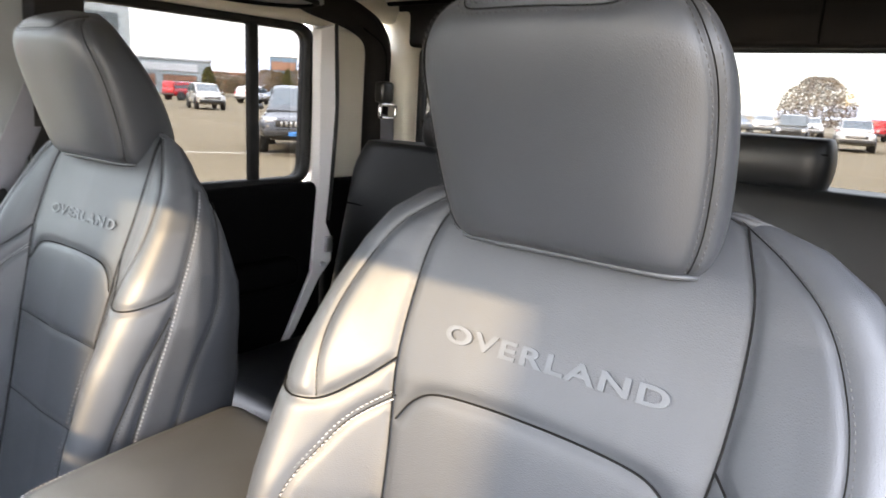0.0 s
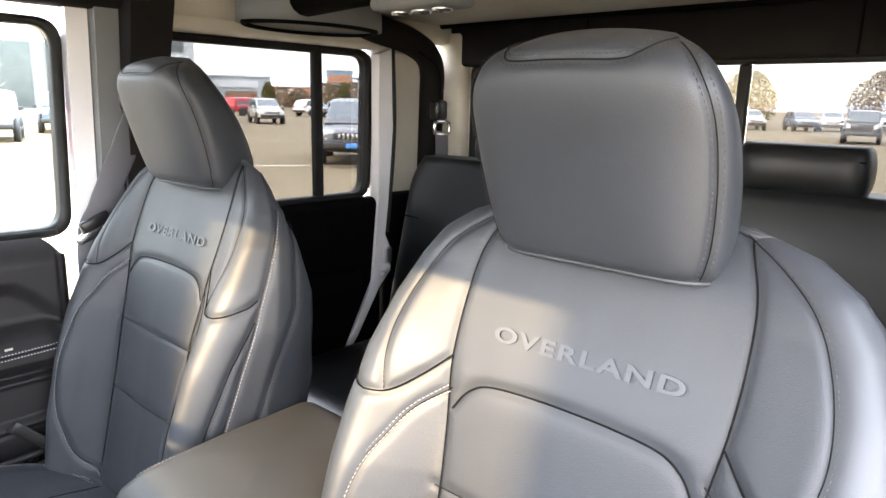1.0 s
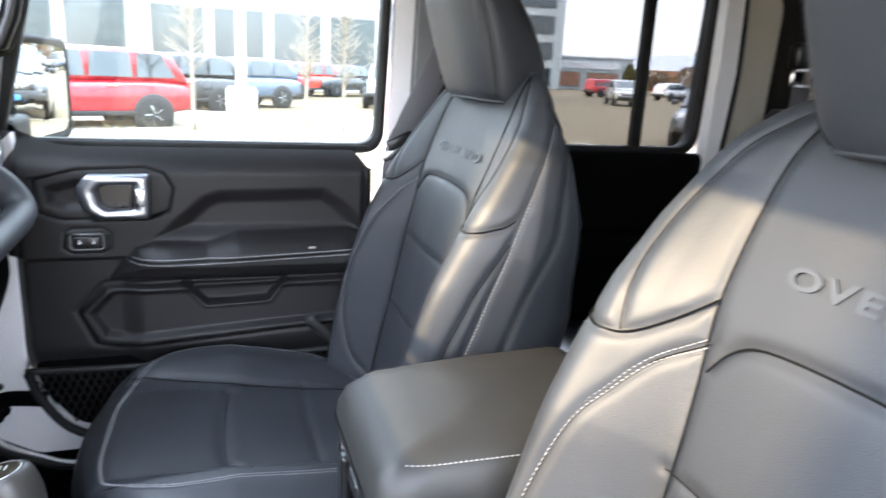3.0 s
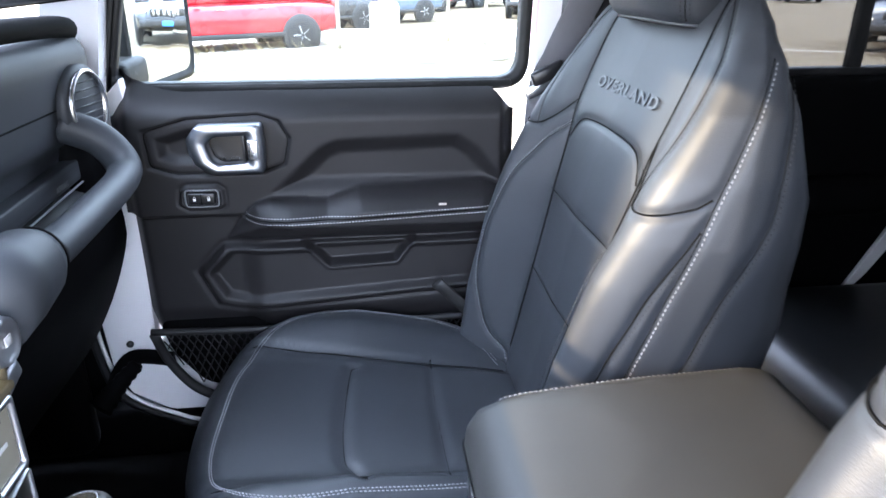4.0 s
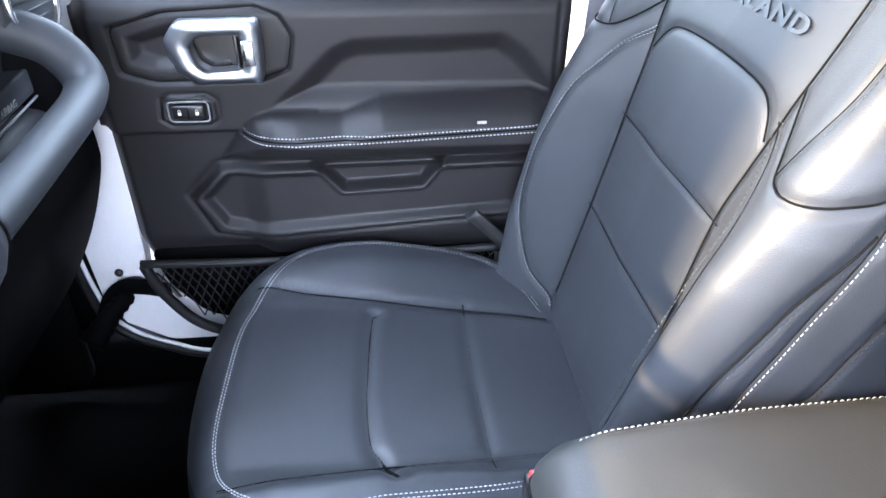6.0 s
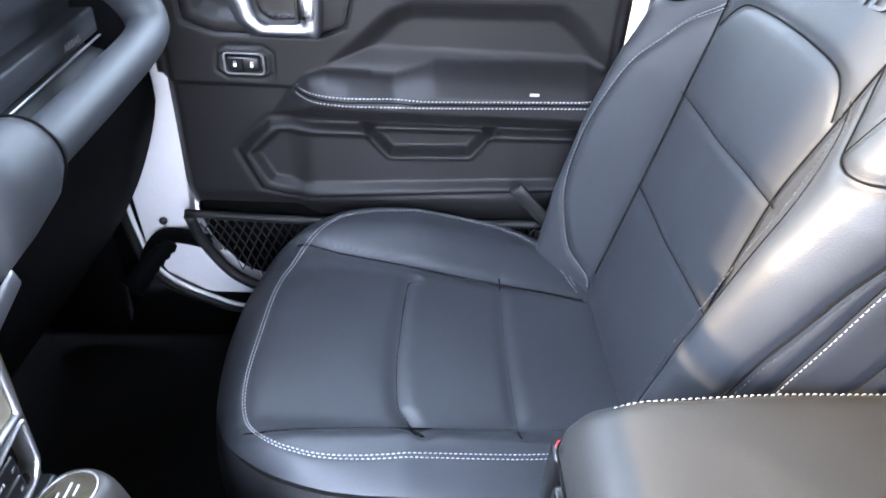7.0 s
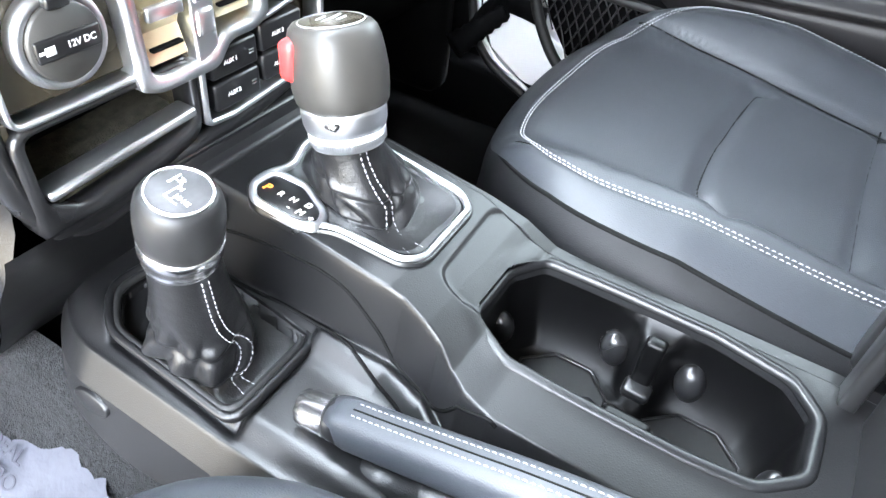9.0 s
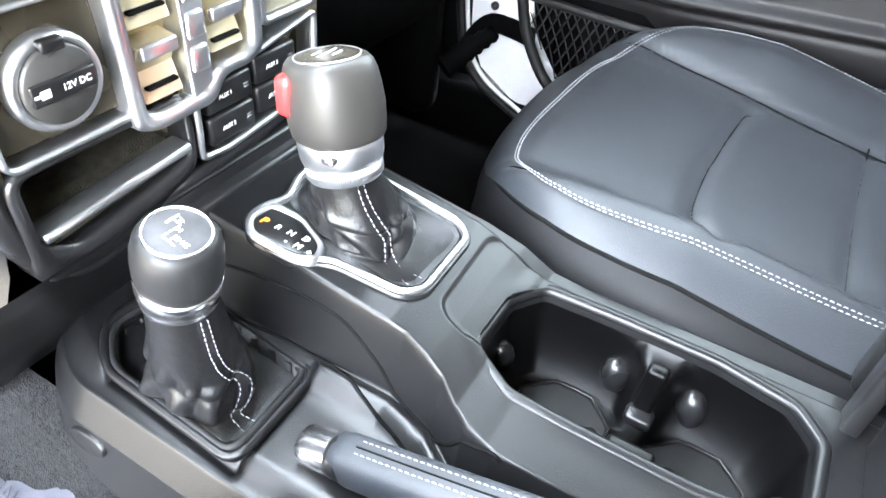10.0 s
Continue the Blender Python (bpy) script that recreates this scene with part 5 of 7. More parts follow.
# joints of the padded knee band along the deck
for pts in ([(0.010, -0.150, 1.083), (0.008, -0.093, 1.082), (0.007, -0.045, 1.084), (0.007, -0.014, 1.084), (0.0085, 0.008, 1.074), (0.011, 0.026, 1.058), (0.018, 0.048, 1.049), (0.030, 0.082, 1.060), (0.035, 0.110, 1.075)],
            [(0.018, -0.150, 1.050), (0.016, -0.083, 1.049), (0.0145, -0.045, 1.046), (0.017, -0.007, 1.048), (0.024, 0.015, 1.047), (0.033, 0.043, 1.042), (0.046, 0.080, 1.038), (0.052, 0.140, 1.037)]):
    p = spline(pts, 60)
    p[:, 2] = console_skin(p[:, 0], p[:, 1]) + 0.0002
    part("band_joint", tube(p, 0.0013, 6), SEAM, console, "dark joint of the padded band")

# shifter bezel and gear display
BEZ_OUT = [(-0.036, -0.088), (-0.060, -0.098), (-0.092, -0.094), (-0.098, -0.070), (-0.097, 0.010), (-0.086, 0.024), (-0.026, 0.026), (-0.014, 0.016), (-0.009, -0.030), (0.004, -0.048), (0.006, -0.082), (-0.006, -0.094), (-0.022, -0.094)]


def on_deck(pts, lift):
    p = np.array(pts)
    return np.c_[p, deck_top(p[:, 1]) + lift]


bez = np.array(BEZ_OUT)
outer = round_poly(BEZ_OUT, 0.008, 6)
boot_in = round_poly([(-0.040, -0.082), (-0.062, -0.091), (-0.088, -0.088), (-0.092, -0.068), (-0.091, 0.006), (-0.083, 0.017), (-0.030, 0.019), (-0.021, 0.010), (-0.021, -0.024), (-0.030, -0.040)], 0.007, 6)
shift = root("gear_lever", (-0.058, -0.035, 1.10), "automatic gear lever with satin collar and stitched leather boot", "gear lever")
def inset(poly, d):
    """A closed loop moved inwards by d."""
    p = np.array(poly)
    t = np.roll(p, -1, 0) - np.roll(p, 1, 0)
    n = np.c_[-t[:, 1], t[:, 0]] / (np.linalg.norm(t, axis=1)[:, None] + 1e-9)
    area = np.sum(p[:, 0] * np.roll(p[:, 1], -1) - p[:, 1] * np.roll(p[:, 0], -1))
    return p + n * d * (1 if area > 0 else -1)


part("boot_base", grid(np.stack([on_deck(outer, -0.006), on_deck(inset(outer, 0.001), 0.0012)]), True, False, True), BOOT_LEATHER, shift, "black leather round the boot")
part("surround_frame", grid(np.stack([on_deck(inset(outer, d), h) for d, h in ((0.0, -0.004), (0.0, 0.0034), (0.0010, 0.0046), (0.0028, 0.0048), (0.0040, 0.0040), (0.0046, 0.0010))]), True), SATIN, shift, "satin silver gear surround")
part("surround_lip", grid(np.stack([on_deck(inset(outer, -0.0016), -0.004), on_deck(inset(outer, -0.0016), 0.0022), on_deck(inset(outer, -0.0002), 0.0030), on_deck(inset(outer, 0.0004), 0.0020)]), True), SMOOTH_BLACK, shift, "black lip round the surround")
disp = round_poly([(-0.006, -0.088), (-0.022, -0.086), (-0.024, -0.066), (-0.014, -0.044), (-0.004, -0.040), (0.001, -0.052), (0.002, -0.080)], 0.0042, 5)
display = part("gear_display", grid(np.stack([on_deck(disp, 0.0020), on_deck(disp, 0.0040), on_deck(inset(disp, 0.0012), 0.0046)]), True, False, True), SMOOTH_BLACK, shift, "black gear display with lit letters")
part("display_frame", grid(np.stack([on_deck(inset(disp, d), h) for d, h in ((-0.0052, 0.0006), (-0.0046, 0.0044), (-0.0030, 0.0054), (-0.0012, 0.0054), (-0.0002, 0.0046), (0.0004, 0.0030))]), True), SATIN, display, "satin silver rim of the display")
slope = math.degrees(math.atan2(0.015, 0.12))


def deck_text(text, size, x, y, mat, name="letter"):
    m = Matrix.Translation((x, y, float(deck_top(y)) + 0.0050)) @ pose(0, 0, 0, -slope, 0, 90)
    part(name, lettering(text, size, m, 0.0002), mat, display, smooth=False)


deck_text("P", 0.0064, -0.0085, -0.081, AMBER, "lit_letter")
deck_text("R", 0.0046, -0.0095, -0.071, LIT_WHITE)
deck_text("N", 0.0046, -0.0105, -0.062, LIT_WHITE)
deck_text("D", 0.0046, -0.0125, -0.052, LIT_WHITE)
deck_text("M", 0.0050, -0.0045, -0.052, LIT_WHITE)
deck_text("-", 0.0046, -0.0035, -0.060, LIT_WHITE)
deck_text("+", 0.0046, -0.0045, -0.044, LIT_WHITE)


def boot(base, top_c, top_r, axis, name, parent, folds, seed, seam_a, slack=1.0):
    """A gathered leather boot: a flat skirt, a slack sack with diagonal creases, and a sleeve up to the collar."""
    n, m = 176, 100
    b = np.array(base)
    s = np.r_[0, np.cumsum(np.linalg.norm(np.diff(np.vstack([b, b[:1]]), axis=0), axis=1))]
    w = np.linspace(0, s[-1], n, endpoint=False)
    b = np.stack([np.interp(w, s, np.r_[b[:, k], b[0, k]]) for k in range(3)], 1)
    c = b.mean(0)
    ang = np.arctan2(b[:, 1] - c[1], b[:, 0] - c[0])
    b = b[np.argsort(ang)]
    ang = np.sort(ang)
    ax = np.array(axis) / np.linalg.norm(axis)
    e1 = np.cross([0, 1.0, 0], ax)
    e1 /= np.linalg.norm(e1)
    e2 = np.cross(ax, e1)
    t = np.array(top_c) + top_r * (np.cos(ang)[:, None] * e1 + np.sin(ang)[:, None] * e2)
    rng = np.random.default_rng(seed)
    curve = spline([(0, 0, 0), (0.12, 0.36, 0.0), (0.21, 0.70, 0.04), (0.27, 0.68, 0.09), (0.34, 0.60, 0.17), (0.44, 0.63, 0.30), (0.53, 0.78, 0.40), (0.60, 0.80, 0.47), (0.80, 0.92, 0.73), (1, 1, 1)], 200)
    cone = spline([(0, 0, 0), (0.10, 0.15, 0.0), (0.20, 0.34, 0.03), (0.32, 0.44, 0.15), (0.46, 0.52, 0.34), (0.62, 0.70, 0.56), (0.80, 0.90, 0.80), (1, 1, 1)], 200)
    # creases: start angle, twist, middle, reach, width, depth
    creases = [(rng.uniform(-math.pi, math.pi), rng.choice((-1, 1)) * rng.uniform(0.6, 2.8), rng.uniform(0.14, 0.70), rng.uniform(0.16, 0.34), rng.uniform(0.11, 0.24), rng.uniform(0.5, 1.1)) for _ in range(14)]
    rolls = [(v0, rng.uniform(0.03, 0.09), rng.uniform(0, 6.28), rng.uniform(0, 6.28)) for v0 in (0.26, 0.53)]
    mean_r = np.linalg.norm((b - c)[:, :2], axis=1).mean()
    rows = []
    for k in range(m):
        v = k / (m - 1)
        inward, rise = (slack * np.interp(v, curve[:, 0], curve[:, q]) + (1 - slack) * np.interp(v, cone[:, 0], cone[:, q]) for q in (1, 2))
        ring = b.copy()
        mix = 0.75 * float(step(0.08, 0.40, v))
        ring[:, :2] += mix * (c[:2] + mean_r * np.c_[np.cos(ang), np.sin(ang)] - ring[:, :2])
        p = ring + (t - ring) * inward
        p[:, 2] = b[:, 2] + (t[:, 2] - b[:, 2]) * rise
        radial = p - (c + (np.array(top_c) - c) * v)
        radial[:, 2] *= 0.3
        radial /= np.linalg.norm(radial, axis=1)[:, None] + 1e-9
        env = math.sin(math.pi * min(1.0, 0.04 + 0.96 * v)) ** 0.7 * (1.25 - 0.75 * v) * (1 - 0.55 * float(step(0.55, 0.8, v)))
        push = np.zeros(n)
        for a0, twist, vc, reach, wide, deep in creases:
            d = (ang - a0 - twist * (v - vc) + math.pi) % (2 * math.pi) - math.pi
            here = deep * math.exp(-((v - vc) / reach) ** 2)
            push += here * (0.75 * np.exp(-((d - 1.7 * wide) / (1.2 * wide)) ** 2) - 1.15 * np.exp(-(np.abs(d) / wide) ** 1.1))
        for v0, sway, pa, pb in rolls:
            u = v - v0 - sway * np.sin(ang + pa)
            push += (0.35 + 0.65 * np.cos((ang - pb) / 2) ** 2) * (0.7 * np.exp(-((u - 0.055) / 0.045) ** 2) - 0.8 * np.exp(-(np.abs(u) / 0.030) ** 1.4))
        push = (np.roll(push, 2) + 2 * np.roll(push, 1) + 3 * push + 2 * np.roll(push, -1) + np.roll(push, -2)) / 9
        p = p + radial * (folds * env * push)[:, None]
        rows.append(p)
    g = np.array(rows)
    part(name, grid(g, True), BOOT_LEATHER, parent, "gathered black leather boot")
    i = int(np.argmin(np.abs(ang - seam_a)))
    for d in (-3, 3):
        q = np.array([g[k, (i + d + round(11 * slack * math.exp(-((k / m - 0.42) / 0.16) ** 2))) % n] for k in range(2, m - 1)])
        for _ in range(3):
            q[1:-1] = (q[:-2] + q[1:-1] + q[2:]) / 3
        out = q - (c + (np.array(top_c) - c) * np.linspace(0, 1, len(q))[:, None])
        out[:, 2] = 0.01
        out /= np.linalg.norm(out, axis=1)[:, None]
        part("stitch_line", stitches(q + out * 0.0008, out, 0.0030, 0.0008, 0.0004), THREAD, parent, "pale stitching")
    return g


# automatic lever
ax = np.array([-0.0045, -0.0130, 0.0590])
base = on_deck(inset(boot_in, -0.001), 0.0015)
ax_n = ax / np.linalg.norm(ax)
collar_c = np.array([-0.0435, -0.0466, 1.1560])
boot(base, collar_c - ax_n * 0.006, 0.0195, ax, "boot", shift, 0.0048, 3, 1.05, 0.25)


def lever_pose(c, axis):
    return Matrix.Translation(c) @ Vector(axis).to_track_quat("Z", "Y").to_matrix().to_4x4()


lp = lever_pose(collar_c, ax)
part("collar", lathe([(0.0165, -0.012), (0.0218, -0.0105), (0.0228, -0.008), (0.0228, -0.001), (0.0238, 0.0), (0.0250, 0.004), (0.0254, 0.011), (0.0250, 0.0150), (0.020, 0.0165)], lp, 48), SATIN, shift, "knurled satin collar")
part("knurling", merge(*[tube([tuple(lp @ Vector((0.0230 * math.cos(a), 0.0230 * math.sin(a), h))) for h in (-0.0082, -0.0012)], 0.00045, 5) for a in np.linspace(0, 2 * math.pi, 110, endpoint=False)]), SATIN, shift)


def knob_shape(rows, lp, k=2.6, wx=1.0, wy=1.0, n=64):
    a = np.linspace(0, 2 * math.pi, n, endpoint=False)
    p = []
    for r, z in rows:
        p.append([tuple(lp @ Vector((r * wx * math.copysign(abs(math.cos(t)) ** (2 / k), math.cos(t)), r * wy * math.copysign(abs(math.sin(t)) ** (2 / k), math.sin(t)), z))) for t in a])
    return grid(np.array(p), True, True, True)


KNOB_GREY = material("soft_touch_knob", (0.030, 0.0285, 0.026), 0.42, spec=0.4, bump=[("cells", 1400, 0.15, 0.0003)], var=[(60, (0.036, 0.034, 0.031), 0.6)])
knob = part("knob", knob_shape([(0.0240, 0.0140), (0.0253, 0.0165), (0.0262, 0.024), (0.0266, 0.034), (0.0258, 0.044), (0.0246, 0.0520), (0.0230, 0.0570), (0.0208, 0.0596), (0.0185, 0.0602)], lp, 2.5, 1.0, 1.06), KNOB_GREY, shift, "soft grey shift knob")
part("cap", knob_shape([(0.0190, 0.0590), (0.0188, 0.0604), (0.0170, 0.0610), (0.012, 0.0613)], lp, 2.3), STACK_DARK, knob, "dark glossy knob cap")
part("cap_rim", tube(np.array([tuple(lp @ Vector((0.0186 * math.cos(t), 0.0186 * math.sin(t), 0.0603))) for t in np.linspace(0, 2 * math.pi, 48, endpoint=False)]), 0.0007, 6, True), SATIN, knob, "thin silver rim")
part("cap_badge", merge(*[box(tuple(lp @ Vector((x, y, 0.0615))), s, 0.0003, 1) for x, y, s in ((0.0, 0.0, (0.017, 0.0016, 0.0008)), (-0.004, 0.0045, (0.008, 0.0014, 0.0008)), (0.004, -0.0045, (0.008, 0.0014, 0.0008)))]), SATIN, knob)
part("release_button", box(tuple(collar_c + ax_n * 0.040 + np.array([0.0190, -0.0165, 0.0])), (0.012, 0.012, 0.024), 0.004, 3), RED, shift, "red release button")
part("collar_badge", box(tuple(lp @ Vector((0.0172, 0.0160, 0.0085))), (0.009, 0.009, 0.005), 0.002, 2), CHROME, shift)

# transfer lever
trans = root("transfer_lever", (0.055, -0.09, 1.04), "short four-wheel-drive lever with round marked cap and leather boot", "gear lever")
hole = round_poly(BOOT_HOLE, 0.012, 6)
loop = np.c_[hole, console_skin(hole[:, 0] * 0 + 0.05, hole[:, 1])]
for k, r, m in ((1.06, 0.0035, PLASTIC), (0.98, 0.0028, RUBBER)):
    cc = np.array([0.058, -0.09])
    q = cc + (hole - cc) * k
    part("boot_frame", tube(np.c_[q, low_top(q[:, 1]) + 0.003 - 0.9 * np.clip(q[:, 0] - 0.085, 0, 1) ** 1.2], r, 8, True), m, trans, "black frame round the boot")
ax2 = np.array([0.0005, 0.0120, 0.0550])
c2 = np.array([0.0695, -0.0680, 1.1260])
cc = np.array([0.058, -0.09])
q = cc + (hole - cc) * 0.93
boot(np.c_[q, low_top(q[:, 1]) - 0.006], c2 - np.array([0, 0, 0.002]), 0.0190, ax2, "boot", trans, 0.0046, 8, math.pi / 2 - 0.2)
lp2 = lever_pose(c2, ax2)
part("collar", lathe([(0.0150, -0.010), (0.0196, -0.008), (0.0206, -0.003), (0.0204, 0.001), (0.0216, 0.002), (0.0220, 0.008), (0.0214, 0.0105), (0.018, 0.0115)], lp2, 40), CHROME, trans, "chrome collar")
knob2 = part("knob", knob_shape([(0.0190, 0.006), (0.0206, 0.009), (0.0216, 0.016), (0.0219, 0.024), (0.0215, 0.0325), (0.0203, 0.0385), (0.0183, 0.0422), (0.0168, 0.0430)], lp2, 2.1), material("matte_black_knob", (0.0105, 0.0105, 0.011), 0.46, spec=0.35, bump=[("cells", 1400, 0.15, 0.0003)], var=[(60, (0.014, 0.014, 0.014), 0.6)]), trans, "matte black knob")
part("cap_ring", tube(np.array([tuple(lp2 @ Vector((0.0160 * math.cos(t), 0.0160 * math.sin(t), 0.0432))) for t in np.linspace(0, 2 * math.pi, 48, endpoint=False)]), 0.0010, 8, True), CHROME, knob2, "chrome cap ring")
part("cap_face", lathe([(0.0162, 0.0425), (0.0158, 0.0434), (0.001, 0.0436)], lp2, 40), material("grey_cap_face", (0.045, 0.045, 0.047), 0.6, spec=0.2, var=[(90, (0.08, 0.08, 0.082), 0.5)]), knob2)


def cap_bar(x0, y0, x1, y1, w=0.0009):
    return tube([tuple(lp2 @ Vector((x0, y0, 0.0438))), tuple(lp2 @ Vector((x1, y1, 0.0438)))], w * 0.38, 6)


part("shift_pattern", merge(cap_bar(-0.007, -0.006, -0.007, 0.002), cap_bar(-0.007, 0.002, 0.004, 0.002), cap_bar(0.004, 0.002, 0.004, 0.008), cap_bar(-0.007, -0.002, -0.002, -0.002), cap_bar(0.000, 0.0075, 0.008, 0.0075, 0.0014)), LABEL_WHITE, knob2, "white shift pattern")
for txt, x, y in (("2H", -0.0030, -0.0085), ("4H", -0.0030, -0.0035), ("N", 0.0015, 0.000), ("4L", 0.006, 0.004)):
    part("cap_marking", lettering(txt, 0.0026, lp2 @ pose(x, y, 0.0438, 0, 0, 90), 0.0001), LABEL_WHITE, knob2, smooth=False)

# parking brake
brake = root("parking_brake", (0.068, 0.08, 1.03), "leather-wrapped parking brake lever with chrome button", "brake lever")
bp = np.array([(0.066, 0.031, 1.051), (0.066, 0.07, 1.063), (0.066, 0.11, 1.076), (0.066, 0.16, 1.092), (0.066, 0.25, 1.114)])
bd = (bp[1] - bp[0]) / np.linalg.norm(bp[1] - bp[0])
a = np.linspace(0, 2 * math.pi, 40, endpoint=False)
side, upv = np.array([1.0, 0, 0]), np.cross([1.0, 0, 0], bd)
grip = np.array([[c + side * 0.0120 * math.copysign(abs(math.cos(t)) ** 0.6, math.cos(t)) * k + upv * 0.0140 * math.copysign(abs(math.sin(t)) ** 0.6, math.sin(t)) * k for t in a] for c, k in zip(spline(bp, 30), [0.90] + [1.0] * 29)])
part("grip", grid(grip, True, True, True), LEATHER, brake, "black leather grip")
part("button", lathe([(0.001, -0.0265), (0.0085, -0.0262), (0.0112, -0.0235), (0.0120, -0.018), (0.0122, 0.0), (0.0122, 0.004)], Matrix.Translation(bp[0]) @ Vector(bd).to_track_quat("Z", "Y").to_matrix().to_4x4(), 28), CHROME, brake, "chrome release button")
part("end_cap", lathe([(0.0122, -0.003), (0.0128, -0.001), (0.0130, 0.005)], Matrix.Translation(bp[0]) @ Vector(bd).to_track_quat("Z", "Y").to_matrix().to_4x4(), 28), SMOOTH_BLACK, brake)
mid_line = spline(bp, 60)[4:]
part("grip_seam", tube(mid_line + upv * 0.0139, 0.0006, 6), SEAM, brake)
for d in (-0.0042, 0.0042):
    part("stitch_line", stitches(mid_line + upv * 0.0141 + side * d, np.array([upv] * len(mid_line)), 0.0028, 0.0012, 0.00036), THREAD, brake, "pale stitching")
part("brake_boot", tube(spline([(0.068, 0.05, 1.018), (0.068, 0.10, 1.035), (0.068, 0.16, 1.052), (0.068, 0.25, 1.07)], 20), [0.016 + 0.002 * math.sin(k * 1.7) for k in range(20)], 14), BOOT_LEATHER, brake, "wrinkled brake boot")

# armrest lid
arm = root("console_armrest", (0, 0.40, 1.13), "padded leather console armrest with pale stitching", "armrest")


def arm_loop(grow, z, front):
    pts = [(0.096 + grow, front - 0.006 - grow), (-0.096 - grow, front - 0.006 - grow), (-0.105 - grow, front + 0.02 - grow), (-0.112 - grow, 0.40), (-0.112 - grow, 0.545 + grow), (0.112 + grow, 0.545 + grow), (0.112 + grow, 0.40), (0.105 + grow, front + 0.02 - grow)]
    p = round_poly(pts, 0.020, 8)
    return np.c_[p, z + 0.010 * (p[:, 1] - 0.25) / 0.30]


lid = np.stack([arm_loop(-0.004, 1.180, 0.268), arm_loop(0.0, 1.188, 0.266), arm_loop(0.003, 1.210, 0.264), arm_loop(0.002, 1.230, 0.265), arm_loop(-0.002, 1.246, 0.268), arm_loop(-0.009, 1.2565, 0.275), arm_loop(-0.017, 1.2630, 0.283), arm_loop(-0.028, 1.2675, 0.294), arm_loop(-0.042, 1.2705, 0.308)])
lid_mid = np.array([0.0, 0.40, 1.280])
last = lid[-1]
lid = np.concatenate([lid, [lid_mid + (last - lid_mid) * (k, k, k * k) for k in (0.85, 0.7, 0.55, 0.4, 0.25, 0.1, 0.01)]])
# warm tint put into the lid's leather in place of sunlight on it
SUN_TINTED_LID = material("sun_tinted_lid_leather", (0.022, 0.0219, 0.0206), 0.48, spec=0.32, bump=[("cells", 620, 0.25, 0.0006), ("noise", 30, 0.06, 0.004)], var=[(14, (0.019, 0.0188, 0.0178), 0.6)])
part("lid_pad", grid(lid, True, True, True), SUN_TINTED_LID, arm, "padded lid tinted warm for sunlight")
sl = arm_loop(0.0032, 1.214, 0.2640)
out = sl - np.array([0, 0.40, 0])
out[:, 2] = 0
out /= np.linalg.norm(out, axis=1)[:, None]
part("lid_seam", tube(sl, 0.0011, 6, True), SEAM, arm)
sl2 = spline(sl, 260, True)
o2 = sl2 - np.array([0, 0.40, 0])
o2[:, 2] = 0
o2 /= np.linalg.norm(o2, axis=1)[:, None]
tp = spline(arm_loop(-0.008, 1.2572, 0.274), 260, True)
for q, n in ((sl2 + (0, 0, 0.004), o2), (sl2 - (0, 0, 0.004), o2), (tp - (0, 0, 0.0012), o2 * 0.5 + (0, 0, 0.8))):
    keep = (q[:, 1] > (0.284 if q[0, 2] > 1.24 else 0.264)) & (q[:, 1] < 0.52)
    for side in (q[:, 0] > 0, q[:, 0] < 0):
        i = np.where(keep & side)[0]
        i = i[np.argsort(q[i, 1])]
        part("stitch_line", stitches(q[i], n[i], wide=0.00065), THREAD, arm, "pale stitching")
part("box_body", grid(np.stack([arm_loop(-0.006, 1.185, 0.270), arm_loop(-0.006, 1.09, 0.276), arm_loop(0.0, 0.95, 0.29), arm_loop(0.0, 0.80, 0.30)]), True), PLASTIC, arm, "grained black console box")
part("lid_latch", box((0.0, 0.262, 1.185), (0.040, 0.012, 0.018), 0.004, 3), SMOOTH_BLACK, arm)
part("box_pocket", prism(round_poly([(-0.104, 1.16), (-0.104, 1.02), (-0.085, 1.02), (-0.085, 1.16)], 0.006), "xz", 0.262, 0.272, 0.002), SMOOTH_BLACK, arm)

# belt buckle between seat and console
buck = root("belt_buckle", (-0.135, 0.25, 1.05), "black belt buckle with a red release button", "belt buckle")
part("body", box((-0.150, 0.287, 1.098), (0.020, 0.034, 0.085), 0.005, 3), SMOOTH_BLACK, buck)
part("button", box((-0.150, 0.286, 1.142), (0.014, 0.024, 0.010), 0.003, 2), RED, buck, "red release button")
part("stalk", tube([(-0.150, 0.290, 1.06), (-0.150, 0.292, 0.98), (-0.135, 0.292, 0.90)], 0.010, 10), DARK, buck)

# carpeted hump and paper mat on the driver's floor
def hump(x):
    return np.interp(x, [0.10, 0.112, 0.120, 0.134, 0.16, 0.25, 0.40, 0.72], [0.984, 0.980, 0.972, 0.948, 0.928, 0.878, 0.808, 0.793])


def paper_height(x):
    return np.interp(x, [0.10, 0.125, 0.16, 0.25, 0.40, 0.72], [0.958, 0.952, 0.930, 0.880, 0.810, 0.795])


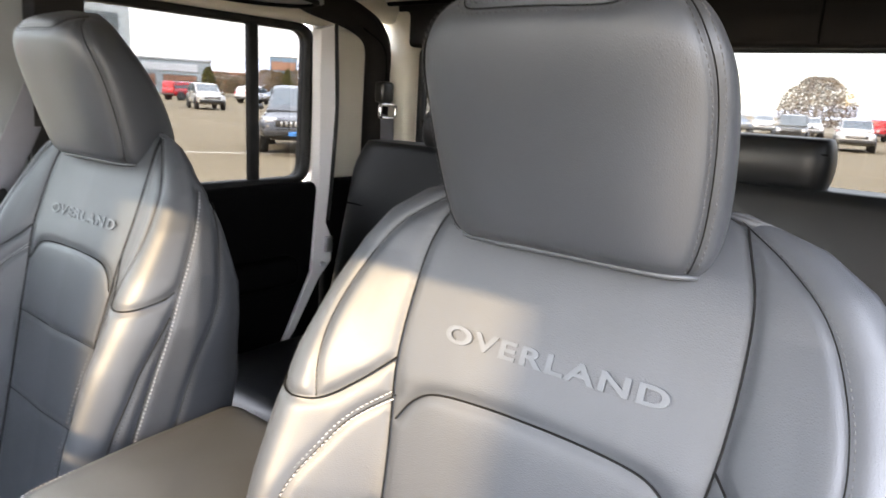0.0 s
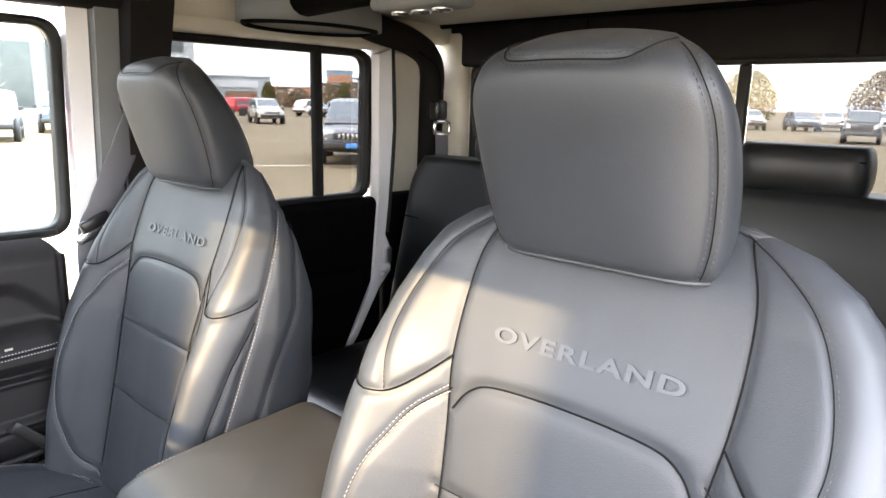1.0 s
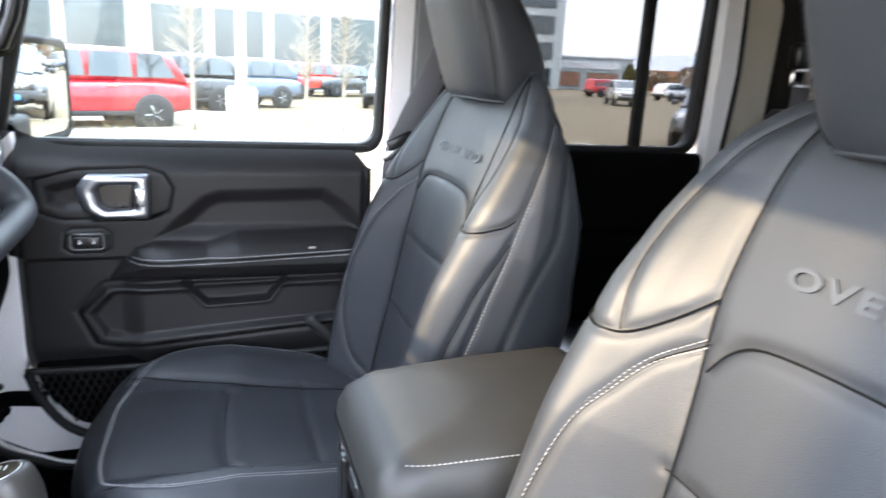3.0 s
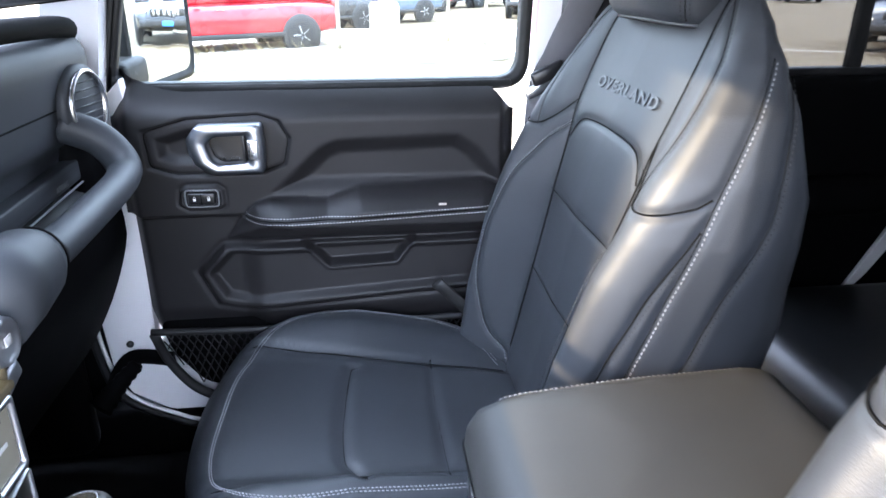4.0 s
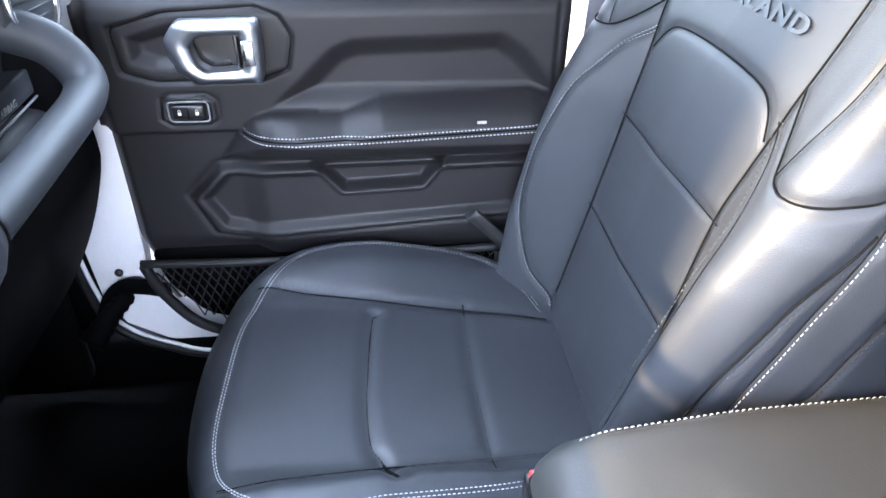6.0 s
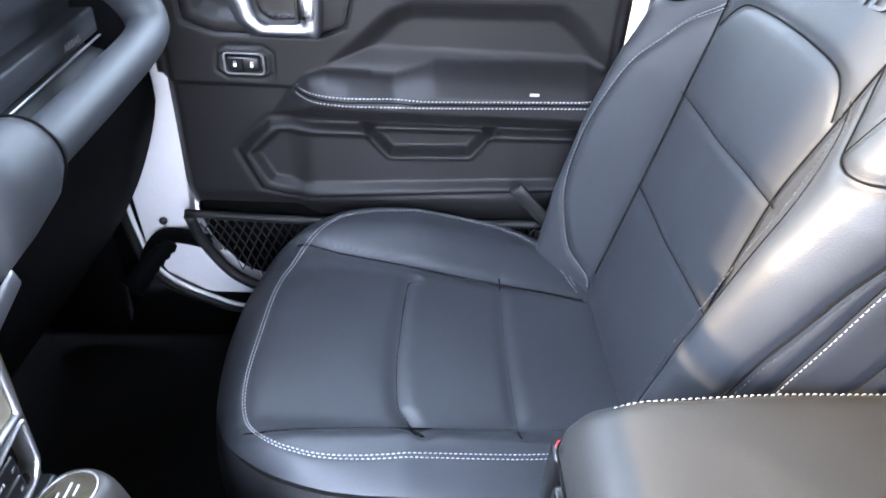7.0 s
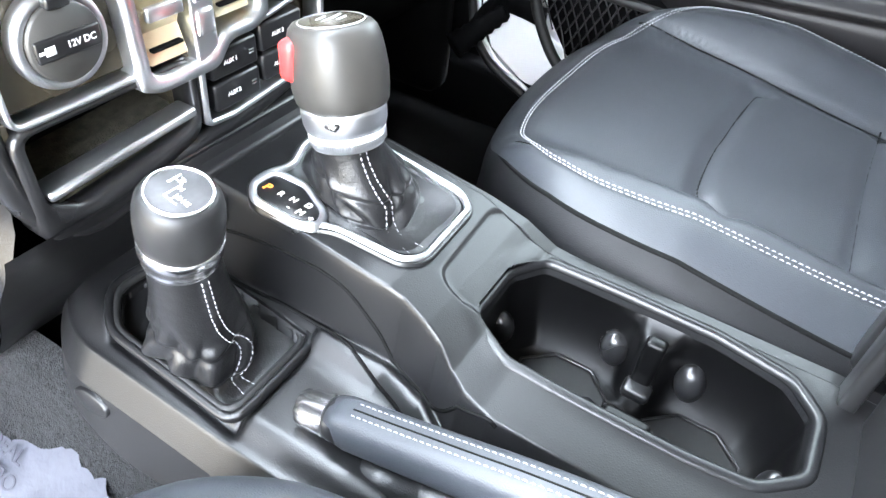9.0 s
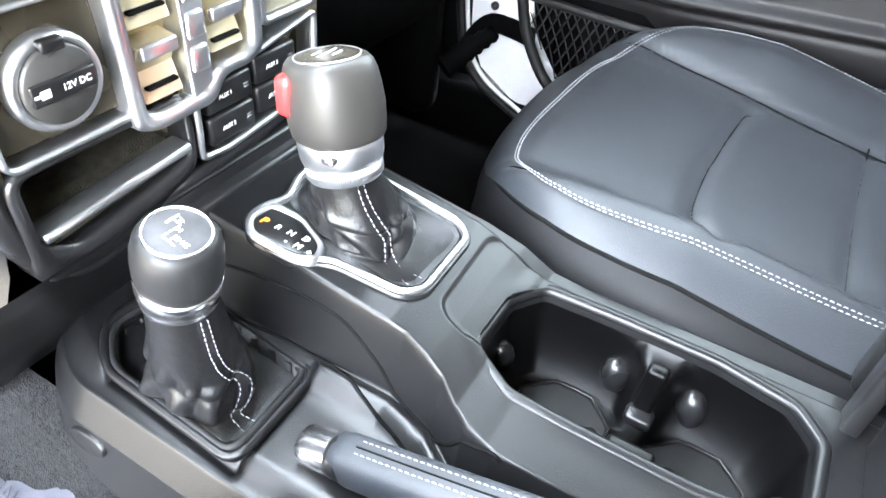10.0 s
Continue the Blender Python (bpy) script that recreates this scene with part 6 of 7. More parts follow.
hx2 = np.linspace(0.10, 0.72, 60)
hg = np.array([[(x, y, float(hump(x)) + 0.012 * float(step(-0.09, -0.17, y)) * math.exp(-((x - 0.10) / 0.04) ** 2) + 0.0015 * math.sin(37 * y + 20 * x)) for x in hx2] for y in np.linspace(-0.58, 0.30, 60)])
part("floor_hump", grid(hg), CARPET, None, "charcoal carpet rising beside the console", kind="structure", category="floor")
mat = root("paper_mat", (0.22, -0.22, 0.90), "crumpled printed paper mat with torn edge on the carpet", "floor mat")
gx, gy = np.meshgrid(np.linspace(0.0, 0.34, 70), np.linspace(-0.50, -0.04, 110))
torn = 0.134 + 0.05 * (gy + 0.22) + 0.0022 * np.sin(gy * 190) + 0.0016 * np.sin(gy * 430 + 1) + 0.003 * np.sin(gy * 61)
gx = gx + torn
gz = paper_height(gx) + 0.004 + 0.0022 * np.sin(gx * 70 + 2 * np.sin(gy * 27)) * np.sin(gy * 53) + 0.0012 * np.sin(gx * 170) * np.sin(gy * 145)
part("sheet", grid(np.stack([gx, gy, gz], 2)), PAPER, mat)


def mat_text(text, x, y):
    fall = math.degrees(math.atan2(paper_height(x + 0.01) - paper_height(x - 0.01), 0.02))
    m = Matrix.Translation((x, y, float(paper_height(x)) + 0.0078)) @ pose(0, 0, 0, 0, -fall, 0) @ pose(0, 0, 0, 0, 0, 90)
    part("print", lettering(text, 0.0105, m, 0.0002), INK, mat, "dark printed letters", smooth=False)


mat_text("DEAL", 0.1550, -0.186)
mat_text("PRO", 0.1690, -0.176)


# ---- dashboard ----
dash = root("dashboard", (-0.3, -0.30, 1.0), "black soft-touch dashboard with round vent and grab handle", "dashboard")
prof = [(-0.62, 1.44), (-0.40, 1.505), (-0.235, 1.535), (-0.205, 1.528), (-0.190, 1.505), (-0.196, 1.46), (-0.205, 1.405), (-0.222, 1.392), (-0.228, 1.36), (-0.222, 1.335), (-0.204, 1.322), (-0.188, 1.29), (-0.192, 1.23), (-0.240, 1.12), (-0.31, 1.02), (-0.42, 0.96)]
prof = spline(prof, 80)
xs = np.r_[np.linspace(-0.648, -0.60, 8), np.linspace(-0.59, -0.12, 30)]
g = np.array([[(max(x, -0.648 + 0.05 * step(1.42, 1.36, z)), y - 0.05 * np.clip((-0.585 - x) / 0.063, 0, 1) ** 2, z - 0.02 * np.clip((-0.60 - x) / 0.05, 0, 1) ** 2) for y, z in prof] for x in xs])
part("passenger_pad", grid(g), DASH_SKIN, dash, "soft dark dash skin")
part("end_cap", (lambda r: grid(np.stack([r, r * (1, 1, 1) + (0, -0.05, 0)])))(g[0]), PLASTIC, dash)
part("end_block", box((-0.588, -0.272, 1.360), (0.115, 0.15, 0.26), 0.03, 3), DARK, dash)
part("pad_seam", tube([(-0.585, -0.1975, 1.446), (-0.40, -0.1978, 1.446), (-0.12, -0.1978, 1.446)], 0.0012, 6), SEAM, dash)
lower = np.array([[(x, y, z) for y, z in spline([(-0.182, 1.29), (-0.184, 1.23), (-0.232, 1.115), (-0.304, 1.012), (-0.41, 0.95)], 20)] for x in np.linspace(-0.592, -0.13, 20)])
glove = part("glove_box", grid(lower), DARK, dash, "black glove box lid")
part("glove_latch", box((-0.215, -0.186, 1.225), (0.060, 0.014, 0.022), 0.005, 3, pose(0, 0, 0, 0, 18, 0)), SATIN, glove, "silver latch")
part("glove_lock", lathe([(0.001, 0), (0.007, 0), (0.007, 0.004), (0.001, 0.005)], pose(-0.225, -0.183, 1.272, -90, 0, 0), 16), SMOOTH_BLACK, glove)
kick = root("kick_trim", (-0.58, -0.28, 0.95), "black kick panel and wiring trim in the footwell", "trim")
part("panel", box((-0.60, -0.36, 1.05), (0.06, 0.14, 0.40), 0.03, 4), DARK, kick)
# upper storage hood
part("dash_hood", tube(spline([(-0.63, -0.225, 1.528), (-0.56, -0.200, 1.540), (-0.40, -0.196, 1.546), (-0.12, -0.196, 1.548)], 40), 0.013, 12), DARK, dash, "black lip of the dash top")
# round vent
vp = Matrix.Translation((-0.537, -0.182, 1.444)) @ pose(0, 0, 0, -90, 0, -6)
part("vent_housing", lathe([(0.030, -0.03), (0.052, -0.012), (0.053, 0.0), (0.047, 0.004)], vp, 48), DASH_SKIN, dash)
vent = part("vent_ring", lathe([(0.0400, 0.001), (0.0405, 0.006), (0.0435, 0.0095), (0.0465, 0.007), (0.047, 0.001)], vp, 56), CHROME, dash, "chrome vent ring")
part("vent_disc", lathe([(0.040, -0.004), (0.036, 0.002), (0.001, 0.003)], vp, 40), SMOOTH_BLACK, vent)
for k in range(-3, 4):
    c = vp @ Vector((0, k * 0.010, 0.003))
    half = math.sqrt(0.038**2 - (k * 0.010) ** 2)
    part("vent_slat", box(tuple(c), (half * 2, 0.006, 0.0018), 0.0006, 1, pose(0, 0, 0, 20, 0, -6)), SMOOTH_BLACK, vent)
# grab handle
gh = root("grab_handle", (-0.36, -0.14, 1.36), "thick soft-grip grab handle across the dash", "grab handle")
bar_p = spline([(-0.500, -0.205, 1.428), (-0.514, -0.165, 1.405), (-0.505, -0.138, 1.375), (-0.470, -0.130, 1.360), (-0.36, -0.128, 1.355), (-0.235, -0.128, 1.352)], 60)
part("grip", tube(bar_p, 0.0225, 20, flat=0.85), DASH_SKIN, gh)
part("bracket", grid(np.array([[(-0.235 + 0.005 * math.cos(a) * 0 + d, -0.135 + r * 1.15 * math.cos(a), 1.352 + r * 1.25 * math.sin(a)) for a in np.linspace(0, 2 * math.pi, 24, endpoint=False)] for d, r in ((0.0, 0.024), (0.02, 0.030), (0.06, 0.034), (0.105, 0.036))]), True, True, True), DASH_SKIN, gh, "wide bracket of the grab handle")
part("grip_seam", tube(np.array([(-0.235, -0.135 + 0.0285 * math.cos(a), 1.352 + 0.031 * math.sin(a)) for a in np.linspace(0, 6.28, 30)]), 0.0012, 6, True), SEAM, gh)
insert = part("insert_panel", prism(round_poly([(-0.585, 1.374), (-0.575, 1.346), (-0.16, 1.330), (-0.16, 1.358)], 0.008), "xz", -0.230, -0.207, 0.003), DASH_SKIN, dash, "grey insert with small lettering")
part("insert_text", lettering("AIRBAG", 0.0075, Matrix.Translation((-0.478, -0.2060, 1.351)) @ pose(0, 0, 0, 90, 0, 180), 0.0002), GREY_TRIM, insert, smooth=False)
part("insert_line", tube([(-0.57, -0.2065, 1.342), (-0.36, -0.2065, 1.333), (-0.16, -0.2065, 1.326)], 0.0014, 6), SATIN, insert)

# ---- centre stack ----
stack = root("centre_stack", (0, -0.14, 1.10), "silver-trimmed centre stack with window switches and power socket", "control panel")
FY = -0.124
back = prism(round_poly([(0.108, 1.190), (0.112, 1.28), (0.128, 1.36), (-0.150, 1.36), (-0.128, 1.28), (-0.120, 1.165), (-0.110, 1.140), (-0.010, 1.136), (-0.010, 1.190)], 0.004), "xz", FY - 0.05, FY - 0.016, 0.004)
part("carrier", back, STACK_DARK, stack, "dark panel carrier in a sunlight-warmed tint", smooth=False)
part("carrier_rim", tube(np.array([(x, FY - 0.012, z) for x, z in spline([(0.0, 1.36), (-0.152, 1.36), (-0.142, 1.32), (-0.130, 1.28), (-0.126, 1.22), (-0.122, 1.165)], 40)]), 0.0065, 10), STACK_FACE, stack, "edge trim in a sunlight-gold tint")
part("carrier_edge", tube(np.array([(x, FY - 0.010, z) for x, z in spline([(0.128, 1.36), (0.118, 1.28), (0.112, 1.20), (0.108, 1.155), (0.094, 1.128), (0.070, 1.116), (0.020, 1.126), (-0.05, 1.132), (-0.116, 1.146)], 60)]), 0.0075, 10), SMOOTH_BLACK, stack, "black rounded surround")


def side_row(z):
    """One level of the stack's side, from its rear edge forwards."""
    y0 = np.interp(z, [0.90, 1.000, 1.036, 1.060, 1.086, 1.112, 1.128], [-0.300, -0.205, -0.178, -0.166, -0.150, -0.132, FY - 0.012])
    return [(0.1295 - 0.0175 * math.exp(-(y0 - y) / 0.012) * step(1.10, 1.14, z), y, z) for y in np.linspace(y0, -0.42, 24)]


side_p = np.array([side_row(z) for z in np.linspace(0.90, 1.40, 40)])
foot = spline([(-0.124, 1.128), (-0.132, 1.112), (-0.150, 1.086), (-0.166, 1.060), (-0.178, 1.036), (-0.205, 1.000), (-0.300, 0.900)], 28)
part("stack_foot", grid(np.array([[(x, y, z) for y, z in foot] for x in np.linspace(-0.116, 0.129, 12)])), PLASTIC, stack, "black sloping foot of the stack")
part("tunnel_side", grid(side_p), PLASTIC, stack, "grained black side of the centre stack")


def plate(name, poly, y0, y1, mat, parent, r=0.005, bevel=0.0015, label=""):
    return part(name, prism(round_poly(poly, r, 5), "xz", min(y0, y1), max(y0, y1), bevel), mat, parent, label, smooth=False)


def frame_plate(name, outer, inner, r_o, r_i, y0, y1, mat, parent, label=""):
    return part(name, ring_frame(round_poly(outer, r_o, 6), round_poly(inner, r_i, 6), "xz", y0, y1), mat, parent, label)


# power socket panel
frame_plate("socket_frame", [(0.103, 1.188), (0.103, 1.261), (0.033, 1.261), (0.028, 1.188)], [(0.1005, 1.191), (0.1005, 1.2585), (0.0355, 1.2585), (0.0305, 1.191)], 0.008, 0.006, FY - 0.016, FY, SATIN, stack, "silver frame of the socket panel")
plate("socket_panel", [(0.099, 1.193), (0.099, 1.257), (0.036, 1.257), (0.031, 1.193)], FY - 0.016, FY - 0.008, STACK_DARK, stack)
sp = Matrix.Translation((0.066, FY - 0.008, 1.222)) @ pose(0, 0, 0, -90, 0, 0)
socket = part("power_socket", lathe([(0.0235, 0), (0.0240, 0.005), (0.0225, 0.0085), (0.0195, 0.0085), (0.0185, 0.006)], sp, 48), SATIN, stack, "silver ring of the power socket")
part("socket_cap", lathe([(0.0190, 0.005), (0.0190, 0.0095), (0.0180, 0.0108), (0.001, 0.0110)], sp, 44), material("socket_cap_plastic", (0.030, 0.029, 0.027), 0.4, bump=[("noise", 400, 0.1, 0.0004)], var=[(60, (0.040, 0.039, 0.036), 0.5)]), socket, "round plastic socket cap")
part("cap_hinge", box((0.066, FY + 0.002, 1.2415), (0.012, 0.006, 0.006), 0.0015), SMOOTH_BLACK, socket)
part("cap_bar", box((0.066, FY + 0.0035, 1.222), (0.033, 0.0025, 0.0105), 0.001), SMOOTH_BLACK, socket)
part("cap_text", lettering("12V DC", 0.0033, Matrix.Translation((0.0600, FY + 0.0048, 1.222)) @ pose(0, 0, 0, 90, 0, 180), 0.0001), LABEL_WHITE, socket, smooth=False)
part("cap_plug_mark", merge(box((0.0760, FY + 0.0048, 1.222), (0.005, 0.0004, 0.0040), 0.0001), box((0.0795, FY + 0.0048, 1.222), (0.004, 0.0004, 0.0014), 0.0001)), LABEL_WHITE, socket)
# window switches
frame_plate("switch_frame", [(0.034, 1.181), (0.036, 1.278), (-0.064, 1.278), (-0.064, 1.196), (-0.052, 1.190), (-0.030, 1.190), (-0.020, 1.177), (0.022, 1.177)], [(0.026, 1.190), (0.028, 1.270), (-0.056, 1.270), (-0.056, 1.203), (-0.048, 1.198), (-0.028, 1.198), (-0.016, 1.186), (0.018, 1.186)], 0.006, 0.005, FY - 0.016, FY + 0.004, SATIN, stack, "silver frame round the window switches")
plate("switch_back", [(0.028, 1.185), (0.030, 1.272), (-0.058, 1.272), (-0.058, 1.20), (-0.02, 1.186)], FY - 0.016, FY - 0.012, STACK_FACE, stack)
plate("switch_spine", [(-0.006, 1.183), (-0.006, 1.272), (-0.022, 1.272), (-0.022, 1.190)], FY - 0.014, FY + 0.003, SATIN, stack, 0.003)
for x, w, zc, h in ((0.011, 0.028, 1.249, 0.034), (0.010, 0.026, 1.208, 0.034), (-0.039, 0.026, 1.251, 0.032), (-0.039, 0.026, 1.217, 0.028)):
    sw = part("window_switch", prism([(FY - 0.013, zc - h / 2), (FY - 0.001, zc - h / 2 + 0.001), (FY - 0.006, zc), (FY + 0.001, zc + h / 2 - 0.002), (FY - 0.013, zc + h / 2)], "yz", x - w / 2, x + w / 2, 0.001), SWITCH_FACE, stack, "rocker window switch", smooth=False)
    part("switch_lip", box((x, FY + 0.001, zc + h / 2 - 0.005), (w * 0.9, 0.004, 0.008), 0.0012), SATIN, sw)
    part("switch_groove", box((x, FY - 0.002, zc - h / 4), (w * 0.8, 0.004, 0.002), 0.0006), SEAM, sw)
for zc in (1.207, 1.226, 1.246):
    part("lock_button", box((-0.014, FY + 0.003, zc), (0.012, 0.004, 0.015), 0.002, 2), SATIN, stack, "silver lock button")
# media port lid
frame_plate("port_frame", [(-0.067, 1.206), (-0.067, 1.277), (-0.121, 1.277), (-0.119, 1.206)], [(-0.071, 1.211), (-0.071, 1.272), (-0.117, 1.272), (-0.115, 1.211)], 0.005, 0.004, FY - 0.016, FY + 0.001, SATIN, stack)
lid = plate("port_lid", [(-0.071, 1.211), (-0.071, 1.272), (-0.117, 1.272), (-0.115, 1.211)], FY - 0.016, FY - 0.003, material("pale_port_lid", (0.22, 0.20, 0.15), 0.4, bump=[("noise", 500, 0.08, 0.0004)], var=[(40, (0.26, 0.24, 0.18), 0.6)]), stack, label="bronze lid of the media port")
part("lid_mark", box((-0.092, FY - 0.0025, 1.240), (0.020, 0.001, 0.004), 0.0003), LABEL_WHITE, lid)
part("lid_notch", box((-0.090, FY - 0.0025, 1.264), (0.022, 0.001, 0.005), 0.0003), SEAM, lid)
# auxiliary switch bank
frame_plate("aux_frame", [(-0.006, 1.140), (-0.008, 1.192), (-0.064, 1.194), (-0.120, 1.203), (-0.118, 1.158), (-0.108, 1.146), (-0.03, 1.138)], [(-0.010, 1.1435), (-0.012, 1.189), (-0.064, 1.191), (-0.1165, 1.200), (-0.115, 1.158), (-0.106, 1.1485), (-0.03, 1.1415)], 0.006, 0.004, FY - 0.016, FY, SATIN, stack, "silver frame of the switch bank")
for text, x, z in (("AUX 1", -0.036, 1.1755), ("AUX 3", -0.078, 1.1795), ("AUX 2", -0.036, 1.1545), ("AUX 4", -0.078, 1.1590)):
    sw = part("aux_switch", box((x, FY - 0.008, z), (0.0385, 0.014, 0.0185), 0.002, 2), SMOOTH_BLACK, stack, "black auxiliary switch")
    part("switch_text", lettering(text, 0.0028, Matrix.Translation((x + 0.004, FY - 0.0008, z)) @ pose(0, 0, 0, 90, 0, 180), 0.0001), LABEL_WHITE, sw, "white marking", smooth=False)
    part("indicator", merge(*[box((x - 0.0135, FY - 0.0008, z + d), (0.004, 0.0004, 0.0007), 0) for d in (-0.0010, 0.0010)]), GREY_TRIM, sw)
# storage pocket
frame_plate("pocket_lip", [(0.106, 1.120), (0.106, 1.188), (-0.006, 1.188), (-0.004, 1.138), (0.020, 1.130), (0.070, 1.116)], [(0.098, 1.146), (0.099, 1.184), (-0.001, 1.184), (-0.001, 1.150), (0.020, 1.144), (0.080, 1.134)], 0.012, 0.007, FY - 0.02, FY - 0.001, SMOOTH_BLACK, stack, "black lip of the storage slot")
part("pocket_floor", grid(np.array([[(x, FY - 0.004, 1.150 - 0.10 * (x)) for x in np.linspace(-0.001, 0.098, 10)], [(x, FY - 0.05, 1.154 - 0.06 * x) for x in np.linspace(-0.001, 0.098, 10)]])), FELT, stack, "felt floor of the storage slot")
part("pocket_back", box((0.049, FY - 0.060, 1.165), (0.114, 0.006, 0.06), 0.001), DARK, stack)
for x in (-0.006, 0.104):
    part("pocket_wall", box((x, FY - 0.034, 1.166), (0.006, 0.056, 0.052), 0.001), STACK_DARK, stack)
part("pocket_shelf", box((0.048, FY - 0.008, 1.1515), (0.098, 0.016, 0.006), 0.002, 2, pose(0, 0, 0, 0, 4, 0)), SATIN, stack, "bright front edge of the slot")
part("pocket_roof", box((0.048, FY - 0.034, 1.186), (0.100, 0.060, 0.004), 0.001), SMOOTH_BLACK, stack)
# climate panel and knob above
plate("climate_panel", [(0.110, 1.288), (0.118, 1.352), (-0.146, 1.352), (-0.124, 1.288)], FY - 0.016, FY - 0.008, STACK_FACE, stack, 0.01, label="climate panel in a sunlight-gold tint")
plate("climate_rim", [(0.112, 1.280), (0.112, 1.288), (-0.126, 1.288), (-0.126, 1.280)], FY - 0.016, FY + 0.003, STACK_FACE, stack, 0.003)
kp = Matrix.Translation((-0.112, FY - 0.006, 1.330)) @ pose(0, 0, 0, -90, 0, 0)
knob3 = part("climate_knob", lathe([(0.0215, 0), (0.0215, 0.012), (0.0200, 0.020), (0.0175, 0.022), (0.016, 0.020), (0.001, 0.020)], kp, 40), SATIN, stack, "silver climate knob")
part("knob_base", lathe([(0.026, -0.002), (0.026, 0.004), (0.020, 0.005)], kp, 40), SMOOTH_BLACK, knob3)
part("knob_mark", box((-0.112, FY + 0.0148, 1.331), (0.010, 0.001, 0.008), 0.0002), LABEL_WHITE, knob3)
for x in (-0.06, -0.02, 0.02, 0.06):
    b = part("climate_button", box((x, FY - 0.006, 1.334), (0.036, 0.008, 0.020), 0.002, 2), SMOOTH_BLACK, stack, "dark climate button")
    part("button_mark", box((x, FY - 0.0015, 1.334), (0.010, 0.0006, 0.006), 0.0002), LABEL_WHITE, b)
for x in (-0.075, -0.04, 0.0, 0.04):
    part("icon_mark", box((x, FY - 0.0075, 1.302), (0.009, 0.0006, 0.006), 0.0002), LABEL_WHITE, stack, "white climate symbol")
# stepped ledges between stack and shifter
for k, (y, z, w) in enumerate(((-0.140, 1.128, 0.078), (-0.130, 1.118, 0.075), (-0.118, 1.108, 0.072))):
    part("ledge", box((-0.05, y, z - 0.012), (2 * w, 0.030, 0.024), 0.004, 3), SMOOTH_BLACK, stack)
# upper dash centre and driver's side, out of the way of the view
slab("dash_centre", (0.0, -0.36, 1.40), (0.26, 0.32, 0.24), DARK, "dark centre of the dashboard", 0.02, "dashboard")
slab("dash_driver", (0.40, -0.40, 1.33), (0.52, 0.34, 0.34), DARK, "dark driver's side of the dashboard", 0.03, "dashboard")
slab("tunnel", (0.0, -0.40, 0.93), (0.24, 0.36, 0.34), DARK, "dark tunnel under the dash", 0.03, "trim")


# ---- the lot outside ----
ASPHALT = material("worn_asphalt", (0.150, 0.114, 0.060), 0.9, bump=[("noise", 60, 0.4, 0.01)], var=[(0.25, (0.180, 0.138, 0.076), 0.8), (30, (0.11, 0.085, 0.05), 0.5)])
CONCRETE = material("pale_concrete", (0.50, 0.48, 0.45), 0.85, bump=[("noise", 30, 0.3, 0.01)], var=[(1.2, (0.42, 0.40, 0.37), 0.7)])
BED = material("gravel_bed", (0.34, 0.31, 0.25), 0.95, bump=[("noise", 12, 0.8, 0.05)], var=[(4, (0.50, 0.47, 0.42), 0.8), (25, (0.18, 0.15, 0.10), 0.6)])
DRY_GRASS = material("dry_grass", (0.34, 0.27, 0.13), 0.9, spec=0.05, var=[(9, (0.24, 0.19, 0.09), 0.7)])
BARK = material("pale_bark", (0.32, 0.28, 0.23), 0.9, bump=[("noise", 40, 0.5, 0.01)], var=[(12, (0.22, 0.19, 0.15), 0.7)])
WILLOW = material("yellow_foliage", (0.13, 0.12, 0.045), 0.8, spec=0.05, var=[(3, (0.09, 0.09, 0.035), 0.8)])
EVERGREEN = material("dark_evergreen", (0.06, 0.08, 0.04), 0.85, spec=0.05, var=[(3, (0.09, 0.10, 0.05), 0.8)])
TYRE = material("tyre_rubber", (0.02, 0.02, 0.02), 0.8, bump=[("noise", 60, 0.3, 0.005)], var=[(10, (0.03, 0.03, 0.03), 0.5)])
ALLOY = material("alloy_rim", (0.60, 0.60, 0.61), 0.3, metal=0.9, var=[(20, (0.5, 0.5, 0.5), 0.5)])
CAR_GLASS = material("dark_car_glass", (0.03, 0.045, 0.055), 0.08, spec=0.9, coat=0.5, var=[(2, (0.06, 0.08, 0.09), 0.6)])
CAR_TRIM = material("car_black_trim", (0.02, 0.02, 0.02), 0.5, var=[(6, (0.03, 0.03, 0.03), 0.5)])
LAMP = material("clear_headlamp", (0.70, 0.72, 0.75), 0.15, metal=0.4, var=[(30, (0.6, 0.6, 0.6), 0.5)])
TAIL = material("red_tail_lamp", (0.45, 0.02, 0.02), 0.2, coat=0.6, var=[(30, (0.35, 0.02, 0.02), 0.5)])
PLATE_BLUE = material("blue_plate", (0.05, 0.22, 0.60), 0.5, var=[(30, (0.06, 0.26, 0.66), 0.5)])


STUCCO, BRICK, TEAL, STEEL = (material("white_stucco", (0.74, 0.74, 0.74), 0.8, bump=[("noise", 6, 0.1, 0.01)], var=[(0.6, (0.68, 0.68, 0.69), 0.6)]), material("brown_brick", (0.34, 0.18, 0.12), 0.9, bump=[("noise", 8, 0.3, 0.02)], var=[(1.5, (0.28, 0.15, 0.10), 0.7)]),
                               material("grey_cladding", (0.42, 0.46, 0.47), 0.7, var=[(0.5, (0.36, 0.40, 0.41), 0.6)]), material("blue_glass_front", (0.10, 0.20, 0.30), 0.15, spec=0.8, var=[(0.4, (0.16, 0.28, 0.40), 0.6)]))


def paint(name, c):
    return material(name, c, 0.28, coat=0.9, bump=[("noise", 3, 0.01, 0.01)], var=[(2.0, tuple(k * 0.88 for k in c), 0.5)])


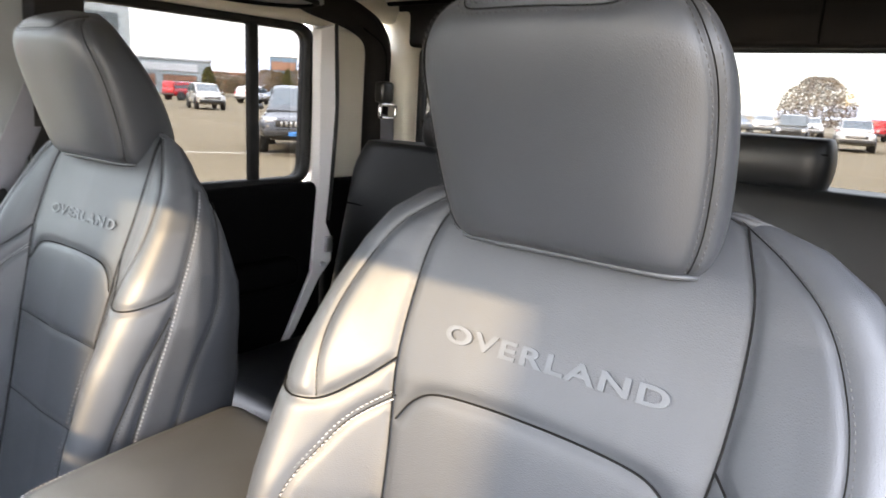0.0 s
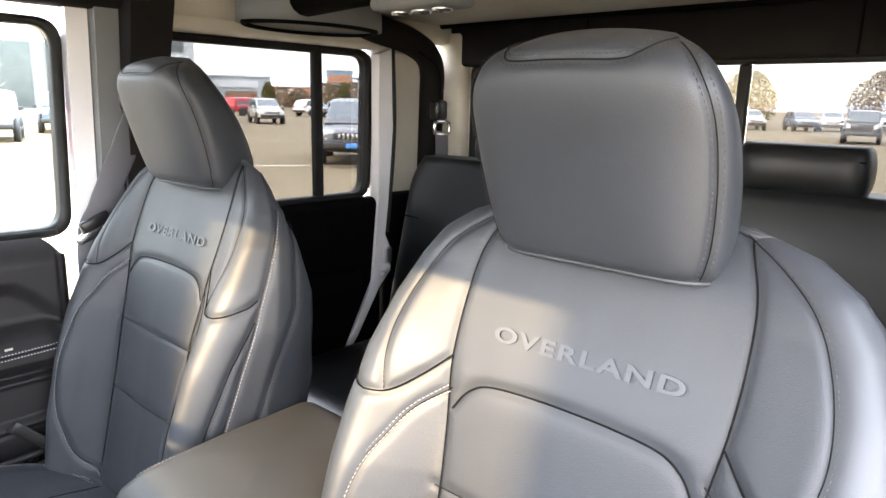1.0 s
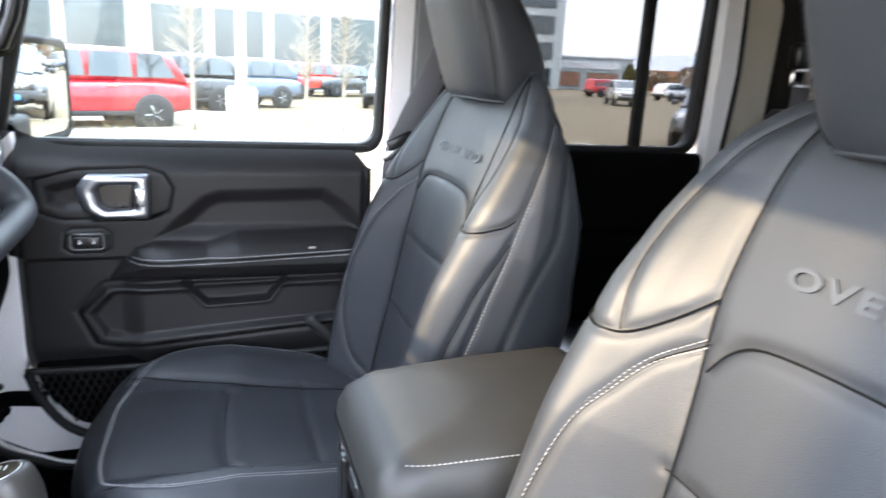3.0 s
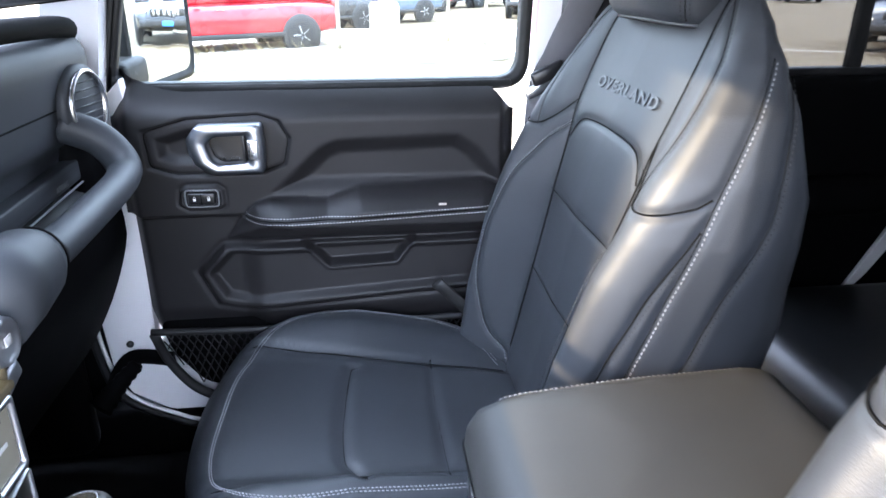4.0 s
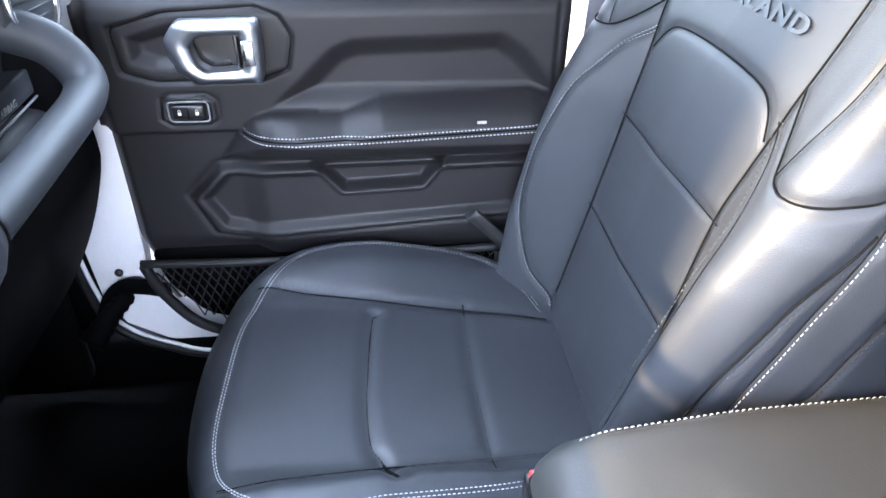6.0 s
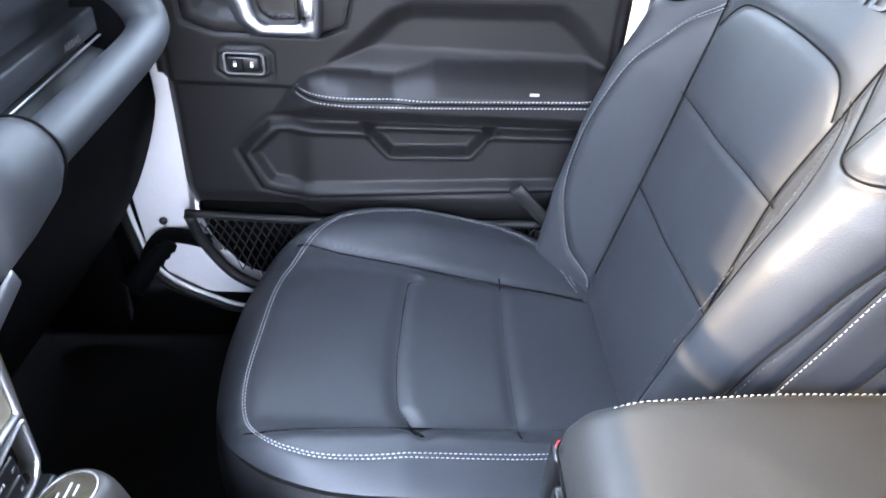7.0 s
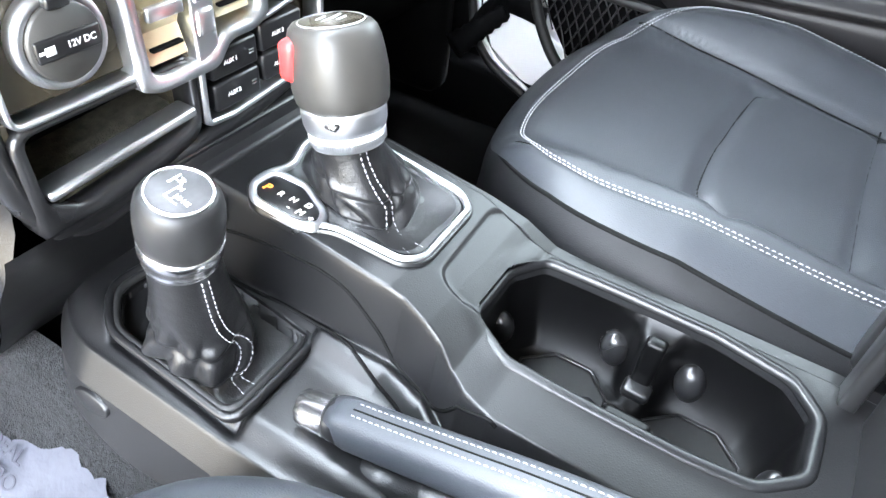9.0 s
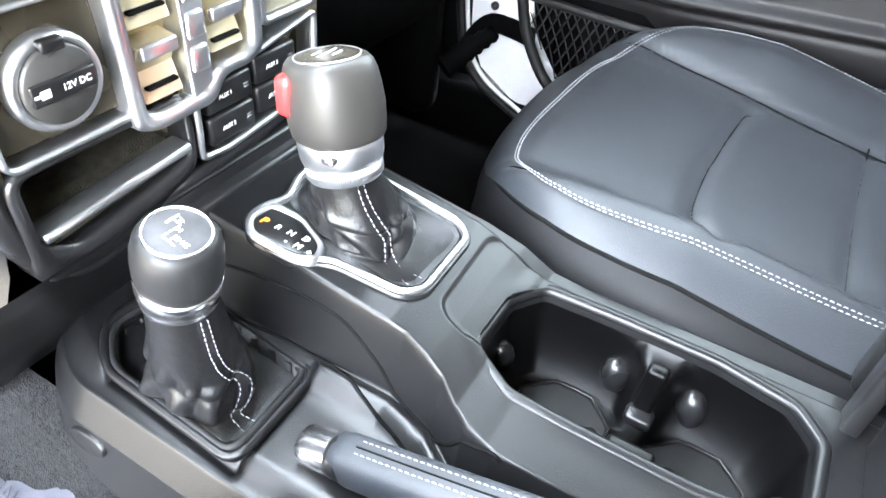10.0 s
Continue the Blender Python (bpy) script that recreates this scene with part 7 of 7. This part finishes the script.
RED_PAINT, BLACK_PAINT, WHITE_CAR = paint("cherry_red_paint", (0.42, 0.012, 0.02)), paint("black_paint", (0.018, 0.02, 0.024)), paint("white_paint", (0.75, 0.75, 0.75))
SILVER_CAR, BLUE_CAR, ORANGE_CAR = paint("silver_paint", (0.42, 0.42, 0.40)), paint("slate_blue_paint", (0.10, 0.14, 0.20)), paint("bright_red_paint", (0.60, 0.04, 0.02))

tagged(part("ground", grid(np.array([[(x, y, 0.0) for x in np.linspace(-1600, 900, 12)] for y in np.linspace(-1200, 1600, 12)])), ASPHALT, None, "worn sunlit asphalt of the parking lot"), category="ground", kind="structure")



def car(name, x, y, heading, mat, label, boxy=False, s=1.0, plate=None):
    """A parked car; its nose points along heading, in degrees from +x."""
    rt = root(name, (0, 0, 0), label, "car", "parked cars")
    L, W, H = (2.10, 0.93, 1.82) if boxy else (2.38, 0.96, 1.76)
    hood = 1.12 if boxy else 1.06

    def shell(rows, n=28, k=4.0):
        p = []
        for xx, zlo, zhi, w in rows:
            loop = []
            for a in np.linspace(0, 2 * math.pi, n, endpoint=False):
                c, t = math.cos(a), math.sin(a)
                loop.append((xx, w * math.copysign(abs(c) ** (2 / k), c), (zlo + zhi) / 2 + (zhi - zlo) / 2 * math.copysign(abs(t) ** (2 / k), t)))
            p.append(loop)
        return grid(np.array(p), True, True, True)

    if boxy:
        body = shell([(-L, 0.48, 1.05, 0.80), (-L + 0.05, 0.42, 1.16, 0.86), (-0.9, 0.40, 1.20, 0.88), (0.55, 0.40, 1.20, 0.88), (0.70, 0.42, hood, 0.86), (L - 0.25, 0.46, hood - 0.02, 0.74), (L - 0.12, 0.52, hood - 0.05, 0.70)], k=7)
        cabin = [(-L + 0.06, 1.14, 1.70, 0.80), (-L + 0.14, 1.14, 1.80, 0.80), (0.20, 1.14, 1.82, 0.79), (0.40, 1.14, 1.76, 0.78), (0.64, 1.14, 1.24, 0.80)]
    else:
        body = shell([(-L, 0.55, 0.92, 0.78), (-L + 0.08, 0.42, 1.06, 0.90), (-1.6, 0.34, 1.12, 0.95), (-0.2, 0.32, 1.10, 0.96), (0.85, 0.33, 1.08, 0.95), (1.35, 0.34, hood, 0.93), (2.05, 0.36, 0.96, 0.90), (L - 0.06, 0.42, 0.84, 0.78), (L, 0.50, 0.74, 0.66)], k=5)
        cabin = [(-L + 0.12, 1.04, 1.20, 0.82), (-L + 0.42, 1.02, 1.68, 0.76), (-1.2, 1.02, 1.76, 0.76), (-0.2, 1.02, 1.76, 0.75), (0.30, 1.02, 1.66, 0.75), (0.78, 1.02, 1.34, 0.78), (1.18, 1.02, 1.10, 0.82)]
    g = []
    hub = [(1.40, -1), (1.40, 1), (-1.45, -1), (-1.45, 1)]
    m = Matrix.Translation((x, y, 0)) @ Matrix.Rotation(radians(heading), 4, "Z") @ Matrix.Scale(s, 4)

    def put(nm, data, mt, parent=rt, lab="", smooth=True):
        v, f = merge(data)
        return part(nm, ([tuple(m @ Vector(q)) for q in v], f), mt, parent, lab, smooth)

    sharp(put("body", body, mat), 40)
    sharp(put("cabin", shell(cabin, 28, 6), mat), 40)
    zt = 1.76 if boxy else 1.66
    for sd in (-1, 1):
        w0 = (0.812 if boxy else 0.80) * sd
        spans = ((-1.95, -1.05), (-0.98, -0.32), (-0.24, 0.36)) if boxy else ((-2.02, -1.18), (-1.10, -0.22), (-0.14, 0.62))
        for a, b in spans:
            top_a, top_b = (a + 0.04, b - 0.04) if not (b > 0.6) else (a + 0.04, b - 0.34)
            if not boxy and a < -2:
                top_a = a + 0.28
            pl = prism([(a, 1.16), (b, 1.16), (top_b, zt), (top_a, zt)], "xz", -0.012, 0.012, 0.004)
            vs, fs = merge(pl)
            lean = 0.055 / 0.55
            vs = [(q[0], w0 + q[1] - sd * (q[2] - 1.16) * lean, q[2]) for q in vs]
            put("side_window", (vs, fs), CAR_GLASS, rt, "dark side window", False)
        put("door_handle", box((-0.62, sd * (0.965 if not boxy else 0.90), 0.98), (0.18, 0.03, 0.03), 0.01), ALLOY if not boxy else CAR_TRIM)
        put("door_handle", box((0.30, sd * (0.965 if not boxy else 0.90), 0.96), (0.18, 0.03, 0.03), 0.01), ALLOY if not boxy else CAR_TRIM)
        put("sill_trim", box((0, sd * 0.955, 0.42), (2.2, 0.04, 0.10), 0.02), CAR_TRIM)
        put("headlamp", box((L - 0.14, sd * 0.62, 0.86 if not boxy else 0.92), (0.10, 0.30 if not boxy else 0.20, 0.16 if not boxy else 0.20), 0.03, 3), LAMP, rt, "clear headlamp")
        put("tail_lamp", box((-L + 0.06, sd * 0.74, 1.00), (0.14, 0.26, 0.20), 0.03, 3), TAIL, rt, "red tail lamp")
        put("door_mirror", box((0.72, sd * 1.02, 1.16), (0.12, 0.18, 0.14), 0.03, 3), mat if not boxy else CAR_TRIM)
    fy = 0.58
    put("windshield", grid(np.array([[(0.70 if boxy else 1.10, -0.70, 1.20 if boxy else 1.13), (0.70 if boxy else 1.10, 0.70, 1.20 if boxy else 1.13)], [(0.44 if boxy else 0.38, -0.66, 1.76 if boxy else 1.66), (0.44 if boxy else 0.38, 0.66, 1.76 if boxy else 1.66)]])), CAR_GLASS, rt, "dark windshield", False)
    grille = put("grille", box((L - 0.10 if boxy else L - 0.005, 0, 0.90 if boxy else 0.80), (0.05, 1.0, 0.26 if boxy else 0.17), 0.02), CAR_TRIM if not boxy else mat, rt, "slotted front grille")
    for k in range(7):
        put("grille_slot", box((L - 0.06 if boxy else L + 0.02, (k - 3) * 0.115, 0.90 if boxy else 0.80), (0.02, 0.062, 0.21 if boxy else 0.13), 0.015), CAR_TRIM if boxy else ALLOY, grille)
    put("front_bumper", box((L - 0.02, 0, 0.56), (0.22, 1.62, 0.20), 0.06, 3), CAR_TRIM)
    put("rear_bumper", box((-L + 0.02, 0, 0.56), (0.20, 1.66, 0.22), 0.06, 3), CAR_TRIM)
    if plate:
        put("plate_bar", box((L + 0.10, 0.0, 0.56), (0.02, 0.34, 0.12), 0.006), plate, rt, "blue plate with no readable text")
    for hx2, sd in hub:
        r = 0.40 if boxy else 0.38
        wm = Matrix.Translation((hx2 * (0.88 if boxy else 1.0), sd * (0.86 if not boxy else 0.84), r)) @ Matrix.Rotation(radians(-90 * sd), 4, "X")
        put("wheel_arch", lathe([(r + 0.02, -0.02), (r + 0.07, 0.0), (r + 0.07, 0.10), (r + 0.02, 0.115)], wm, 28), CAR_TRIM)
        wheel = put("wheel", lathe([(r * 0.62, -0.10), (r * 0.96, -0.10), (r, -0.06), (r, 0.09), (r * 0.95, 0.125), (r * 0.66, 0.125)], wm, 32), TYRE, rt, "black tyre")
        put("rim", lathe([(r * 0.66, 0.10), (r * 0.62, 0.12), (r * 0.58, 0.09), (0.02, 0.085)], wm, 32), ALLOY, wheel)
        spokes = [box((0, 0, 0), (r * 0.52, 0.05, 0.03), 0.01, 1, wm @ Matrix.Rotation(a, 4, "Z") @ Matrix.Translation((r * 0.32, 0, 0.11))) for a in np.linspace(0, 2 * math.pi, 5, endpoint=False)]
        put("spokes", merge(*spokes), ALLOY, wheel)
    return rt


car("red_suv", -15.6, -2.9, -62, RED_PAINT, "cherry red parked SUV with silver wheels")
car("black_suv", -21.8, -1.5, -60, BLACK_PAINT, "black parked SUV behind the red one")
car("dark_suv", -25.6, 0.7, -58, BLUE_CAR, "dark grey parked SUV")
car("orange_red_car", -36.6, 4.2, -50, ORANGE_CAR, "bright red parked car")
car("dark_red_suv", -32.6, 2.1, -50, RED_PAINT, "dark red parked SUV farther off")
car("black_car", -38.5, 6.6, -45, BLACK_PAINT, "black parked car farther off")
car("white_off_roader", -28.6, 7.2, -18, WHITE_CAR, "white boxy off-roader facing the lot", True)
car("blue_off_roader", -34.0, 11.4, -18, BLUE_CAR, "blue boxy off-roader behind the white one", True)
car("silver_suv", -42.0, 27.5, -22, SILVER_CAR, "silver SUV parked across the lot")
car("black_grille_suv", -14.7, 12.9, -42, BLACK_PAINT, "black SUV with a chrome slotted grille and blue plate", plate=PLATE_BLUE)


def sun_blocker(x, width):
    """A tall square unseen sun blocker ahead of the truck, with plinth and cap."""
    rt = root("sun_blocker", (x, -3.0, 0), "tall unseen block added to shape the sun on the seats", "pillar", "gate pillars")
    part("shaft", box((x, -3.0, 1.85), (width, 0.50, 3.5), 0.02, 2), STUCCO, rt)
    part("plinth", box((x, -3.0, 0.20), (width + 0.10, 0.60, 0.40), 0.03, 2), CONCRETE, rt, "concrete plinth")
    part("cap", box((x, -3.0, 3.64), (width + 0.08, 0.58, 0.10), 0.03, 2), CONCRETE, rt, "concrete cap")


# unseen pair, added so the sun reaches only the seats' inner halves
sun_blocker(-0.545, 0.55)
sun_blocker(0.600, 0.54)
rng = random.Random(5)
for k in range(22):
    t = k / 21
    px, py = -62 + 62 * t + rng.uniform(-1, 1), 37 + 36 * t ** 0.6 + rng.uniform(-2, 2)
    car("parked_car", px, py, rng.choice((-60, -75, 100)), rng.choice((WHITE_CAR, SILVER_CAR, BLACK_PAINT, BLUE_CAR, RED_PAINT)), "parked car in the far row", rng.random() < 0.25)
for k in range(16):
    car("parked_car", -8 + k * 3.2, 44 + rng.uniform(-0.4, 0.4), -80, rng.choice((WHITE_CAR, WHITE_CAR, SILVER_CAR, BLACK_PAINT, BLUE_CAR)), "parked car in the row behind the truck", rng.random() < 0.3)

# planting strip with kerb, pole, young trees and a low fence
strip = part("planting_strip", prism([(-20.6, -14), (-12.8, -14), (-12.2, -4), (-13.4, 3.0), (-20.2, 6.5)], "xy", 0.0, 0.12, 0.03), BED, None, "gravel and dry grass planting strip with a kerb", smooth=False, kind="structure", category="ground")
part("kerb", tube(np.array([(x, y, 0.06) for x, y in round_poly([(-20.6, -14), (-12.8, -14), (-12.2, -4), (-13.4, 3.0), (-20.2, 6.5)], 0.8)]), 0.10, 8, True), CONCRETE, strip)
tufts = []
r2 = np.random.default_rng(9)
for k in range(240):
    x, y = r2.uniform(-19, -13.2), r2.uniform(-8, 3.5)
    for j in range(7):
        a, h = r2.uniform(0, 6.28), r2.uniform(0.12, 0.34)
        tip = (x + 0.22 * math.cos(a), y + 0.22 * math.sin(a), 0.12 + h)
        n = len(tufts)
        tufts.append(([(x - 0.02, y, 0.12), (x + 0.02, y, 0.12), tip], [(0, 1, 2)]))
part("dry_grass_tufts", merge(*tufts), DRY_GRASS, None, "dry yellow grass tufts", smooth=False, kind="stuff", category="grass")
pole = root("lamp_post", (-18.6, 0.75, 0.1), "white lamp post on a concrete base", "lamp post")
part("base", lathe([(0.40, 0.10), (0.40, 0.85), (0.34, 0.95)], pose(-18.6, 0.75, 0), 20), CONCRETE, pole)
part("shaft", lathe([(0.14, 0.95), (0.10, 8.5)], pose(-18.6, 0.75, 0), 14), WHITE_PAINT, pole)


def young_tree(x, y, h, seed):
    rt = root("young_tree", (x, y, 0.1), "slender bare young tree in the strip", "tree", "young trees")
    r = np.random.default_rng(seed)
    part("trunk", tube(spline([(x, y, 0.1), (x + 0.03, y, h * 0.5), (x, y + 0.03, h)], 14), np.linspace(0.05, 0.012, 14), 8), BARK, rt)
    tw = []
    for k in range(70):
        b = np.array([x, y, h * r.uniform(0.35, 0.98)])
        a = r.uniform(0, 6.28)
        ln = r.uniform(0.3, 0.9) * (1.25 - b[2] / h)
        tip = b + np.array([math.cos(a) * ln, math.sin(a) * ln, ln * r.uniform(0.5, 1.1)])
        tw.append(tube([b, (b + tip) / 2 + (0, 0, 0.04), tip], [0.012, 0.008, 0.003], 5))
        for j in range(3):
            c = b + (tip - b) * r.uniform(0.3, 0.95)
            e = c + r.normal(0, 0.13, 3) + (0, 0, 0.10)
            tw.append(tube([c, e], [0.005, 0.002], 4))
    part("crown", merge(*tw), BARK, rt, "bare twigs")


for x, y, h, sd in ((-14.9, -0.35, 3.6, 1), (-16.4, 2.2, 3.2, 2), (-15.2, 2.9, 3.0, 3), (-18.5, 4.6, 3.4, 4)):
    young_tree(x, y, h, sd)


def leafy_tree(name, x, y, h, w, mat, seed, label, narrow=False):
    rt = root(name, (x, y, 0), label, "tree", "trees beyond the lot")
    r = np.random.default_rng(seed)
    part("trunk", tube([(x, y, 0), (x, y, h * 0.4), (x + 0.1, y, h * 0.8)], [0.25, 0.18, 0.06], 8), BARK, rt)
    vs, fs = [], []
    for k in range(3600):
        t = r.uniform(0.15, 1.0)
        rad = w * (1.15 - t) if narrow else w * math.sin(math.pi * min(1, 0.15 + 0.8 * t)) ** 0.7
        a, q = r.uniform(0, 6.28), math.sqrt(r.uniform(0.1, 1.0))
        c = np.array([x + rad * q * math.cos(a), y + rad * q * math.sin(a), h * t])
        u, v = r.normal(0, 1, 3), r.normal(0, 1, 3)
        sz = 0.030 * h * r.uniform(0.5, 1.1)
        u, v = u / np.linalg.norm(u) * sz, v / np.linalg.norm(v) * sz
        i = len(vs)
        vs += [c - u, c + v, c + u, c - v * 0.8]
        fs.append((i, i + 1, i + 2, i + 3))
    part("crown", (vs, fs), mat, rt, "uneven crown of small leaves", smooth=False)


TAN_LEAF = material("tan_autumn_foliage", (0.20, 0.15, 0.09), 0.85, spec=0.05, var=[(3, (0.14, 0.10, 0.06), 0.8)])
for k, (x, y, h, w, m, nm) in enumerate(((9.5, 60, 6.2, 1.7, WILLOW, "yellow_tree"), (2, 70, 4.2, 1.7, TAN_LEAF, "tan_tree"), (20, 66, 6, 4, EVERGREEN, "dark_tree"), (26, 60, 6, 4, WILLOW, "yellow_tree"), (-74.8, 49.1, 3.8, 0.9, WILLOW, "yellow_tree"), (-82.6, 64, 4.2, 2.6, TAN_LEAF, "tan_tree"), (-77.8, 62, 3.9, 2.2, TAN_LEAF, "tan_tree"), (-73.1, 59.9, 4.2, 0.8, WILLOW, "yellow_tree"), (-79, 66.8, 4.4, 2.6, TAN_LEAF, "tan_tree"), (-74.8, 65.6, 4.3, 2.4, TAN_LEAF, "tan_tree"), (-90.4, 61.7, 3.6, 2.4, TAN_LEAF, "tan_tree"), (-90.6, 65, 3.4, 2.2, TAN_LEAF, "tan_tree"), (-62, 66, 4.6, 2.6, TAN_LEAF, "tan_tree"), (-46, 70, 4.6, 1.6, EVERGREEN, "dark_tree"), (-36, 70, 5, 3, TAN_LEAF, "tan_tree"), (-24, 72, 5.5, 3, WILLOW, "yellow_tree"), (-12, 74, 5.5, 3.5, TAN_LEAF, "tan_tree"), (-50, 9.5, 6, 2.2, DRY_GRASS, "bare_tree"), (-56, 13.5, 5.5, 2.5, DRY_GRASS, "bare_tree"))):
    leafy_tree(nm, x, y, h, w, m, 20 + k, {"yellow_tree": "small tree with yellow leaves beyond the lot", "tan_tree": "rusty tan autumn tree beyond the lot", "dark_tree": "dark narrow evergreen beyond the lot", "bare_tree": "dry bushy tree before the showroom"}[nm], nm == "dark_tree")
STRIPE = material("faded_line_paint", (0.62, 0.60, 0.54), 0.8, bump=[("noise", 40, 0.3, 0.004)], var=[(6, (0.45, 0.42, 0.36), 0.7)])
line_a = part("parking_line", prism([(-15.20, 8.88), (-12.50, 12.97), (-12.41, 12.90), (-15.11, 8.81)], "xy", 0.0, 0.004), STRIPE, None, "faded white parking line on the asphalt", smooth=False)
tagged(line_a, category="road marking", kind="structure")
for x, y, h in ((13, 58, 11), (22, 55, 10), (-45.1, 38.8, 3.6)):
    p = root("light_pole", (x, y, 0), "tall grey lot light pole", "lamp post", "lot light poles")
    part("shaft", lathe([(0.14, 0), (0.09, h)], pose(x, y, 0), 10), GREY_TRIM, p)
    part("head", box((x, y, h), (1.2, 0.35, 0.16), 0.04), GREY_TRIM, p)

# buildings



def building(name, c, size, turn, mat, label, rows, cols, win, roof_mat=STUCCO, band=None):
    rt = root(name, (c[0], c[1], 0), label, "building", "buildings")
    m = Matrix.Translation((c[0], c[1], 0)) @ Matrix.Rotation(radians(turn), 4, "Z")

    def put(nm, bm, mt, parent=rt, lab=""):
        v, f = merge(bm)
        return part(nm, ([tuple(m @ Vector(q)) for q in v], f), mt, parent, lab, False)

    sx, sy, sz = size
    put("wall", box((0, 0, sz / 2), (sx, sy, sz), 0.05, 1), mat)
    put("roof", box((0, 0, sz + 0.15), (sx + 0.4, sy + 0.4, 0.3), 0.05, 1), roof_mat)
    if band:
        put("sign_band", box((sx / 2 + 0.06, 0, sz * 0.78), (0.2, sy * 0.9, sz * 0.22), 0.04, 1), band)
    for r in range(rows):
        for k in range(cols):
            y = (k + 0.5) / cols * sy * 0.92 - sy * 0.46
            z = (r + 0.5) / rows * sz * (0.66 if band else 0.86)
            w, h = sy * 0.92 / cols * 0.8, sz * (0.66 if band else 0.86) / rows * 0.66
            win_ob = put("window", box((sx / 2 + 0.03, y, z), (0.12, w, h), 0.03, 1), win)
            put("window_frame", box((sx / 2 + 0.02, y, z), (0.08, w + 0.2, h + 0.2), 0.03, 1), GREY_TRIM, win_ob)


building("showroom", (-52, 1.5), (16, 34, 6.4), 0, STUCCO, "white showroom with a long glass front", 1, 9, CAR_GLASS)
building("showroom_tower", (-47, -8), (9, 8, 8.0), 0, STUCCO, "white showroom entrance block", 1, 2, CAR_GLASS)
building("office_block", (-105, 40), (20, 22, 17), -10, TEAL, "tall grey-green clad office block", 4, 3, CAR_GLASS)
building("parking_deck", (-118, 22), (24, 20, 16), -10, STUCCO, "pale stepped parking deck", 4, 1, CAR_TRIM)
building("store", (-116, 52), (16, 40, 5.2), -30, TEAL, "low store with grey roof band and brick base", 1, 6, BRICK, band=STUCCO)
building("long_store", (-150, 84), (18, 46, 4.5), -38, BRICK, "long low brick store building", 1, 8, CAR_GLASS, band=STUCCO)
building("sign_building", (-130, 105), (6, 6, 8.6), -40, STEEL, "blue glass building with a dull red top band", 4, 3, STEEL, band=BRICK)
building("low_house", (30, 90), (18, 30, 5), -90, BRICK, "low brown building beyond the lot", 1, 6, CAR_GLASS)
# far hills
HILL = material("hazy_hills", (0.34, 0.36, 0.42), 1.0, var=[(0.004, (0.42, 0.44, 0.50), 0.7)])
a = np.linspace(-0.4, 2.6, 160)
ridge = 40 + 26 * np.sin(a * 3.1) * np.sin(a * 1.3) + 12 * np.sin(a * 9) + 5 * np.sin(a * 23)
hill = np.stack([np.c_[-1300 * np.cos(a), 1300 * np.sin(a), np.zeros(160) - 2], np.c_[-1380 * np.cos(a), 1380 * np.sin(a), ridge], np.c_[-1500 * np.cos(a), 1500 * np.sin(a), ridge * 0.8]])
part("backdrop_hills", grid(hill), HILL, None, "hazy blue hills on the horizon", kind="structure", category="backdrop")
